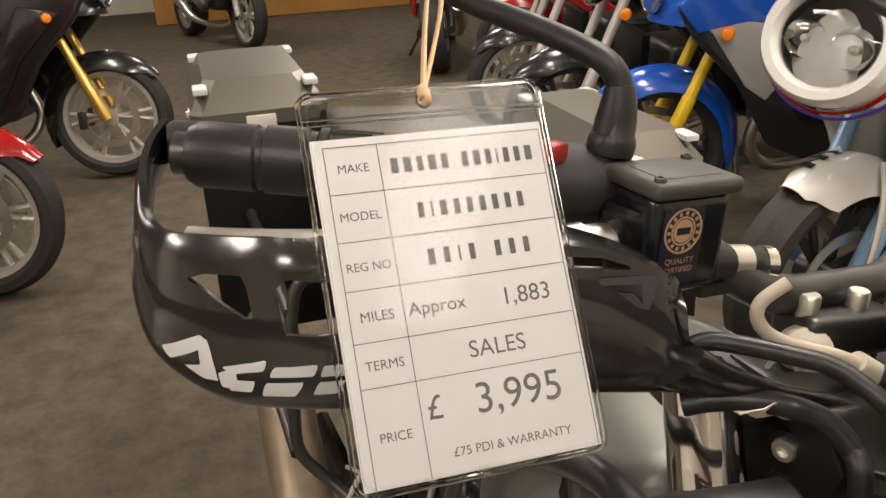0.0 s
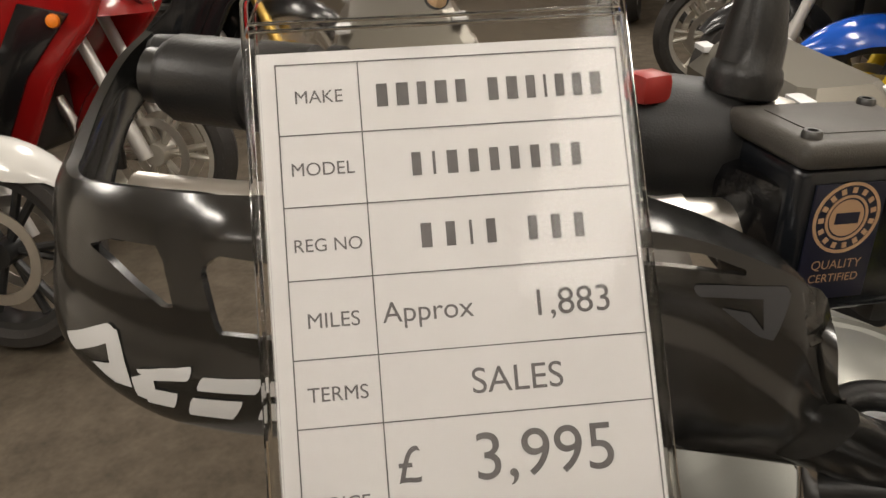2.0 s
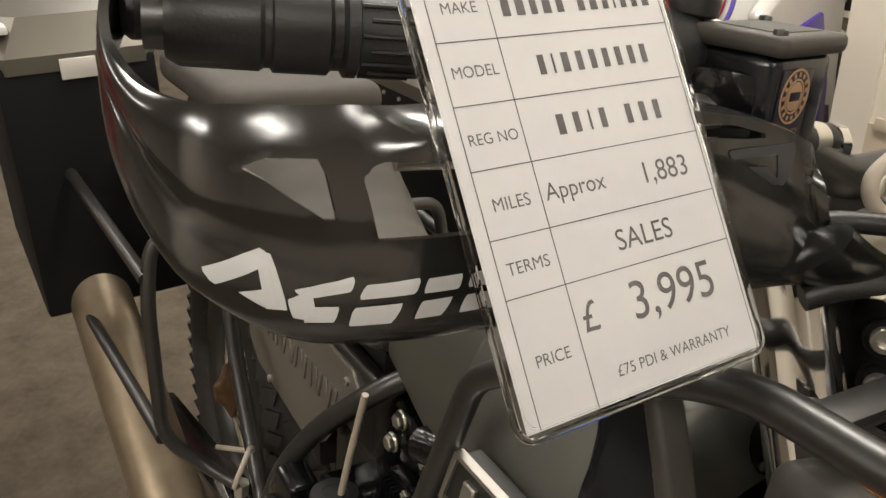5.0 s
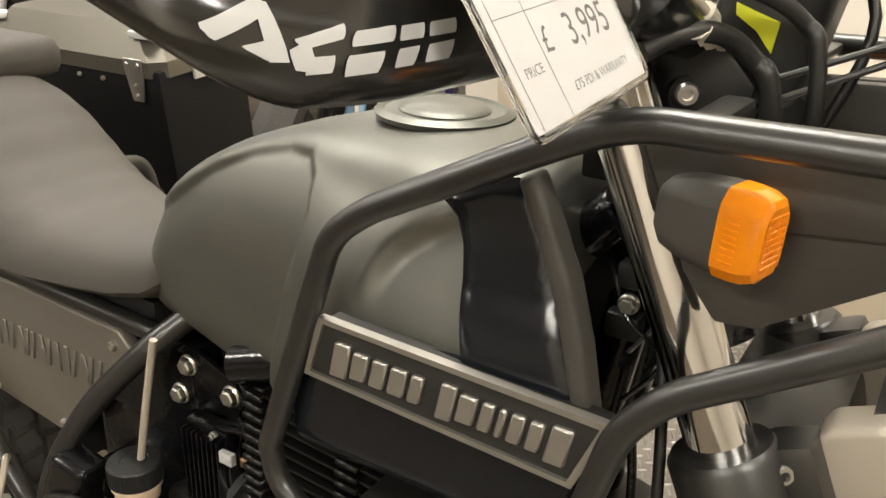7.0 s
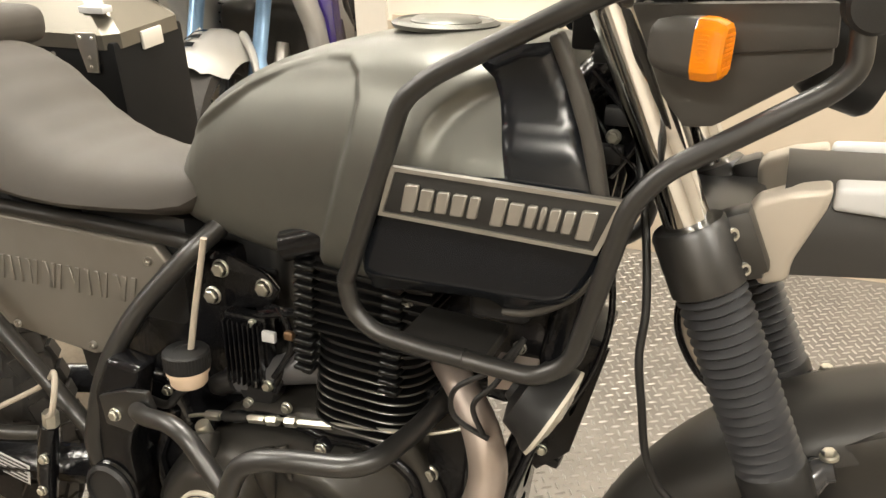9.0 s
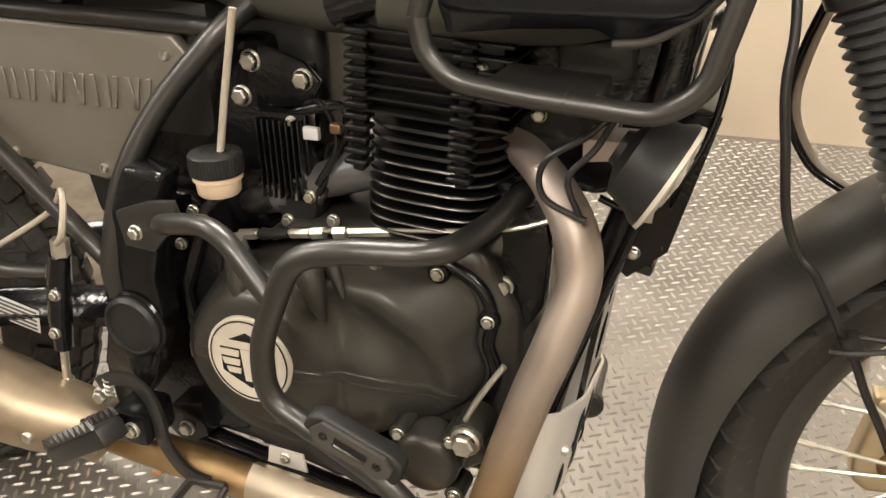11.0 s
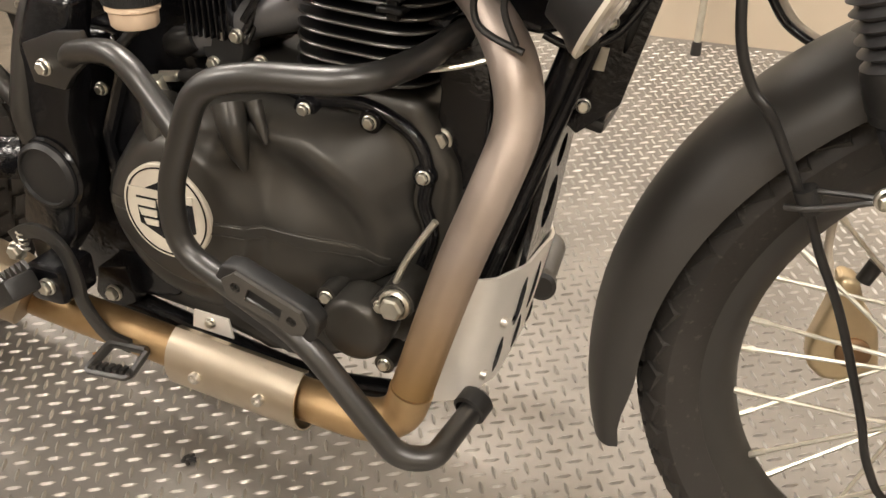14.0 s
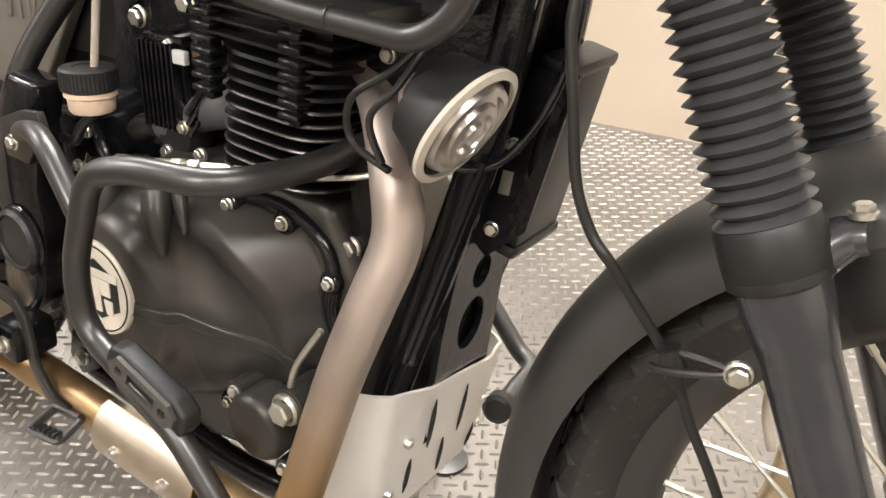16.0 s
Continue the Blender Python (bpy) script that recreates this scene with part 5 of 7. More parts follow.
# --- seat and side panels
def seat_skin():
    st = [(-0.735, 0.048, 0.802, 0.775), (-0.765, 0.074, 0.804, 0.745), (-0.80, 0.086, 0.803, 0.738), (-0.85, 0.098, 0.804, 0.737), (-0.90, 0.112, 0.811, 0.737), (-0.94, 0.120, 0.824, 0.738), (-0.975, 0.126, 0.843, 0.740), (-1.01, 0.130, 0.872, 0.743), (-1.04, 0.132, 0.896, 0.745), (-1.07, 0.133, 0.910, 0.748), (-1.10, 0.133, 0.917, 0.752), (-1.20, 0.13, 0.922, 0.77), (-1.33, 0.10, 0.922, 0.80)]
    rows = []
    for i in range(81):
        x = st[0][0] + (st[-1][0] - st[0][0]) * i / 80
        for a, b in zip(st, st[1:]):
            if a[0] >= x >= b[0] - 1e-9:
                t = smooth01((x - a[0]) / (b[0] - a[0])) * 0.4 + 0.6 * (x - a[0]) / (b[0] - a[0])
                w, zt, zb = (a[j] + (b[j] - a[j]) * t for j in (1, 2, 3))
                break
        row = []
        for k in range(49):
            a = math.pi * (-0.5 + 2 * k / 48)
            c, s = math.cos(a), math.sin(a)
            e = 2 / 3.0
            zc, hz = (zt + zb) / 2, (zt - zb) / 2
            y = -w * math.copysign(abs(c) ** e, c)
            z = zc + hz * math.copysign(abs(s) ** e, s)
            y *= 1 - 0.22 * smooth01((z - zb) / max(zt - zb, 1e-4))
            y *= 0.60 + 0.40 * smooth01((z - zb) / (0.4 * max(zt - zb, 1e-4)))
            row.append((x, y, z))
        rows.append(row)
    return grid_sheet(rows)


seat = part("seat", seat_skin(), VINYL, bike, "grey-black vinyl rider seat")
part("pillion_seat", block((0.30, 0.22, 0.05), (-1.235, 0, 0.927), 0.03, None, 5), VINYL, seat, "padded pillion seat")
for s in (-1, 1):
    pl = [(-0.812, 0.7125), (-0.795, 0.694), (-0.808, 0.682), (-0.900, 0.561), (-0.925, 0.552), (-1.011, 0.5613), (-1.096, 0.5726), (-1.13, 0.60), (-1.13, 0.7235)]
    pan = part("side_panel", slab(pl, s * 0.046, s * 0.062, 0.004, seg=3), SIDE, bike, "matt grey side panel with embossed marks")
    for p in ((-0.821, 0.693), (-0.924, 0.566), (-1.0455, 0.573), (-1.09, 0.70)):
        bolt((p[0], s * 0.062, p[1]), (0, s, 0), 0.0052, pan, ALU, socket=True)
    x = -0.842
    for k, wd in enumerate((0.024, 0.024, 0.026, 0.024, 0.020, 0.024, 0.026, 0.008, 0.020)):
        if s < 0:
            lean = (0.007, -0.007, 0.0, 0.006)[k % 4]
            for q, tilt in ((0.0, lean), (wd - 0.010, -lean if k % 2 else lean)) if wd > 0.01 else ((0.0, 0.0),):
                pts = [(x - q, 0.668), (x - q - 0.0068, 0.668), (x - q - 0.0068 - tilt, 0.6345), (x - q - tilt, 0.6345)]
                part("embossed_mark", slab(pts, -0.0615, -0.0642, 0.0007, seg=1), SIDE, pan)
        x -= wd + 0.0035

# rear brake fluid pot with its hose
POT = (-0.744, -0.109, 0.597)
pot = part("fluid_pot", lathe([(0, -0.0205), (0.0185, -0.0205), (0.0205, -0.018), (0.0213, -0.006), (0.0236, -0.005), (0.0236, 0.0), (0.018, 0.001)], pose(*POT), 36), FLUID, bike, "milky rear brake fluid pot")
cap = part("pot_cap", lathe([(0.0225, -0.001), (0.0252, 0.0005), (0.0252, 0.019), (0.0235, 0.021), (0.0135, 0.021), (0.0125, 0.0202), (0, 0.0202)], pose(*POT), 48), PLASTIC, pot, "ribbed black screw cap")
rb = bmesh.new()
for k in range(44):
    a = 2 * math.pi * k / 44
    q = Vector(POT) + Vector((0.0252 * math.cos(a), 0.0252 * math.sin(a), 0))
    sweep([q + Vector((0, 0, 0.002)), q + Vector((0, 0, 0.018))], 0.0007, 5, rb)
part("cap_ribs", rb, PLASTIC, cap)
part("pot_strap", sweep([(-0.742, -0.104, 0.612), (-0.729, -0.102, 0.672), (-0.712, -0.098, 0.748)], 0.0036, 10), HOSE, pot, "beige strap hose rising from the pot")
part("pot_hose", sweep(curve_points([(-0.744, -0.109, 0.574), (-0.76, -0.112, 0.56), (-0.785, -0.11, 0.54), (-0.86, -0.10, 0.55)], 5), 0.005, 10), RUBBER, pot)
tri = part("head_steady", slab([(-0.765, 0.652), (-0.748, 0.637), (-0.68, 0.648), (-0.665, 0.672), (-0.682, 0.69), (-0.742, 0.71), (-0.755, 0.70)], -0.040, -0.033, 0.003), GLOSSBLACK, bike, "black head steady plate")
for p in ((-0.739, 0.688), (-0.7535, 0.6525), (-0.683, 0.673)):
    bolt((p[0], -0.040, p[1]), (0, -1, 0), 0.0085, tri)

# --- engine
part("crankcase", slab([(-0.46, 0.31), (-0.455, 0.47), (-0.49, 0.535), (-0.60, 0.545), (-0.70, 0.54), (-0.79, 0.47), (-0.85, 0.37), (-0.85, 0.255), (-0.76, 0.245), (-0.67, 0.222), (-0.61, 0.228), (-0.53, 0.262)], -0.074, 0.10, 0.018, seg=3), ENGINE, bike, "black engine crankcase")


COVER_EDGE = curve_points([Vector((x, 0, z)) for x, z in ((-0.785, 0.464), (-0.755, 0.497), (-0.705, 0.518), (-0.65, 0.522), (-0.598, 0.517), (-0.55, 0.514), (-0.520, 0.508), (-0.501, 0.491), (-0.494, 0.465), (-0.497, 0.438), (-0.489, 0.412), (-0.496, 0.385), (-0.53, 0.352), (-0.58, 0.325), (-0.62, 0.304), (-0.70, 0.285), (-0.765, 0.295), (-0.805, 0.325), (-0.822, 0.37), (-0.815, 0.42), (-0.785, 0.464))], 11)[:-1]
COVER_MID = Vector((-0.63, 0, 0.415))
COVER_CREST = curve_points([Vector((x, 0, z)) for x, z in ((-0.635, 0.520), (-0.597, 0.503), (-0.560, 0.480), (-0.533, 0.455), (-0.516, 0.428), (-0.507, 0.395), (-0.505, 0.36))], 6)


def cover_reach(x, z):
    """How far out a place on the cover lies: 0 in the middle, 1 on the rim."""
    d = Vector((x, 0, z)) - COVER_MID
    best = 1.0
    for a, b in zip(COVER_EDGE, COVER_EDGE[1:] + COVER_EDGE[:1]):
        p, q = a - COVER_MID, b - COVER_MID
        det = p.x * (q.z - p.z) - p.z * (q.x - p.x)
        den = d.x * (q.z - p.z) - d.z * (q.x - p.x)
        if abs(den) > 1e-12 and det / den > 0:
            f = det / den
            hit = d * f
            e = q - p
            if -1e-6 <= (hit - p).dot(e) / e.dot(e) <= 1 + 1e-6:
                best = 1 / f
    return min(1.0, best)


def cover_height(x, z, r):
    # drum face at the back, a slope falling forward with a valley between
    if x < -0.668:
        h = 0.143
    elif x < -0.615:
        h = 0.143 - 0.012 * smooth01((x + 0.668) / 0.053)
    else:
        h = 0.131 - 0.026 * (x + 0.615) / 0.105
    d = math.hypot(x + 0.703, z - 0.415)
    h += 0.010 * smooth01((0.088 - d) / 0.016)
    if x > -0.66:
        side, dc = 0.0, 9.0
        for p, q in zip(COVER_CREST, COVER_CREST[1:]):
            ex, ez = q.x - p.x, q.z - p.z
            f = min(1.0, max(0.0, ((x - p.x) * ex + (z - p.z) * ez) / (ex * ex + ez * ez)))
            dx, dz = x - p.x - f * ex, z - p.z - f * ez
            if math.hypot(dx, dz) < dc:
                dc, side = math.hypot(dx, dz), ex * dz - ez * dx
        w = smooth01((x + 0.66) / 0.04)
        if side > 0:
            h -= w * (0.62 * max(0.0, dc - 0.004) + 0.05 * dc)
        else:
            h -= w * 0.013 * smooth01((dc - 0.004) / 0.03) * smooth01((0.085 - dc) / 0.05)
        # scooped face behind the crest
        h -= w * 0.005 * math.exp(-(((x + 0.597) / 0.022) ** 2 + ((z - 0.46) / 0.05) ** 2))
    # under the belt the case draws in
    zb = 0.4162 - (x + 0.617) * (0.262 if x > -0.617 else 0.12)
    h -= 0.016 * smooth01((zb - 0.012 - z) / 0.09)
    if -0.668 < x:
        h += 0.0016 * smooth01((0.0060 - abs(z - zb + 0.0058)) / 0.0012) * smooth01((x + 0.668) / 0.006)
    return 0.074 + max(0.004, h - 0.074) * (1 - r ** 7) ** 0.6


def clutch_cover():
    cx, cz = COVER_MID.x, COVER_MID.z
    rings = 72
    bm = bmesh.new()
    mid = bm.verts.new((cx, -cover_height(cx, cz, 0), cz))
    prev = None
    n = len(COVER_EDGE)
    for i in range(1, rings + 1):
        r = (i / rings) ** 0.8
        cur = []
        for p in COVER_EDGE:
            x, z = cx + (p.x - cx) * r, cz + (p.z - cz) * r
            cur.append(bm.verts.new((x, -cover_height(x, z, r), z)))
        for k in range(n):
            if prev is None:
                bm.faces.new((mid, cur[k], cur[(k + 1) % n]))
            else:
                bm.faces.new((prev[k], prev[(k + 1) % n], cur[(k + 1) % n], cur[k]))
        prev = cur
    ex = bmesh.ops.extrude_edge_only(bm, edges=[e for e in bm.edges if e.is_boundary])
    for v in [v for v in ex["geom"] if isinstance(v, bmesh.types.BMVert)]:
        v.co.y += 0.02
        v.co.x += (v.co.x - cx) * 0.02
        v.co.z += (v.co.z - cz) * 0.02
    return bm


cover = part("clutch_cover", clutch_cover(), ENGINE, bike, "matt black clutch cover with a round cream emblem", crease=60)
flange = curve_points([Vector((x, -0.076, z)) for x, z in ((-0.755, 0.505), (-0.70, 0.526), (-0.63, 0.530), (-0.593, 0.522), (-0.55, 0.524), (-0.52, 0.517), (-0.492, 0.498), (-0.482, 0.467), (-0.486, 0.440), (-0.478, 0.410), (-0.488, 0.375))], 5)
part("gasket_flange", sweep(flange, 0.0065, 10), GLOSSBLACK, cover)
for p in ((-0.4846, -0.080, 0.4674), (-0.5328, -0.083, 0.5114), (-0.5933, -0.088, 0.5157), (-0.742, -0.098, 0.508), (-0.60, -0.10, 0.312), (-0.505, -0.10, 0.345)):
    part("bolt_boss", lathe([(0.011, -0.02), (0.011, 0), (0.0095, 0.002), (0, 0.002)], frame_to((0, -1, 0), p), 18), GLOSSBLACK, cover)
    bolt((p[0], p[1] - 0.002, p[2]), (0, -1, 0), 0.0052, cover)
em = frame_to((0, -1, 0.02), (-0.703, -0.1535, 0.425))
emb = part("emblem", lathe([(0.0465, -0.004), (0.0465, 0.002), (0.0455, 0.003), (0, 0.003)], em, 56), CREAM, cover, "cream round emblem with a black winged shape")
part("emblem_ring", lathe([(0.0432, 0.003), (0.0432, 0.0037), (0.0418, 0.0037), (0.0418, 0.003)], em, 56), PANELBLACK, emb)
hexa = [(-0.703 + 0.028 * math.cos(radians(30 + 60 * k)) * 1.25, 0.425 + 0.031 * math.sin(radians(30 + 60 * k))) for k in range(6)]
part("emblem_hexagon", slab(hexa, -0.1565, -0.1573, 0), PANELBLACK, emb, smooth=False)
for k, (a, b, c, d) in enumerate(((-0.738, -0.672, 0.438, 0.446), (-0.734, -0.713, 0.428, 0.435), (-0.730, -0.713, 0.418, 0.425), (-0.726, -0.713, 0.409, 0.415), (-0.708, -0.699, 0.402, 0.437), (-0.697, -0.684, 0.421, 0.437), (-0.692, -0.683, 0.402, 0.417))):
    part("emblem_bar", slab([(a, c), (b, c), (b + 0.001, d), (a - 0.002, d)], -0.1573, -0.1582, 0), CREAM, emb, smooth=False)
# raised belt lines
for low in (0.0, 0.0115):
    for line in ([(-0.668, 0.424), (-0.640, 0.4195), (-0.617, 0.4162), (-0.565, 0.4025), (-0.5105, 0.388)], [(-0.803, 0.425), (-0.755, 0.4255)]):
        pts = curve_points([(x, 0, z - low) for x, z in line], 8)
        part("cover_line", sweep([(p.x, -cover_height(p.x, p.z, cover_reach(p.x, p.z)) - 0.0002, p.z) for p in pts], 0.0009, 8), ENGINE, cover)
# mounts growing out of the cover behind the crash bar
for run, rr in (([(-0.7155, -0.140, 0.474), (-0.718, -0.132, 0.492), (-0.722, -0.122, 0.510), (-0.724, -0.116, 0.522)], [0.004, 0.013, 0.0165, 0.0155]), ([(-0.627, -0.137, 0.472), (-0.633, -0.136, 0.490), (-0.642, -0.128, 0.508), (-0.648, -0.122, 0.523)], [0.003, 0.010, 0.0135, 0.0145]), ([(-0.612, -0.124, 0.493), (-0.617, -0.121, 0.504), (-0.624, -0.116, 0.516), (-0.628, -0.113, 0.526)], [0.002, 0.005, 0.007, 0.0075])):
    part("cover_boss", sweep(run, rr, 20), ENGINE, cover)
part("oil_filler", lathe([(0.0085, -0.01), (0.0085, 0.012), (0.007, 0.014), (0, 0.014)], frame_to((-0.05, -0.35, 1), (-0.724, -0.116, 0.522)), 16), ZINC, cover)
fcap = part("filter_cap", lathe([(0.033, -0.03), (0.034, 0.0), (0.031, 0.006), (0.026, 0.009), (0, 0.010)], frame_to((0, -1, -0.05), (-0.533, -0.128, 0.327)), 40), ENGINE, bike, "round black oil filter cover")
for p in ((-0.508, -0.125, 0.355), (-0.505, -0.126, 0.292), (-0.562, -0.126, 0.352)):
    part("bolt_boss", lathe([(0.010, -0.03), (0.010, 0), (0, 0.001)], frame_to((0, -1, 0), p), 16), ENGINE, fcap)
    bolt(p, (0, -1, 0), 0.0052, fcap)
part("drain_boss", lathe([(0.018, -0.04), (0.017, 0), (0, 0.002)], frame_to((0, -1, 0), (-0.489, -0.132, 0.368)), 24), ENGINE, bike)
bolt((-0.489, -0.135, 0.368), (0, -1, 0), 0.0115, bike, name="drain_bolt")
part("breather_pipe", sweep(curve_points([(-0.492, -0.125, 0.385), (-0.478, -0.13, 0.415), (-0.455, -0.125, 0.452)], 5), 0.0031, 10), ZINC, bike, "thin plated pipe")
part("front_mount", slab([(-0.492, 0.60), (-0.442, 0.60), (-0.433, 0.54), (-0.437, 0.48), (-0.462, 0.44), (-0.485, 0.485), (-0.478, 0.54)], -0.060, -0.040, 0.004), GLOSSBLACK, bike, "black front engine mount plate")
bolt((-0.4774, -0.061, 0.496), (0, -1, 0), 0.0085, bike)

# airbox behind the head steady
airbox = part("airbox", block((0.115, 0.11, 0.15), (-0.735, 0.045, 0.655), 0.02, None, 4), PLASTIC, bike, "black moulded airbox between the frame tubes")
for z in (0.62, 0.65, 0.68):
    part("airbox_rib", block((0.10, 0.004, 0.006), (-0.735, -0.0115, z), 0.0015), PLASTIC, airbox)

# starter motor behind the cylinder
SM = frame_to((0.88, 0, 0.47), (-0.735, -0.005, 0.538))
starter = part("starter_motor", lathe([(0, -0.004), (0.012, -0.004), (0.020, 0.0), (0.027, 0.006), (0.0285, 0.014), (0.0285, 0.078), (0.0265, 0.080), (0.0265, 0.086), (0.0285, 0.088), (0.0285, 0.104), (0.020, 0.112), (0, 0.112)], SM, 36), ENGINE, bike, "grey-black starter motor")
for k in range(3):
    bolt(SM @ Vector((0.019 * math.cos(2.1 * k), 0.019 * math.sin(2.1 * k), 0.0)), (-0.88, 0, -0.47), 0.004, starter)

# finned cylinder and head
CYL = pose(-0.545, 0, 0.545, 0, 4, 0)
def fin_plate(wx, wy, th, z):
    pts = []
    for k in range(40):
        a = 2 * math.pi * k / 40
        pts.append((wx * math.copysign(abs(math.cos(a)) ** 0.55, math.cos(a)), wy * math.copysign(abs(math.sin(a)) ** 0.55, math.sin(a)), z))
    return pts


barrel = part("cylinder", lathe([(0, -0.03), (0.058, -0.03), (0.058, 0.19), (0, 0.19)], CYL, 32), FIN, bike, "black finned cylinder")
for k in range(10):
    z = 0.006 + k * 0.0108
    wx, wy = 0.068, 0.098 - 0.0006 * k
    bm = bmesh.new()
    lo = [bm.verts.new(CYL @ Vector((x, y, z))) for x, y, _ in fin_plate(wx, wy, 0, z)]
    hi = [bm.verts.new(CYL @ Vector((x * 0.99, y * 0.99, z + 0.003))) for x, y, _ in fin_plate(wx, wy, 0, z)]
    bm.faces.new(lo[::-1])
    bm.faces.new(hi)
    for i in range(40):
        bm.faces.new((lo[i], lo[(i + 1) % 40], hi[(i + 1) % 40], hi[i]))
    f = part("cooling_fin", bm, FIN, barrel)
    # Highlight along the rim of the lower fins, drawn as a thin pale line.
    if k < 7:
        part("fin_edge", sweep([CYL @ Vector((x * 1.0, y * 1.0, z + 0.0015)) for x, y, _ in fin_plate(wx, wy, 0, z)], 0.0011, 6, closed=True), FINEDGE, f, "pale line painting the highlight on a black fin edge")
hd = part("cylinder_head", block((0.13, 0.17, 0.10), (0, 0, 0.165), 0.012, CYL), FIN, bike, "black cylinder head")
for k in range(7):
    part("head_fin", block((0.15, 0.195, 0.003), (0, 0, 0.118 + k * 0.0115), 0.001, CYL), FIN, hd)
for cx in (-0.062, 0.035):
    col = bmesh.new()
    for k in range(12):
        block((0.022, 0.02, 0.0055), (cx, -0.092, 0.07 + k * 0.0105), 0.0015, CYL, 1, col)
    block((0.012, 0.014, 0.13), (cx, -0.088, 0.125), 0.002, CYL, 1, col)
    part("head_stud_column", col, FIN, hd)
part("rocker_cover", block((0.12, 0.15, 0.05), (0, 0, 0.235), 0.014, CYL), GLOSSBLACK, hd)
bolt(CYL @ Vector((0.045, -0.087, 0.165)), (0, -1, 0), 0.005, hd)
rect = part("rectifier", block((0.055, 0.02, 0.09), (-0.70, -0.05, 0.60), 0.004), GLOSSBLACK, bike, "finned black rectifier")
for k in range(8):
    part("rectifier_fin", block((0.002, 0.012, 0.08), (-0.722 + k * 0.0065, -0.064, 0.60), 0.0006), GLOSSBLACK, rect)
for dz in (-0.038, 0.038):
    bolt((-0.688, -0.062, 0.60 + dz), (0, -1, 0), 0.004, rect)
inj = part("throttle_body", sweep([(-0.742, -0.045, 0.545), (-0.735, -0.045, 0.548), (-0.705, -0.046, 0.560), (-0.70, -0.046, 0.562), (-0.66, -0.046, 0.578), (-0.605, -0.045, 0.600), (-0.58, -0.045, 0.608)], [0.012, 0.017, 0.020, 0.0165, 0.018, 0.025, 0.027], 22), mat("grey_cast_intake", (0.2, 0.2, 0.21), 0.34, 0.6, 0.15, 60, 0.05, 900), bike, "grey cast intake stub")
part("intake_cover", lathe([(0.024, -0.02), (0.025, 0.0), (0.022, 0.005), (0, 0.006)], frame_to((0, -1, 0.05), (-0.690, -0.058, 0.553)), 26), PLASTIC, inj)
part("intake_plug", sweep([(-0.722, -0.058, 0.556), (-0.738, -0.06, 0.550), (-0.75, -0.06, 0.546)], [0.012, 0.015, 0.011], 16), RUBBER, inj)
for p in ((-0.672, -0.066, 0.5645), (-0.645, -0.072, 0.5455), (-0.70, -0.066, 0.536)):
    bolt(p, (0, -1, 0), 0.0052, inj)
for a in (0, 1, 2):
    part("wiring", sweep(curve_points([(-0.70, -0.03 - a * 0.012, 0.64), (-0.66 + a * 0.02, -0.05, 0.655), (-0.64, -0.06 + a * 0.01, 0.62), (-0.66, -0.07, 0.58 - a * 0.01)], 5), 0.0035, 8), GLOSSBLACK, bike)
part("spade_connector", block((0.016, 0.006, 0.012), (-0.66, -0.072, 0.632), 0.001, None), WHITE, bike)
part("sensor", block((0.012, 0.008, 0.010), (-0.632, -0.075, 0.640), 0.003, None, 3), HUBMETAL, bike, "small brown sensor plug")
# clutch cable with its adjuster
CAB = [(-0.7641, -0.093, 0.5196), (-0.7384, -0.093, 0.5271), (-0.6691, -0.093, 0.5395), (-0.5979, -0.093, 0.5509), (-0.4742, -0.093, 0.5678), (-0.4242, -0.08, 0.5798)]
part("clutch_cable", sweep(curve_points(CAB, 5), 0.0024, 8), ZINC, bike, "bright clutch cable")
def along_cable(u):
    a, b = Vector(CAB[1]), Vector(CAB[-2])
    return a.lerp(b, u)
for u0, u1, r in ((0.0, 0.07, 0.0058), (0.22, 0.30, 0.0052), (0.31, 0.36, 0.0062), (0.40, 0.45, 0.0062), (0.46, 0.62, 0.0046)):
    part("cable_adjuster", sweep([along_cable(u0), along_cable(u1)], r, 6), ZINC, bike)
part("cable_boot", sweep([along_cable(0.08), along_cable(0.10), along_cable(0.13), along_cable(0.15), along_cable(0.18), along_cable(0.21)], [0.004, 0.0068, 0.0052, 0.0068, 0.0052, 0.0045], 12), RUBBER, bike)

# gearbox casting behind the clutch cover, filling the frame
gb = part("gearbox", slab([(-0.77, 0.27), (-0.77, 0.50), (-0.80, 0.56), (-0.85, 0.56), (-0.89, 0.46), (-0.91, 0.36), (-0.90, 0.27), (-0.84, 0.255)], -0.082, 0.09, 0.012, seg=3), GLOSSBLACK, bike, "black gearbox casting")
part("gearbox_rib", sweep([(-0.79, -0.085, 0.52), (-0.82, -0.088, 0.45), (-0.81, -0.088, 0.36)], 0.007, 8), GLOSSBLACK, gb)
for p in ((-0.80, 0.54), (-0.822, 0.50), (-0.812, 0.335), (-0.785, 0.305)):
    bolt((p[0], -0.083, p[1]), (0, -1, 0), 0.0052, gb)

# dark casting between the head and the down tubes
fm = part("front_engine_mount", slab([(-0.475, 0.60), (-0.40, 0.59), (-0.365, 0.60), (-0.335, 0.75), (-0.45, 0.75), (-0.48, 0.70)], -0.045, 0.05, 0.01, seg=3), GLOSSBLACK, bike, "black front engine mount casting")
part("ignition_coil", block((0.06, 0.045, 0.035), (-0.40, -0.05, 0.715), 0.008, None, 3), PLASTIC, fm)
for p in ((-0.42, 0.70), (-0.385, 0.66), (-0.45, 0.66)):
    bolt((p[0], -0.046, p[1]), (0, -1, 0), 0.0055, fm)

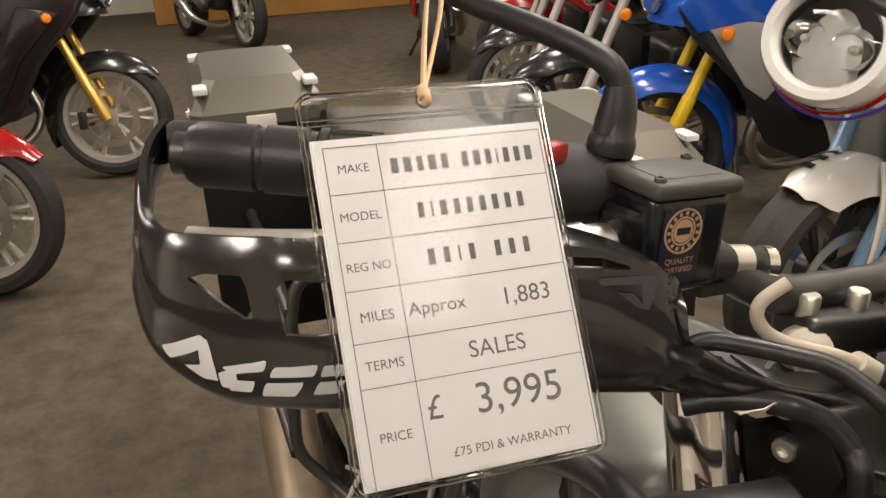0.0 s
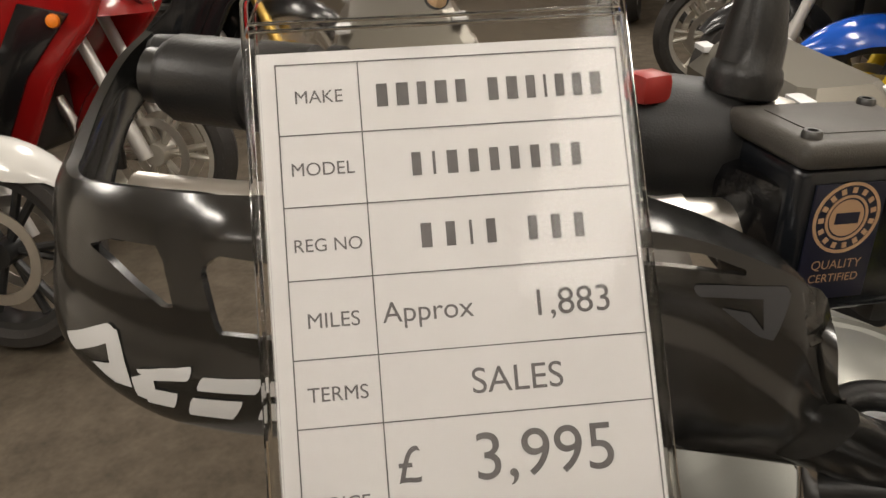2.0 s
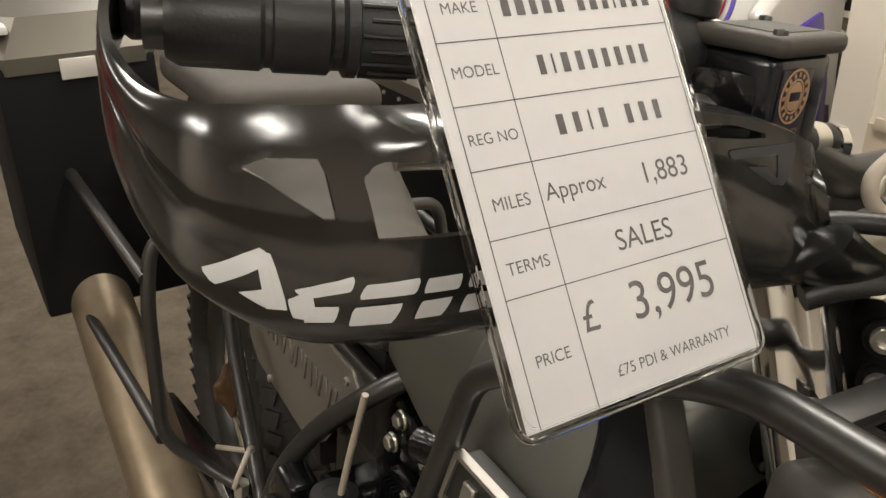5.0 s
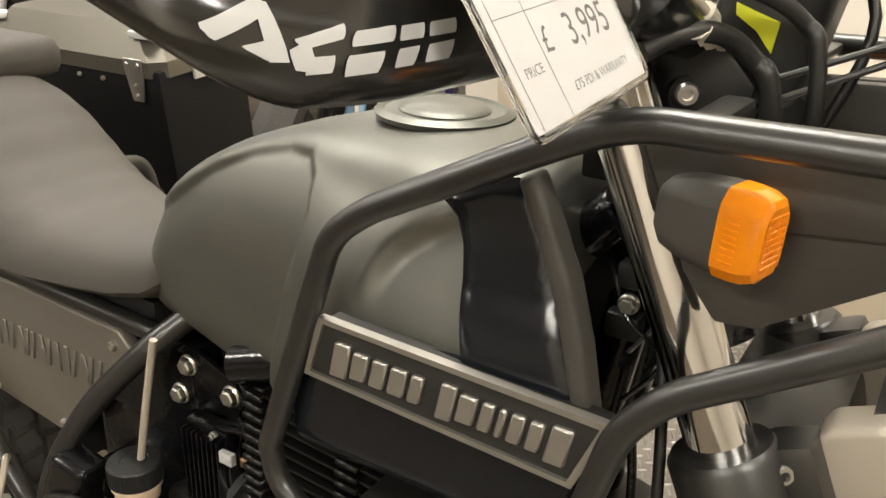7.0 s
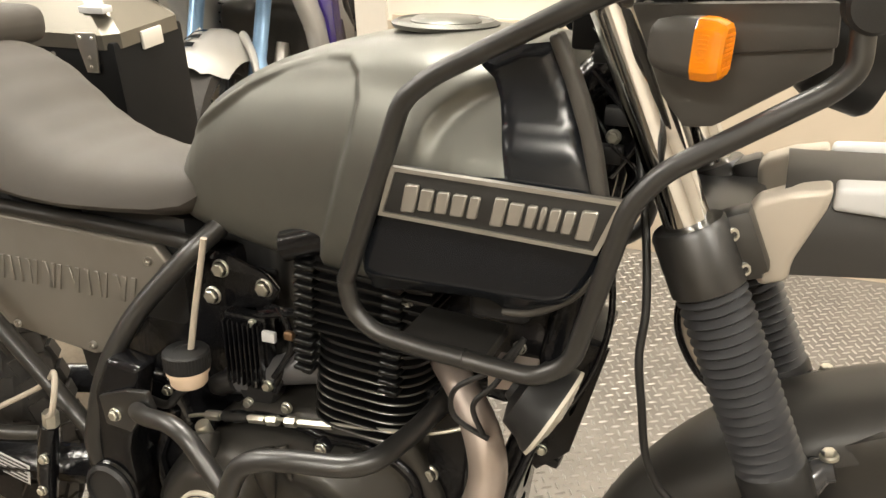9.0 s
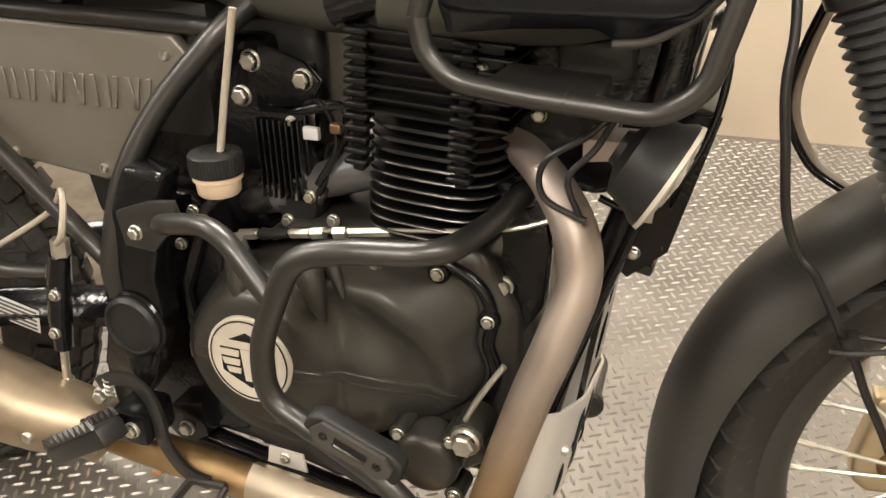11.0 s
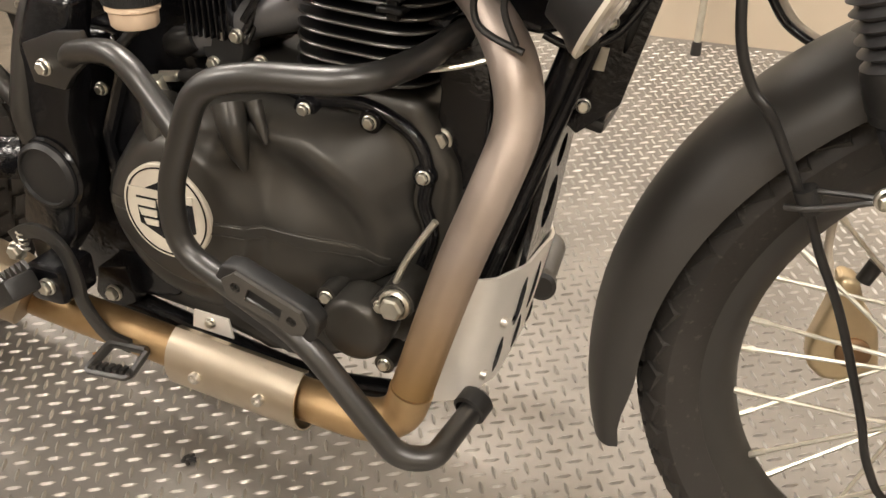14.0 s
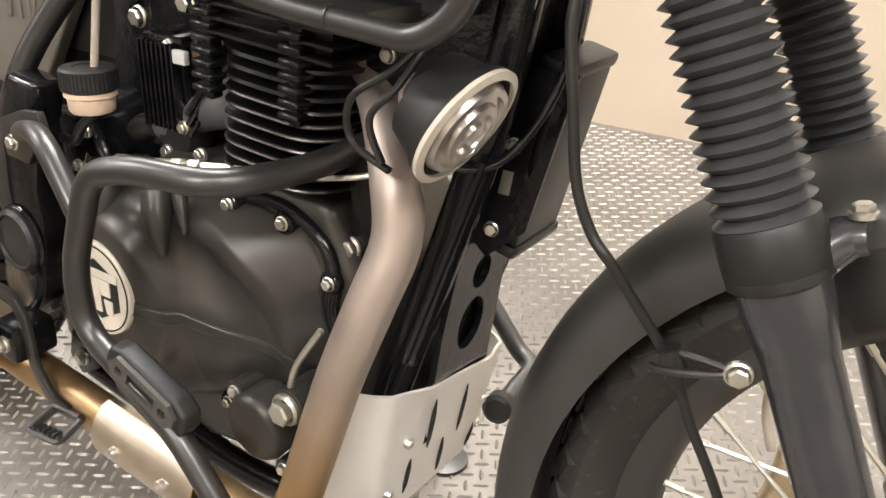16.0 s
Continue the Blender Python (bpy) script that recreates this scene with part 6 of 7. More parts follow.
# --- exhaust
head_pipe = curve_points([(-0.488, -0.02, 0.648), (-0.468, -0.04, 0.63), (-0.434, -0.07, 0.612), (-0.405, -0.095, 0.582), (-0.396, -0.105, 0.54), (-0.408, -0.12, 0.49), (-0.430, -0.13, 0.425), (-0.452, -0.138, 0.35), (-0.468, -0.146, 0.29)], 6)
low_pipe = curve_points([(-0.468, -0.146, 0.29), (-0.478, -0.148, 0.262), (-0.505, -0.15, 0.245), (-0.55, -0.15, 0.244), (-0.65, -0.148, 0.252), (-0.76, -0.148, 0.266), (-0.86, -0.148, 0.276), (-0.93, -0.15, 0.287)], 6)
n1 = len(head_pipe)
hp = part("exhaust_header", sweep(head_pipe, [0.0165 + 0.003 * smooth01((i - 8) / 12) for i in range(n1)], 24), STEEL, bike, "heat-tinted steel exhaust header")
part("exhaust_link_pipe", sweep(low_pipe, 0.0205, 24), RUST, hp, "golden brown lower exhaust pipe")
part("exhaust_flange", lathe([(0.03, -0.006), (0.033, -0.003), (0.033, 0.003), (0.03, 0.006), (0, 0.006)], frame_to((0.7, -0.6, -0.5), (-0.482, -0.026, 0.643)), 28), STEEL, hp)
sh = []
for i in range(15):
    x = -0.716 + 0.142 * i / 14
    zc = 0.256 - (x + 0.65) * 0.1
    row = []
    for k in range(15):
        a = radians(-100 + 200 * k / 14) - radians(10)
        rr = 0.033 - (0.004 if k in (0, 14) else 0)
        row.append((x, -0.147 - rr * math.cos(a), zc + rr * math.sin(a) * 1.05))
    sh.append(row)
shield = part("heat_shield", grid_sheet(sh, thick=0.0018), SHIELD, hp, "stainless exhaust heat shield")
for p in ((-0.681, -0.180, 0.262), (-0.611, -0.180, 0.257)):
    bolt(p, (0, -1, 0.1), 0.006, shield, ALU, socket=True)
part("shield_tab", slab([(-0.712, 0.285), (-0.665, 0.282), (-0.668, 0.304), (-0.708, 0.306)], -0.135, -0.133, 0), SKID, shield, smooth=False)
bolt((-0.69, -0.135, 0.295), (0, -1, 0), 0.0048, shield)
mf = curve_points([(-0.90, -0.15, 0.282), (-0.935, -0.16, 0.30), (-0.99, -0.17, 0.312), (-1.08, -0.18, 0.345), (-1.25, -0.19, 0.43), (-1.55, -0.20, 0.57)], 5)
mu = part("silencer", sweep(mf, [0.02] + [0.036 + 0.012 * smooth01(i / 12) for i in range(len(mf) - 1)], 28), SILENCER, hp, "dull stainless exhaust silencer")
bolt((-0.962, -0.208, 0.306), (0, -1, 0), 0.007, mu, ALU, socket=True)

# --- crash bar with slider
bar_run = [(-0.458, -0.055, 0.592), (-0.47, -0.11, 0.582), (-0.487, -0.19, 0.585), (-0.565, -0.205, 0.585), (-0.612, -0.207, 0.572), (-0.652, -0.207, 0.48), (-0.650, -0.207, 0.425), (-0.603, -0.21, 0.405), (-0.535, -0.213, 0.372), (-0.452, -0.212, 0.271), (-0.425, -0.20, 0.268), (-0.42, -0.12, 0.26), (-0.42, 0.12, 0.26)]
for s in (1, -1):
    run = bend_points([(x, y * s, z) for x, y, z in bar_run[:-1]], 0.032, 7)
    cb = part("crash_bar", sweep(run, 0.0108, 18), SATIN, bike, "satin black tubular crash bar")
    part("bar_end", lathe([(0.013, -0.012), (0.0165, -0.01), (0.0165, 0.006), (0.012, 0.01), (0, 0.01)], frame_to((0.2, s * 0.9, 0.2), (-0.42, -0.112 * s, 0.262)), 24), RUBBER, cb)
    part("crash_bar_stay", sweep(bend_points([(-0.785, -0.15 * s, 0.555), (-0.755, -0.175 * s, 0.57), (-0.69, -0.195 * s, 0.586), (-0.635, -0.205 * s, 0.528)], 0.03), 0.0098, 16), SATIN, cb)
    part("bar_lug", lathe([(0.014, -0.01), (0.014, 0.01), (0, 0.01)], frame_to((0, 1, 0), (-0.457, -0.055 * s, 0.592)), 20), SATIN, cb)
    SL = Matrix.Translation((-0.5635, -0.2185 * s, 0.4015)) @ pose(0, 0, 0, 0, 22, 0)
    if s < 0:
        SL = MIRROR @ Matrix.Translation((-0.5635, -0.2185, 0.4015)) @ pose(0, 0, 0, 0, 22, 0)
    body = [(-0.049, -0.004), (-0.046, 0.010), (-0.034, 0.0155), (0.034, 0.0155), (0.047, 0.009), (0.050, -0.006), (0.044, -0.020), (-0.040, -0.022)]
    sl = part("bar_slider", slab(body, 0.0005, 0.020, 0.004, m=SL, seg=3), PLASTIC, cb, "black plastic crash bar slider")
    wing = [(-0.046, -0.019), (0.043, -0.018), (0.039, -0.037), (0.030, -0.041), (-0.034, -0.035)]
    part("slider_skirt", slab(wing, 0.006, 0.010, 0.0012, m=SL), PLASTIC, sl)
    face = [(-0.0405, 0.0), (-0.032, 0.0125), (0.031, 0.0125), (0.0405, 0.004), (0.0405, -0.004), (0.031, -0.0125), (-0.032, -0.0125)]
    slot = [(-0.0165, 0.0062), (0.0165, 0.0062), (0.0165, -0.0062), (-0.0165, -0.0062)]
    sf = part("slider_face", drilled(face, [(-0.0268, 0.0, 0.0046, 0.0046), (0.0268, 0.0, 0.0046, 0.0046)], -0.0035, 0.0008, (slot,)), GREYPLASTIC, sl, "satin grey slider face plate", smooth=False)
    sf.matrix_basis = SL
    for u in (-0.0268, 0.0268):
        bolt(SL @ Vector((u, 0.0005, 0)), SL.to_3x3() @ Vector((0, -1, 0)), 0.0032, sl, SATIN, socket=True)

# --- skid plate
sk = []
for i in range(13):
    v = i / 12
    z = 0.375 - 0.125 * v
    xf = -0.402 - 0.0245 * v
    row = []
    for k in range(25):
        u = -1 + 2 * k / 24
        back = 0.012 * smooth01((abs(u) - 0.35) / 0.4) + 0.05 * max(0, (abs(u) - 0.72) / 0.28) ** 1.6
        row.append(Vector((xf - back + 0.004, u * 0.118, z + (0.018 * max(0, -u) - 0.022 * max(0, u)) * (1 - v))))
    sk.append(row)
bm = bmesh.new()
sv = [[bm.verts.new(p) for p in r] for r in sk]
for A, B in zip(sv, sv[1:]):
    for k in range(24):
        bm.faces.new((A[k], A[k + 1], B[k + 1], B[k]))
bmesh.ops.recalc_face_normals(bm, faces=bm.faces)
bmesh.ops.solidify(bm, geom=list(bm.faces), thickness=0.003)
skid = part("skid_plate", bm, SKID, bike, "satin aluminium engine skid plate with slots")


def skid_x(y, z):
    return -0.3948 - 0.196 * (0.375 - z) - 0.012 * smooth01((abs(y) / 0.118 - 0.35) / 0.4)


for y0, z0, y1, z1 in ((-0.043, 0.366, -0.0405, 0.308), (0.012, 0.353, 0.013, 0.295), (-0.0118, 0.3015, -0.0106, 0.259), (0.050, 0.281, 0.041, 0.2565), (-0.0586, 0.3044, -0.0593, 0.262)):
    run = [(y0 + (y1 - y0) * q / 4, z0 + (z1 - z0) * q / 4) for q in range(5)]
    part("skid_slot", sweep([(skid_x(y, z) + 0.0003, y, z) for y, z in run], [0.0006, 0.0022, 0.0024, 0.0022, 0.0006], 10), PANELBLACK, skid)
for y, z in ((-0.065, 0.3267), (0.070, 0.297), (-0.075, 0.268), (0.075, 0.262)):
    bolt((skid_x(y, z), y, z), (1, 0, -0.2), 0.0052, skid, ALU, socket=True)

# --- horn
HM = frame_to((0.876, -0.037, -0.481), (-0.334, -0.121, 0.645)) @ Matrix.Scale(1.13, 4)
horn = part("horn", lathe([(0, -0.035), (0.012, -0.035), (0.014, -0.03), (0.03, -0.024), (0.034, -0.008), (0.039, 0), (0.039, 0.004), (0.036, 0.006), (0.034, 0.003), (0.033, 0.001), (0, 0.001)], HM, 48), PLASTIC, bike, "round disc horn with concentric chrome rings")
part("horn_rim", ring(0.0385, [(-0.0035, 0.004), (0.001, 0.003), (0.0015, 0.006), (-0.0035, 0.0075)], HM, 48), CREAM, horn, "pale horn rim")
part("horn_disc", lathe([(0.031, 0.004), (0.029, 0.009), (0.025, 0.0095), (0.024, 0.007), (0.020, 0.0075), (0.019, 0.011), (0.014, 0.0115), (0.013, 0.008), (0.008, 0.009), (0.007, 0.012), (0, 0.013)], HM, 48), HORNMETAL, horn, "dulled chrome stepped horn disc")
part("horn_wire", sweep(curve_points([(-0.365, -0.10, 0.70), (-0.39, -0.115, 0.67), (-0.425, -0.12, 0.645), (-0.425, -0.12, 0.615), (-0.39, -0.122, 0.60)], 6), 0.0028, 8), RUBBER, horn)
part("horn_wire", sweep(curve_points([(-0.365, -0.10, 0.70), (-0.385, -0.118, 0.66), (-0.405, -0.125, 0.635), (-0.395, -0.124, 0.605)], 6), 0.0028, 8), RUBBER, horn)
part("horn_stay", slab([(-0.40, 0.66), (-0.36, 0.66), (-0.36, 0.645), (-0.40, 0.64)], -0.10, -0.06, 0.002), STEEL, horn)
part("horn_hose", sweep(curve_points([(-0.39, -0.07, 0.60), (-0.365, -0.066, 0.592), (-0.335, -0.055, 0.605), (-0.31, -0.04, 0.65), (-0.30, -0.03, 0.71), (-0.31, -0.02, 0.78)], 6), 0.0034, 10), GLOSSBLACK, bike)

# --- cables at the fork
part("brake_hose", sweep(curve_points([(-0.285, -0.07, 0.90), (-0.275, -0.085, 0.86), (-0.264, -0.105, 0.81), (-0.2573, -0.12, 0.7578), (-0.258, -0.13, 0.7179), (-0.2517, -0.132, 0.6725), (-0.2448, -0.132, 0.6272), (-0.2326, -0.13, 0.5976), (-0.2171, -0.128, 0.5791), (-0.1881, -0.0975, 0.5171), (-0.178, -0.096, 0.50), (-0.165, -0.095, 0.47), (-0.142, -0.092, 0.425), (-0.118, -0.087, 0.365), (-0.103, -0.085, 0.325), (-0.088, -0.08, 0.28), (-0.062, -0.07, 0.24), (-0.02, -0.06, 0.262)], 6), 0.0036, 10), RUBBER, bike, "black hose running down to the front wheel")
part("hose_guide", sweep(curve_points([(-0.196, -0.098, 0.505), (-0.178, -0.108, 0.512), (-0.140, -0.117, 0.530), (-0.178, -0.10, 0.522)], 5), 0.0026, 8), SATIN, bike)
part("hose_grommet", sweep([(-0.186, -0.099, 0.522), (-0.178, -0.098, 0.505)], 0.0085, 14), RUBBER, bike)
bolt((-0.137, -0.122, 0.533), (0.3, -1, 0), 0.0065, bike)
part("clutch_hose", sweep(curve_points([(-0.22, 0.07, 0.78), (-0.245, 0.09, 0.70), (-0.25, 0.10, 0.64), (-0.225, 0.10, 0.59), (-0.19, 0.09, 0.57)], 6), 0.004, 10), GLOSSBLACK, bike)
part("clear_hose", sweep(curve_points([(-0.215, 0.075, 0.78), (-0.238, 0.095, 0.70), (-0.243, 0.105, 0.64), (-0.218, 0.105, 0.59), (-0.183, 0.09, 0.572)], 6), 0.0042, 10), HOSE, bike)
CABLES = (([(-0.302, -0.122, 1.066), (-0.299, -0.11, 1.0697), (-0.277, -0.085, 1.0712), (-0.265, -0.07, 1.0693), (-0.248, -0.06, 1.0622), (-0.237, -0.05, 1.0521), (-0.229, -0.05, 1.0415), (-0.225, -0.05, 1.00), (-0.235, -0.04, 0.95)], 0.0046, RUBBER, "black control cable arching over the bracket"),
          ([(-0.295, -0.125, 1.040), (-0.2865, -0.11, 1.0463), (-0.2746, -0.09, 1.0486), (-0.2658, -0.07, 1.0427), (-0.2563, -0.06, 1.0319), (-0.2482, -0.06, 1.0236), (-0.245, -0.055, 0.99), (-0.255, -0.04, 0.94)], 0.0056, RUBBER, "thick black control cable"),
          ([(-0.300, -0.0756, 1.0964), (-0.302, -0.0872, 1.0858), (-0.300, -0.0865, 1.0756), (-0.297, -0.0735, 1.0669), (-0.295, -0.0378, 1.0557), (-0.293, -0.0178, 1.0456), (-0.288, 0.004, 1.030), (-0.28, 0.02, 0.99)], 0.0034, HOSE, "pale grey brake hose"),
          ([(-0.34, 0.03, 1.10), (-0.27, 0.06, 1.10), (-0.215, 0.04, 1.05), (-0.24, 0.02, 0.96)], 0.0034, RUBBER, ""))
for run, r, m, lab in CABLES:
    part("control_cable", sweep(curve_points(run, 7), r, 12), m, bike, lab)
part("hose_sleeve", sweep([(-0.2945, -0.030, 1.0525), (-0.293, -0.017, 1.0452)], 0.0062, 14), CREAM, bike, "cream hose sleeve")
clamp = part("bar_clamp", block((0.034, 0.058, 0.024), (-0.334, -0.010, 1.052), 0.006, None, 3), SATIN, bike, "black handlebar clamp with bright bolts")
for y in (-0.0325, -0.001):
    part("clamp_bolt", lathe([(0, -0.004), (0.0062, -0.004), (0.0062, 0.008), (0.005, 0.0095), (0, 0.0095)], pose(-0.331, y, 1.064), 12), ZINC, clamp)
part("steering_nut_cap", lathe([(0, -0.01), (0.013, -0.01), (0.0145, -0.002), (0.013, 0.006), (0.008, 0.010), (0, 0.011)], frame_to((0.8, -0.4, 0.3), (-0.322, -0.036, 1.045)), 24), CREAM, bike, "cream plastic cap")
part("cap_ring", ring(0.0075, [(-0.0012, -0.001), (0.0012, -0.001), (0.0012, 0.0015), (-0.0012, 0.0015)], frame_to((0.8, -0.4, 0.3), (-0.318, -0.052, 1.036)), 24), ZINC, bike)
arm = [(-0.291, -0.135, 1.064), (-0.289, -0.118, 1.056), (-0.287, -0.09, 1.046), (-0.285, -0.055, 1.0365), (-0.283, -0.01, 1.018)]
part("guard_arm", sweep(curve_points(arm, 5), [0.018 - 0.0065 * smooth01(k / 14) for k in range(21)], 16, flat=0.45), GUARD, bike, "black tapered arm of the hand guard")
scrap = []
for k in range(9):
    u = k / 8
    scrap.append([(-0.2745 + 0.0035 * v + 0.001 * math.sin(9 * u), -0.112 + 0.046 * u, 1.0475 - 0.0095 * u + (0.0075 * math.sin(math.pi * u) ** 0.7) * v + 0.001 * math.sin(17 * u + v)) for v in (-0.25, 0.1, 0.5, 1.0)])
part("torn_label", grid_sheet(scrap, thick=0.0006), CREAM, bike, "torn cream label stuck on the bracket")

# wiring between the tank and the fork
random.seed(4)
for k in range(7):
    x0, z0 = -0.325 + 0.012 * (k % 3), 0.975 - 0.012 * k
    run = [(x0, -0.075 + 0.004 * k, z0), (x0 + 0.03 + random.uniform(-0.01, 0.01), -0.08, z0 - 0.02 - random.uniform(0, 0.02)), (x0 + 0.045, -0.07, z0 - 0.05), (x0 + 0.02, -0.06, z0 - 0.09)]
    part("wiring", sweep(curve_points(run, 6), 0.0028 if k % 2 else 0.0016, 8), HOSE if k == 2 else GLOSSBLACK, bike)
for p in ((-0.312, 0.955), (-0.300, 0.905), (-0.305, 0.872)):
    part("wire_connector", block((0.022, 0.014, 0.016), (p[0], -0.072, p[1]), 0.003), PLASTIC, bike)
bolt((-0.302, -0.078, 0.888), (0, -1, 0), 0.005, bike)

# --- foot controls
pg = part("foot_peg", block((0.105, 0.026, 0.018), (0, 0, 0), 0.004, pose(-0.888, -0.202, 0.314, 0, -33, -12) @ Matrix.Diagonal((1.22, 1.22, 1.22, 1))), RUBBER, bike, "serrated black foot peg")
for k in range(9):
    for s2 in (-1, 1):
        part("peg_tooth", slab([(-0.005, 0), (0.005, 0), (0.001, 0.009), (-0.001, 0.009)], s2 * 0.010, s2 * 0.0135, 0, m=pose(-0.888, -0.202, 0.314, 0, -33, -12) @ Matrix.Diagonal((1.22, 1.22, 1.22, 1)) @ Matrix.Translation((-0.044 + k * 0.011, 0, 0.009))), SATIN, pg, smooth=False)
part("peg_bracket", block((0.045, 0.05, 0.04), (-0.845, -0.16, 0.328), 0.008), GLOSSBLACK, pg)
bolt((-0.838, -0.186, 0.33), (0, -1, 0), 0.007, pg)
arm = curve_points([Vector((x, 0, z)) for x, z in ((-0.884, 0.368), (-0.862, 0.380), (-0.838, 0.380), (-0.820, 0.362), (-0.814, 0.335), (-0.813, 0.312), (-0.800, 0.287), (-0.785, 0.274), (-0.762, 0.270))], 4)
edges = ([], [])
for k, p in enumerate(arm):
    d = (arm[min(k + 1, len(arm) - 1)] - arm[max(k - 1, 0)]).normalized()
    edges[0].append((p.x - d.z * 0.0075, p.z + d.x * 0.0075))
    edges[1].append((p.x + d.z * 0.0075, p.z - d.x * 0.0075))
pd = part("brake_pedal", slab(edges[0] + edges[1][::-1], -0.174, -0.168, 0.0012), SATIN, bike, "black flat steel brake pedal")
part("pedal_pad", sweep(bend_points([(-0.742, -0.172, 0.270), (-0.748, -0.196, 0.253), (-0.80, -0.196, 0.247), (-0.786, -0.172, 0.268), (-0.742, -0.172, 0.271)], 0.006), 0.0058, 8, flat=0.7), SATIN, pd)
for k in range(6):
    part("pad_tooth", block((0.005, 0.010, 0.006), (-0.789 + k * 0.0085, -0.193, 0.2535 + k * 0.0010), 0.0008), SATIN, pd, smooth=False)
bolt((-0.885, -0.17, 0.352), (0, -1, 0), 0.008, pd)
part("pedal_spring", sweep([(-0.872 + 0.004 * math.cos(k), -0.172 + 0.004 * math.sin(k), 0.38 - k * 0.0009) for k in range(30)], 0.0012, 5), ZINC, pd)
part("pipe_clip", block((0.03, 0.012, 0.02), (-0.80, -0.10, 0.385), 0.003), ZINC, bike)
# side stand on the far side
st = part("side_stand", sweep(bend_points([(-0.66, 0.10, 0.27), (-0.60, 0.20, 0.12), (-0.575, 0.245, 0.035)], 0.03), 0.0115, 14), SATIN, bike, "black side stand reaching down to the plate")
part("stand_foot", lathe([(0, -0.006), (0.03, -0.006), (0.03, 0.002), (0.012, 0.006), (0, 0.006)], pose(-0.572, 0.25, 0.034, 6, 0, 0), 20), SATIN, st)
part("gear_lever", sweep(bend_points([(-0.80, 0.13, 0.33), (-0.72, 0.17, 0.32), (-0.66, 0.19, 0.30)], 0.02), 0.006, 10), ALU, bike)
# pannier rails
for s in (-1, 1):
    rr = bend_points([(-1.06, s * 0.135, 0.79), (-1.08, s * 0.20, 0.78), (-1.07, s * 0.21, 0.70), (-1.045, s * 0.205, 0.52), (-1.02, s * 0.15, 0.47), (-0.98, s * 0.12, 0.46)], 0.03)
    rk = part("pannier_rail", sweep(rr, 0.009, 14), SATIN, bike, "black tubular pannier rail")
    part("pannier_rail_bar", sweep([(-1.07, s * 0.21, 0.73), (-1.5, s * 0.23, 0.75)], 0.009, 14), SATIN, rk)
    part("pannier_rail_bar", sweep([(-1.045, s * 0.205, 0.52), (-1.5, s * 0.23, 0.53)], 0.009, 14), SATIN, rk)

# ---------------------------------------------------------------- price tag, hanging from the mirror stalk and lying on the guard
TAG = pose(-0.344, 0.0468, 1.1765, 58.59, 2.286, 91.56) @ Matrix.Translation((0.0465, -0.0593, 0))
tag = thing("price_tag", "white printed price card in a clear pouch over the hand guard", "price tag", TAG)
PW, PH = 0.1086, 0.1655


def rounded(w, h, r, n=6):
    pts = []
    for cx, cy, a0 in ((w / 2 - r, h / 2 - r, 0), (-w / 2 + r, h / 2 - r, 90), (-w / 2 + r, -h / 2 + r, 180), (w / 2 - r, -h / 2 + r, 270)):
        for k in range(n + 1):
            a = radians(a0 + 90 * k / n)
            pts.append((cx + r * math.cos(a), cy + r * math.sin(a)))
    return pts


def sheet(w, h, r, z, cx=0, cy=0, warp=0.0):
    bm = bmesh.new()
    rows = []
    for i in range(13):
        y = -h / 2 + h * i / 12
        inset = 0
        d = min(h / 2 - abs(y), r)
        inset = r - math.sqrt(max(0, r * r - (r - d) ** 2))
        rows.append([(cx + (-w / 2 + inset) + (w - 2 * inset) * k / 10, cy + y, z + warp * math.sin(3.1 * k / 10 + 1.7 * i / 12)) for k in range(11)])
    return grid_sheet(rows, bm)


pouch = part("pouch_front", sheet(PW, PH, 0.006, 0.0011, warp=0.0004), CLEAR, tag, "clear glossy plastic pouch")
pouch.visible_shadow = False
back = part("pouch_back", sheet(PW, PH, 0.006, -0.0008), CLEAR, tag)
back.visible_shadow = False
edge = part("pouch_seam", sweep([(x, y, 0) for x, y in rounded(PW, PH, 0.006)], 0.0012, 8, closed=True), CLEAR, tag)
edge.visible_shadow = False
edge2 = part("pouch_seam", sweep([(x, y, 0.0006) for x, y in rounded(PW - 0.006, PH - 0.006, 0.005)], 0.0005, 6, closed=True), CLEAR, tag)
edge2.visible_shadow = False
for yy in (0.0715, 0.0692):
    zs = part("zip_seal", sweep([(-PW / 2 + 0.001, yy, 0.001), (0, yy - 0.0003, 0.0012), (PW / 2 - 0.001, yy, 0.001)], 0.0006, 6), CLEAR, tag)
    zs.visible_shadow = False
PTOP = 0.0628
card = part("paper_card", block((0.1035, 0.1435, 0.0004), (0.0003, PTOP - 0.1435 / 2, 0.0), 0.0001), PAPER, tag, "white printed paper card")
X0, X1, XS = -0.0465, 0.0507, -0.0236
Y0T = 0.0593
ROWH, LASTH = 0.02024, 0.0384


def rule(x0, y0, x1, y1, w=0.00035):
    cx, cy = (x0 + x1) / 2, (y0 + y1) / 2
    part("table_rule", block((abs(x1 - x0) + w, abs(y1 - y0) + w, 0.0001), (cx, cy, 0.00028), 0), GREYPRINT, card, smooth=False)


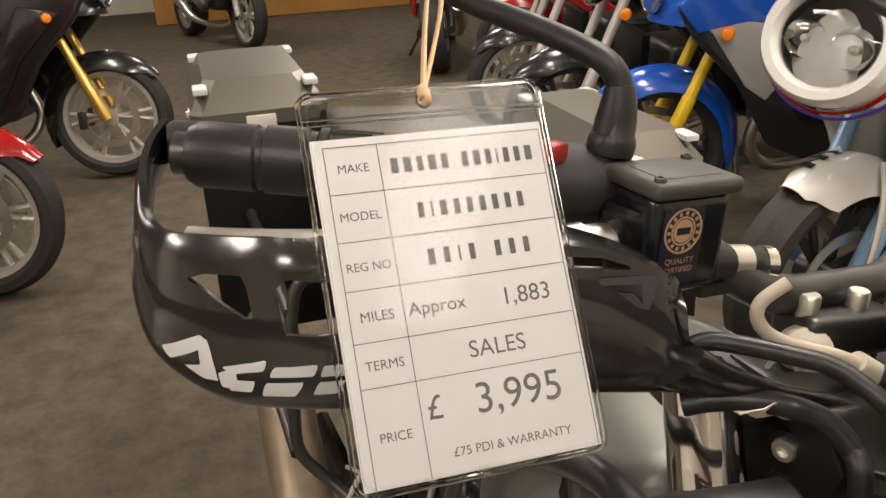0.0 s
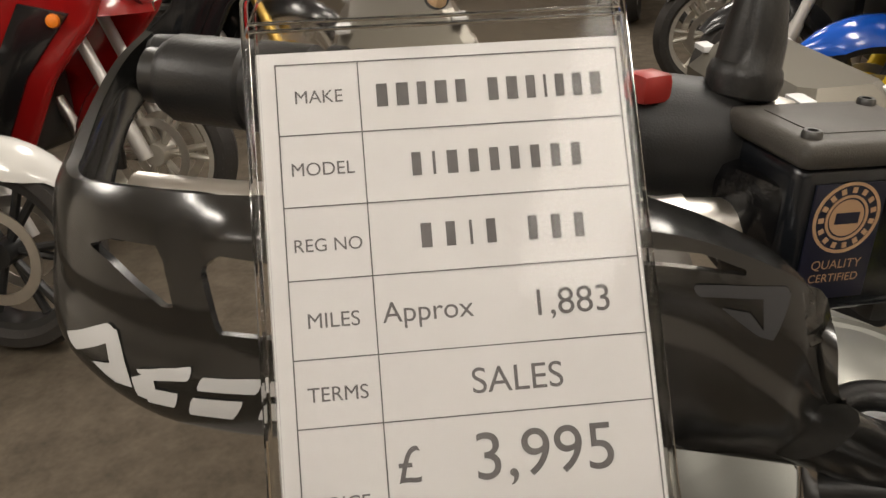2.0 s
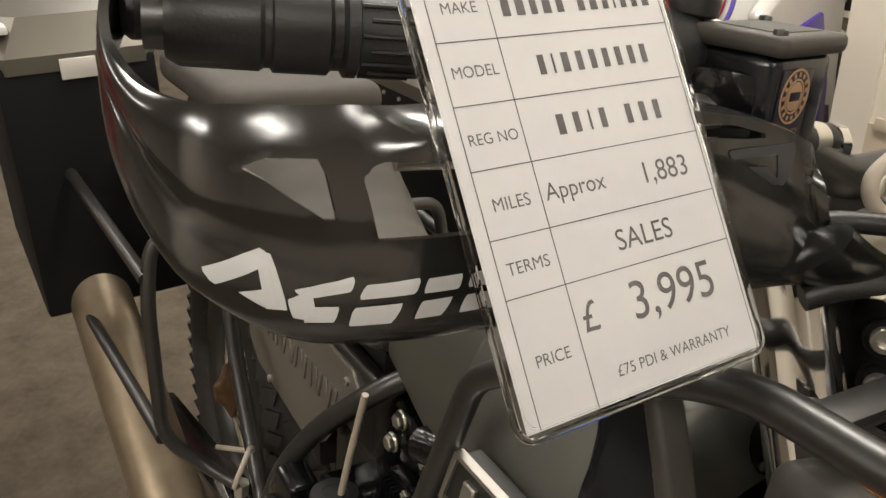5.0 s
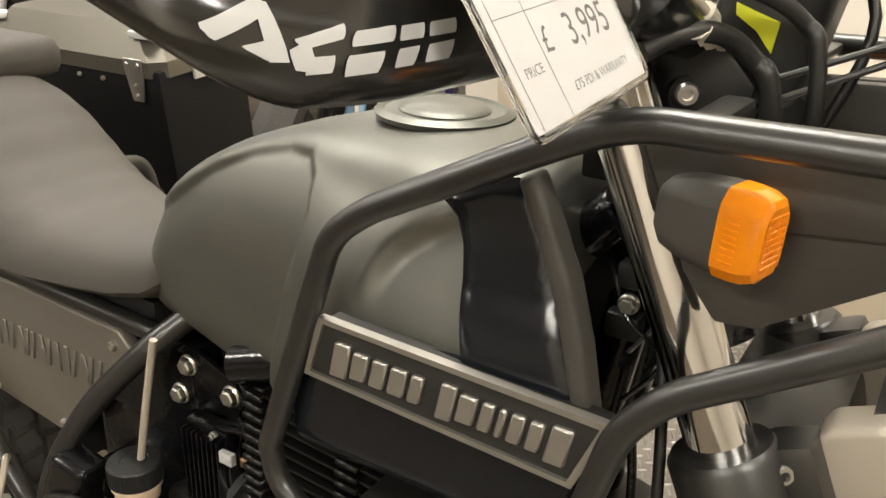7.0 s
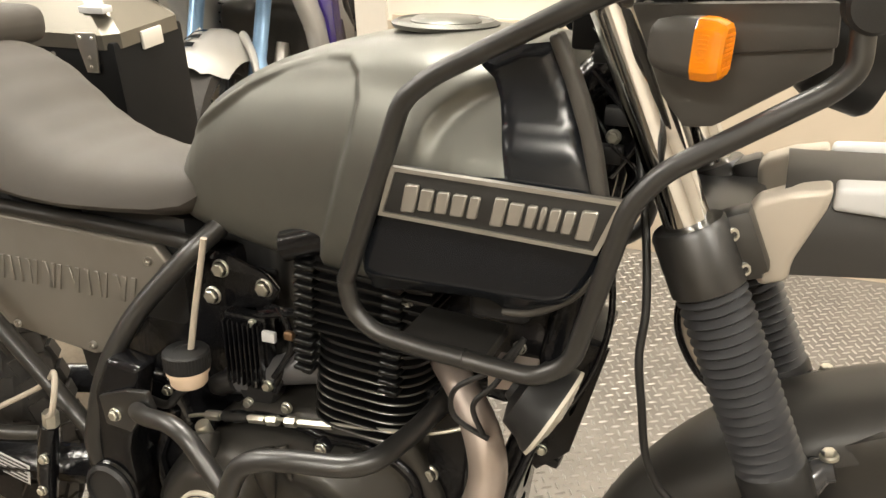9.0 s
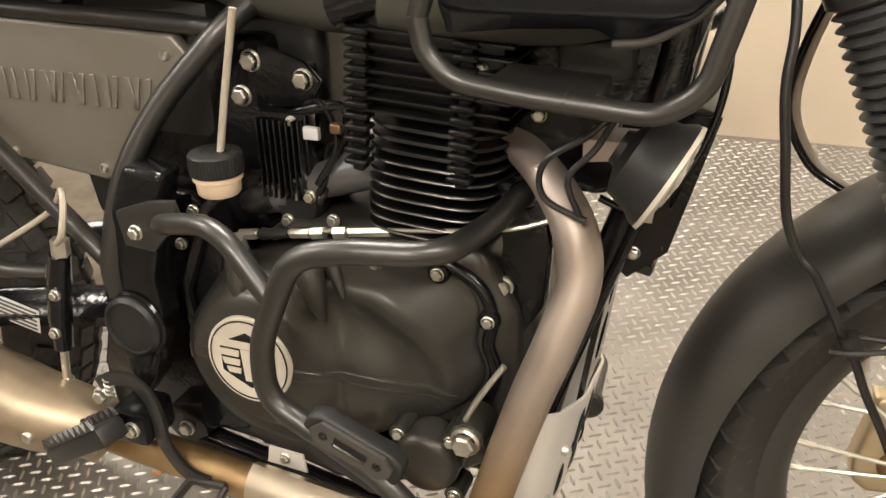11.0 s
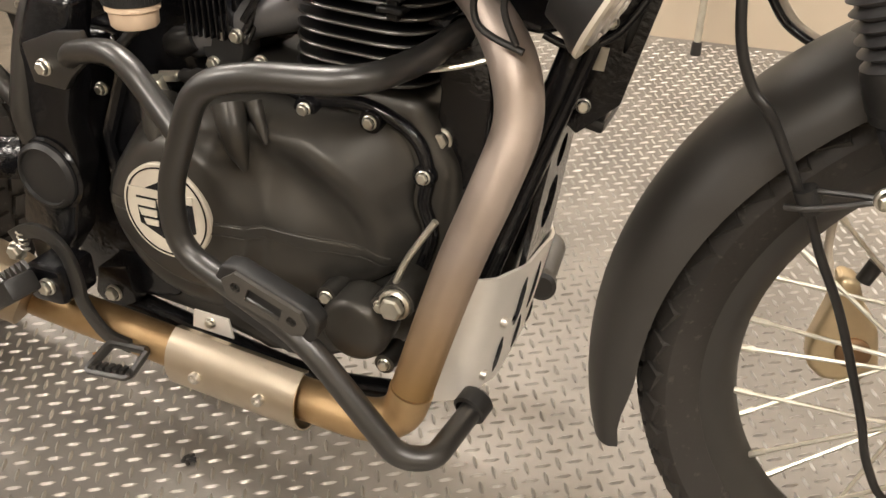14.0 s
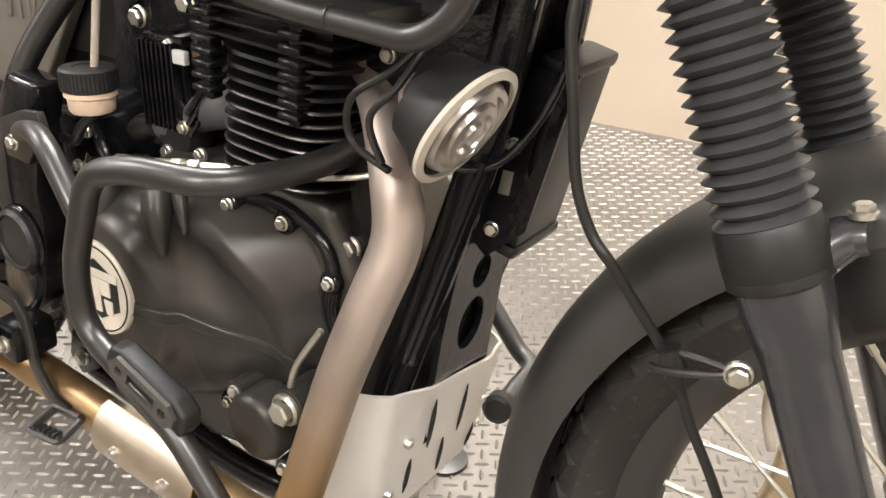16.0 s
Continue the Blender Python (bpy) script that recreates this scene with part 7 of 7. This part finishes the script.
ys = [Y0T - ROWH * k for k in range(4)] + [Y0T - ROWH * 4 - 0.0012, Y0T - ROWH * 5 + 0.0008, Y0T - ROWH * 5 - LASTH]
for y in ys[:-1]:
    rule(X0, y, X1, y)
for x in (X0, XS, X1):
    rule(x, ys[0], x, ys[-1])
PRINT = (("MAKE", -0.0349, 0.0498, 0.0132, 1), ("MODEL", -0.0350, 0.0293, 0.0173, 1), ("REG NO", -0.0350, 0.0081, 0.0185, 1), ("MILES", -0.0349, -0.0125, 0.0140, 1), ("TERMS", -0.0351, -0.0323, 0.0162, 1), ("PRICE", -0.0351, -0.0611, 0.0132, 1),
         ("Approx", -0.0092, -0.0127, 0.0250, 0), ("1,883", 0.0312, -0.0128, 0.0203, 0), ("SALES", 0.0137, -0.0321, 0.0250, 0), ("\u00a3", -0.0175, -0.0527, 0.0061, 0), ("3,995", 0.0194, -0.0533, 0.0375, 0), ("\u00a375 PDI & WARRANTY", 0.0134, -0.0719, 0.0522, 1))
for body, x, y, wide, bold in PRINT:
    words_fit("print", body, wide, (x, y, 0.0003), GREYPRINT, card)


def bars(widths, tall, cx, cy, gap, wide):
    """Plain bars in place of names, spread over a width."""
    gap = (wide - sum(abs(w) for w in widths)) / (len(widths) - 1)
    total = sum(abs(w) for w in widths) + gap * (len(widths) - 1)
    x = cx - total / 2
    for w in widths:
        if w > 0:
            part("print_bar", block((w, tall, 0.0001), (x + w / 2, cy, 0.00028), 0), GREYPRINT, card, smooth=False)
        x += abs(w) + gap


L3 = 0.0026
bars([L3 * 1.2, L3 * 1.3, L3, L3 * 1.3, L3 * 1.1, -0.0014, L3 * 1.1, L3 * 1.2, L3, 0.0008, L3, L3, L3 * 1.2], 0.0066, 0.0133, ys[0] - ROWH * 0.5, 0.0024, 0.0643)
bars([L3, 0.0008, 0.003, L3, L3, L3, L3, L3, L3], 0.0066, 0.0135, ys[1] - ROWH * 0.5, 0.0026, 0.0479)
bars([0.003, L3, 0.0008, L3, -0.0012, L3, L3, L3], 0.0068, 0.0134, ys[2] - ROWH * 0.5, 0.0029, 0.0458)
hole = part("punched_hole", ring(0.003, [(0, 0), (0.0007, 0), (0.0007, 0.0004), (0, 0.0004)], Matrix.Translation((0.0003, 0.0765, 0.0013)), 24), PLASTIC, tag)
STALK = Vector((-0.49, -0.196, 1.209))
TAGI = TAG.inverted() @ LEANED
knot = Vector((0.0003, 0.0795, 0.0025))
top = TAGI @ STALK
for dx in (-0.004, 0.004):
    part("rubber_band", sweep(curve_points([knot, knot.lerp(top, 0.35) + Vector((dx * 0.6, 0, 0)), knot.lerp(top, 0.7) + Vector((dx, 0, 0)), top + Vector((dx, 0.004, 0))], 6), 0.0021, 8, flat=0.5), TWINE, tag, "tan rubber band")
part("band_knot", lathe([(0, -0.004), (0.0024, -0.003), (0.003, 0), (0.0024, 0.003), (0, 0.004)], Matrix.Translation(knot) @ pose(0, 0, 0, 70, 0, 0), 12), TWINE, tag)
part("band_loop", sweep(curve_points([knot, knot + Vector((0.001, -0.003, 0.0015)), knot + Vector((0.0005, -0.0045, -0.001)), knot + Vector((-0.001, -0.002, -0.004))], 4), 0.002, 8), TWINE, tag)

# ---------------------------------------------------------------- panniers
ALUBOX = mat("dull_aluminium_sheet", (0.17, 0.157, 0.13), 0.36, 0.6, 0.1, 10, 0.05, 300)
BOXBLACK = mat("black_coated_sheet", (0.006, 0.006, 0.0065), 0.6, 0, 0.15, 20, ior=1.3)


def pannier(x0, y0, z0, lx, ly, hz, lid, yaw=0):
    t = thing("pannier", "aluminium-lidded black pannier box with white corner caps on its rail", "pannier", pose(x0, y0, z0, 0, 0, yaw), "panniers")
    part("box_body", block((lx, ly, hz), (0, 0, hz / 2), 0.008, None, 2), BOXBLACK, t, "black sheet metal box body")
    a, b, c = lx / 2, ly / 2, 0.05
    bm = bmesh.new()
    levels = [(a + 0.003, b + 0.003, hz - 0.012), (a + 0.003, b + 0.003, hz + 0.012), (a - c, b - c * 0.55, hz + lid)]
    rings = [[bm.verts.new(q) for q in ((u, v - 0.02, z), (u - 0.02, v, z), (-u + 0.02, v, z), (-u, v - 0.02, z), (-u, -v + 0.02, z), (-u + 0.02, -v, z), (u - 0.02, -v, z), (u, -v + 0.02, z))] for u, v, z in levels]
    for A, B in zip(rings, rings[1:]):
        for k in range(8):
            bm.faces.new((A[k], A[(k + 1) % 8], B[(k + 1) % 8], B[k]))
    bm.faces.new(rings[-1])
    bm.faces.new(rings[0][::-1])
    lidp = part("box_lid", bm, ALUBOX, t, "dull aluminium lid with sloping edges", smooth=False)
    for u in (-1, 1):
        for v in (-1, 1):
            part("corner_cap", block((0.05, 0.024, 0.011), (u * (a - c * 0.80), v * (b - c * 0.40), hz + lid * 0.80), 0.003, pose(0, 0, 0, 0, 0, 0), 2), WHITE, lidp, "white plastic lid anchor")
    for v in (-1, 1):
        hg = part("hinge_plate", slab([(-0.02, 0.02), (0.02, 0.02), (0.02, 0.0), (0.012, -0.045), (-0.012, -0.045), (-0.02, 0.0)], -0.0015, 0.0015, 0.0006, m=Matrix.Translation((a - 0.05, v * (b + 0.003), hz - 0.005))), ALU, t, "riveted hinge plate")
        for p in ((-0.012, 0.012), (0.012, 0.012), (0, -0.02), (0, -0.035)):
            bolt((a - 0.05 + p[0], v * (b + 0.005), hz - 0.005 + p[1]), (0, v, 0), 0.0032, hg, ALU, socket=True)
        for k in range(6):
            bolt((-a + 0.03 + k * (lx - 0.16) / 5, v * (b + 0.001), hz - 0.024), (0, v, 0), 0.004, t, ALU, "rivet", socket=True)
    lt = part("latch", block((0.006, 0.05, 0.03), (a + 0.004, 0, hz - 0.01), 0.002), SKID, t, "pale lid latch")
    return t


pannier(-1.405, 0.705, 0.52, 0.45, 0.175, 0.31, 0.06)
pannier(-1.66, 0.10, 0.535, 0.42, 0.225, 0.40, 0.06)

# ---------------------------------------------------------------- other motorcycles on the shop floor
def paint(name, col, rough=0.18):
    return mat(name, col, rough, 0.0, 0.06, 10, coat=0.6)


P_RED = paint("red_fairing_paint", (0.35, 0.008, 0.008))
P_BLACK = paint("black_fairing_paint", (0.012, 0.012, 0.013), 0.25)
P_BLUE = paint("blue_fairing_paint", (0.01, 0.09, 0.5))
P_WHITE = paint("white_fairing_paint", (0.72, 0.71, 0.68))
P_SILVER = mat("silver_fairing_paint", (0.5, 0.48, 0.45), 0.3, 0.3, 0.06, 10)
P_PURPLE = paint("purple_fairing_paint", (0.09, 0.05, 0.45))
GOLD = mat("gold_anodised_fork", (0.75, 0.5, 0.12), 0.3, 0.7, 0.08, 40)
YFORK = mat("yellow_fork_sleeve", (0.8, 0.55, 0.02), 0.3, 0.1, 0.08, 40)
BLUEFORK = mat("pale_blue_fork_leg", (0.3, 0.48, 0.72), 0.3, 0.3, 0.08, 40)
RIMWHITE = mat("pale_alloy_rim", (0.6, 0.57, 0.5), 0.35, 0.5, 0.08, 40)
RIMDARK = mat("dark_alloy_rim", (0.05, 0.05, 0.05), 0.35, 0.5, 0.1, 40)


def road_wheel(t, cx, R, width, rim_mat, discs=True):
    m = Matrix.Translation((cx, 0, R)) @ pose(0, 0, 0, 90, 0, 0)
    w, rr = width / 2, R * 0.76
    part("tyre", ring(rr, [(0, -w * 0.7), (0.02, -w), ((R - rr) * 0.7, -w * 0.92), (R - rr, 0), ((R - rr) * 0.7, w * 0.92), (0.02, w), (0, w * 0.7)], m, 56), TYRE, t)
    bm = bmesh.new()
    ring(rr, [(0.004, -w * 0.72), (0.004, w * 0.72), (-0.02, w * 0.66), (-0.026, 0), (-0.02, -w * 0.66)], m, 56, bm)
    lathe([(0, -w * 0.8), (0.04, -w * 0.8), (0.04, w * 0.8), (0, w * 0.8)], m, 20, bm)
    for k in range(6):
        for d in (-0.13, 0.13):
            a = 2 * math.pi * k / 6
            sweep([m @ Vector((0.035 * math.cos(a), 0.035 * math.sin(a), 0)), m @ Vector(((rr - 0.015) * math.cos(a + d), (rr - 0.015) * math.sin(a + d), 0))], 0.013, 8, bm)
    part("rim", bm, rim_mat, t)
    for s in ((-1, 1) if discs else ()):
        dm = m @ Matrix.Translation((0, 0, s * (w * 0.8 + 0.012)))
        part("brake_disc", ring(R * 0.42, [(-0.014, -0.002), (0.018, -0.002), (0.018, 0.002), (-0.014, 0.002)], dm, 40), ALU, t)
        part("brake_caliper", block((0.04, 0.09, 0.03), (-R * 0.43, 0.0, s * (w * 0.8 + 0.018)), 0.008, m), SATIN, t)


def shell(rows, thick=0.004):
    return grid_sheet(rows, thick=thick)


def other_bike(label, m, main, second, fork_mat, rim_mat, fender_mat, fairing=True, R=0.3, reach=0.0, upper=None, flash=None, twin=False):
    """A parked road motorcycle: forward is +x, the front contact patch is the origin."""
    t = thing("motorcycle", label, "motorcycle", m @ pose(0, 0, 0, -5, 0, 0), "parked motorcycles")
    road_wheel(t, 0, R, 0.12, rim_mat)
    road_wheel(t, -1.40, R, 0.17, rim_mat)
    for s in (-1, 1):
        part("fork_leg", sweep([(0, s * 0.10, R), (-0.09, s * 0.10, R + 0.22), (-0.095, s * 0.10, R + 0.235), (-0.25, s * 0.10, R + 0.62)], [0.028, 0.028, 0.022, 0.022], 16), fork_mat, t, "coloured fork leg")
    rows = []
    start, sweep_by = (120, 62) if twin else (205, 168)
    for k in range(19):
        a = radians(start - sweep_by * k / 18)
        e = smooth01(min(k, 18 - k) / 3)
        rows.append([((R + 0.03 - abs(v) ** 3 * 0.06 * (0.4 + e)) * math.cos(a), v * (0.04 + 0.045 * e), R + (R + 0.03 - abs(v) ** 3 * 0.06 * (0.4 + e)) * math.sin(a)) for v in (-1, -0.9, -0.6, -0.2, 0.2, 0.6, 0.9, 1)])
    mg = part("front_mudguard", shell(rows), fender_mat, t, "painted front mudguard")
    if twin:
        # stays down to the fork feet, and slots across the crown
        for s in (-1, 1):
            part("mudguard_stay", sweep(curve_points([(-0.10, s * 0.06, R + 0.29), (-0.06, s * 0.10, R + 0.24), (-0.02, s * 0.125, R + 0.12), (0.0, s * 0.125, R + 0.02)], 5), [0.042 - 0.026 * smooth01(q / 12) for q in range(16)], 12, flat=0.35), fender_mat, mg)
            part("stay_foot", block((0.045, 0.03, 0.09), (0.0, s * 0.125, R), 0.01), ALU, mg, "bare alloy fork foot")
        for a0 in (71, 79, 87):
            a = radians(a0)
            r = R + 0.0345
            part("mudguard_slot", grid_sheet([[((r - abs(v / 0.085) ** 3 * 0.06) * math.cos(a + d), v, R + (r - abs(v / 0.085) ** 3 * 0.06) * math.sin(a + d)) for v in (-0.004, -0.02, -0.036, -0.05, -0.062)] for d in (0.0, 0.03, 0.06)], thick=0.001), PANELBLACK, mg)
    # engine and frame mass
    eng = part("engine", block((0.42, 0.32, 0.30), (-0.62, 0, 0.47), 0.05, None, 3), ENGINE, t, "dark engine block")
    for k in range(5):
        part("engine_fin", block((0.2, 0.35, 0.006), (-0.56, 0, 0.48 + k * 0.03), 0.002), FIN, eng)
    part("clutch_cover", lathe([(0.10, 0), (0.095, 0.02), (0.06, 0.03), (0, 0.032)], frame_to((0, -1, 0), (-0.72, -0.16, 0.42)), 28), SATIN, eng)
    part("exhaust", sweep(curve_points([(-0.42, 0.06, 0.5), (-0.36, 0.05, 0.32), (-0.5, -0.02, 0.18), (-0.9, -0.14, 0.2), (-1.15, -0.19, 0.34), (-1.55, -0.2, 0.5)], 6), [0.024] * 18 + [0.03 + 0.004 * k for k in range(6)] + [0.05] * 7, 16), ALU, t, "bare metal exhaust")
    part("swingarm", sweep([(-0.85, -0.10, 0.40), (-1.40, -0.12, R)], 0.03, 10), SATIN, t)
    part("swingarm", sweep([(-0.85, 0.10, 0.40), (-1.40, 0.12, R)], 0.03, 10), SATIN, t)
    part("frame", sweep(bend_points([(-0.28, 0, 0.90), (-0.6, 0.16, 0.72), (-0.9, 0.14, 0.45)], 0.08), 0.03, 10), SATIN, t)
    part("frame", sweep(bend_points([(-0.28, 0, 0.90), (-0.6, -0.16, 0.72), (-0.9, -0.14, 0.45)], 0.08), 0.03, 10), SATIN, t)
    # tank
    rows = []
    for k in range(17):
        u = k / 16
        x = -0.30 - 0.5 * u
        w = 0.17 * math.sin(math.pi * (0.16 + 0.74 * u)) ** 0.7
        top = 0.90 + 0.13 * math.sin(math.pi * (0.2 + 0.62 * u)) - 0.06 * u
        bot = 0.76
        rows.append([(x, w * math.copysign(abs(math.cos(a)) ** 0.7, math.cos(a)), (top + bot) / 2 + (top - bot) / 2 * math.copysign(abs(math.sin(a)) ** 0.7, math.sin(a))) for a in (2 * math.pi * j / 28 for j in range(29))])
    part("fuel_tank", grid_sheet(rows), upper or main, t, "painted fuel tank")
    part("seat", block((0.42, 0.24, 0.08), (-0.98, 0, 0.83), 0.035, pose(0, 0, 0, 0, -2, 0), 4), VINYL, t, "black seat")
    tail = slab([(-1.05, 0.80), (-1.15, 0.90), (-1.62, 1.02), (-1.66, 0.98), (-1.35, 0.84), (-1.1, 0.74)], -0.11, 0.11, 0.04, seg=4)
    part("tail_unit", tail, second, t, "painted tail unit")
    part("rear_light", block((0.02, 0.12, 0.05), (-1.655, 0, 0.985), 0.008), RED, t)
    part("handlebar", sweep(bend_points([(-0.42, -0.36, 1.0), (-0.34, -0.2, 1.02), (-0.32, 0, 1.0), (-0.34, 0.2, 1.02), (-0.42, 0.36, 1.0)], 0.05), 0.014, 12), SATIN, t, "black handlebar")
    for s in (-1, 1):
        part("mirror", lathe([(0, 0.02), (0.04, 0.014), (0.055, -0.01), (0, -0.012)], frame_to((1, 0, 0), (-0.30, s * 0.42, 1.2)) @ Matrix.Diagonal((0.7, 1.2, 1, 1)), 20), PLASTIC, t, "black mirror")
        part("mirror_stalk", sweep([(-0.30, s * 0.26, 1.03), (-0.30, s * 0.40, 1.19)], 0.007, 8), PLASTIC, t)
        part("turn_signal", lathe([(0, -0.06), (0.012, -0.05), (0.024, -0.01), (0.02, 0.02), (0, 0.028)], frame_to((0.5, s, 0), (-0.15, s * 0.26, 0.80)), 14), AMBERBACK, t, "orange turn signal")
    if fairing:
        for s in (-1, 1):
            side = [(0.02, 0.88), (-0.04, 0.78), (-0.22, 0.60), (-0.36, 0.36), (-0.50, 0.30), (-0.70, 0.36), (-0.66, 0.52), (-0.52, 0.62), (-0.46, 0.78), (-0.40, 0.96), (-0.20, 1.05)]
            pn = part("side_fairing", slab(side, s * 0.19, s * 0.235, 0.03, seg=4), main, t, "painted side fairing")
            part("fairing_flash", slab(flash or [(-0.10, 0.82), (-0.30, 0.62), (-0.44, 0.38), (-0.52, 0.40), (-0.42, 0.66), (-0.28, 0.86)], s * 0.23, s * 0.245, 0.006), P_SILVER if flash else second, pn)
            if upper:
                part("fairing_cowl", slab([(0.03, 0.90), (-0.05, 0.80), (-0.22, 0.83), (-0.46, 0.80), (-0.40, 0.98), (-0.2, 1.06)], s * 0.225, s * 0.246, 0.008, seg=3), upper, pn, "painted upper cowl")
            part("fairing_vent", slab([(-0.36, 0.60), (-0.48, 0.44), (-0.56, 0.44), (-0.48, 0.58)], s * 0.235, s * 0.242, 0.003), PANELBLACK, pn)
        rows = []
        for k in range(13):
            v = k / 12
            z = 0.80 + 0.30 * v
            rows.append([(0.06 + reach - 0.20 * v ** 1.5 - 0.22 * u * u, u * (0.21 - 0.05 * v), z) for u in (j / 8 - 1 for j in range(17))])
        nose = part("nose_fairing", shell(rows, 0.006), upper or main, t, "painted nose fairing")
        if twin:
            face = frame_to((1, 0, 0.28), (0.02 + reach, 0, 0.93)) @ Matrix.Diagonal((0.80, 1.0, 1, 1))
            part("headlamp_surround", ring(0.155, [(-0.028, 0.0), (-0.012, 0.020), (0.012, 0.022), (0.03, 0.004), (0.034, -0.04), (0.0, -0.09), (-0.03, -0.06)], face, 56), main, nose, "white headlamp surround")
            part("headlamp_bowl", lathe([(0.135, 0.0), (0.11, -0.035), (0, -0.05)], face, 40), RIMDARK, nose)
            for y in (-0.062, 0.062):
                lm = face @ Matrix.Translation((0.01, y, -0.012))
                part("headlamp_reflector", lathe([(0.055, 0.0), (0.045, -0.018), (0.02, -0.032), (0, -0.034)], lm, 28), CHROME, nose, "bright lamp reflector")
                part("bulb", lathe([(0.012, -0.03), (0.012, -0.006), (0.006, 0.0), (0, 0.0)], lm, 16), CREAM, nose)
            part("headlamp", lathe([(0.132, 0.004), (0.10, 0.016), (0.05, 0.024), (0, 0.026)], face, 40), LENS, nose, "clear headlamp lens")
            for k in range(3):
                part("nose_stripe", ring(0.172 + 0.014 * k, [(-0.004, 0.004 - 0.018 * k), (0.004, 0.002 - 0.018 * k), (0.004, -0.004 - 0.018 * k), (-0.004, -0.004 - 0.018 * k)], face @ Matrix.Translation((0.012, 0, -0.008)), 56), P_PURPLE if k != 1 else P_RED, nose)
        else:
            part("headlamp", lathe([(0, 0.035), (0.05, 0.03), (0.085, 0.012), (0.092, -0.01), (0, -0.03)], frame_to((1, 0, 0.2), (0.045 + reach, 0, 0.90)) @ Matrix.Diagonal((0.85, 1.35, 1, 1)), 32), LENS, nose, "clear headlamp lens")
            part("headlamp_reflector", lathe([(0.08, -0.004), (0.05, -0.03), (0, -0.04)], frame_to((1, 0, 0.2), (0.045 + reach, 0, 0.90)) @ Matrix.Diagonal((0.85, 1.35, 1, 1)), 28), CHROME, nose)
        rows = []
        for k in range(9):
            v = k / 8
            rows.append([(-0.12 - 0.24 * v - 0.16 * u * u, u * (0.17 - 0.05 * v), 1.09 + 0.17 * v) for u in (j / 6 - 1 for j in range(13))])
        part("windscreen", shell(rows, 0.004), LENS, t, "clear windscreen")
    else:
        part("headlamp", lathe([(0, 0.05), (0.06, 0.045), (0.085, 0.03), (0.09, 0.0), (0.06, -0.09), (0, -0.1)], frame_to((1, 0, -0.1), (-0.10, 0, 0.88)), 32), CHROME, t, "round chrome headlamp")
        part("radiator", block((0.04, 0.30, 0.26), (-0.30, 0, 0.55), 0.006), FIN, t)
    part("side_stand", sweep([(-0.78, 0.12, 0.30), (-0.72, 0.30, 0.045)], 0.012, 10), SATIN, t)
    return t


def facing(x, y, deg):
    return pose(x, y, 0, 0, 0, deg)


other_bike("black touring motorcycle with gold forks and pale wheels", facing(-4.53, -0.42, 80), P_BLACK, P_BLACK, GOLD, RIMWHITE, P_BLACK)
other_bike("red sports motorcycle with pale alloy wheels and red mudguard", facing(-3.15, -0.80, 75), P_RED, P_BLACK, P_SILVER, RIMWHITE, P_RED)
other_bike("motorcycle with a white front mudguard on the carpet", facing(-2.35, -1.05, 75), P_RED, P_WHITE, P_SILVER, RIMDARK, P_WHITE, fairing=False)
other_bike("white and purple sports motorcycle with pale blue forks", facing(-1.72, 1.49, -78), P_WHITE, P_PURPLE, BLUEFORK, RIMDARK, P_WHITE, reach=0.12, twin=True)
other_bike("blue and silver motorcycle with yellow fork sleeves", facing(-2.95, 1.72, -104), P_BLACK, P_BLACK, YFORK, RIMDARK, P_BLUE, upper=P_BLUE, flash=[(0.0, 0.87), (-0.10, 0.80), (-0.24, 0.60), (-0.32, 0.545), (-0.37, 0.61), (-0.42, 0.76), (-0.54, 0.86), (-0.40, 0.84), (-0.20, 0.87)])
other_bike("dark bare motorcycle with bright fork legs", facing(-3.55, 1.6, -95), P_BLACK, P_BLACK, P_SILVER, RIMDARK, P_BLACK, fairing=False)
other_bike("dark bare motorcycle with bright fork legs", facing(-4.35, 1.7, -95), P_BLACK, P_SILVER, P_SILVER, RIMWHITE, P_BLACK, fairing=False)
other_bike("silver-wheeled motorcycle at the back of the shop", facing(-8.2, 0.55, 20), P_BLACK, P_SILVER, P_SILVER, RIMWHITE, P_BLACK)
other_bike("red fully faired motorcycle at the back of the shop", facing(-7.6, 2.3, 160), P_RED, P_RED, P_SILVER, RIMWHITE, P_RED)
other_bike("red fully faired motorcycle at the back of the shop", facing(-5.6, 2.2, -110), P_RED, P_RED, P_SILVER, RIMWHITE, P_RED)

# ---------------------------------------------------------------- post by the wall
post = thing("metal_post", "thin grey metal post with a rubber foot by the cream wall", "post", pose(-0.41, 1.67, 0.004))
part("pole", sweep([(0, 0, 0.03), (0.002, 0.012, 0.24)], 0.009, 14), ZINC, post)
part("foot", lathe([(0, 0), (0.013, 0), (0.0125, 0.028), (0.0095, 0.034), (0, 0.034)], None, 18), RUBBER, post)
part("bracket", block((0.03, 0.07, 0.012), (0.002, 0.048, 0.235), 0.003), ZINC, post)
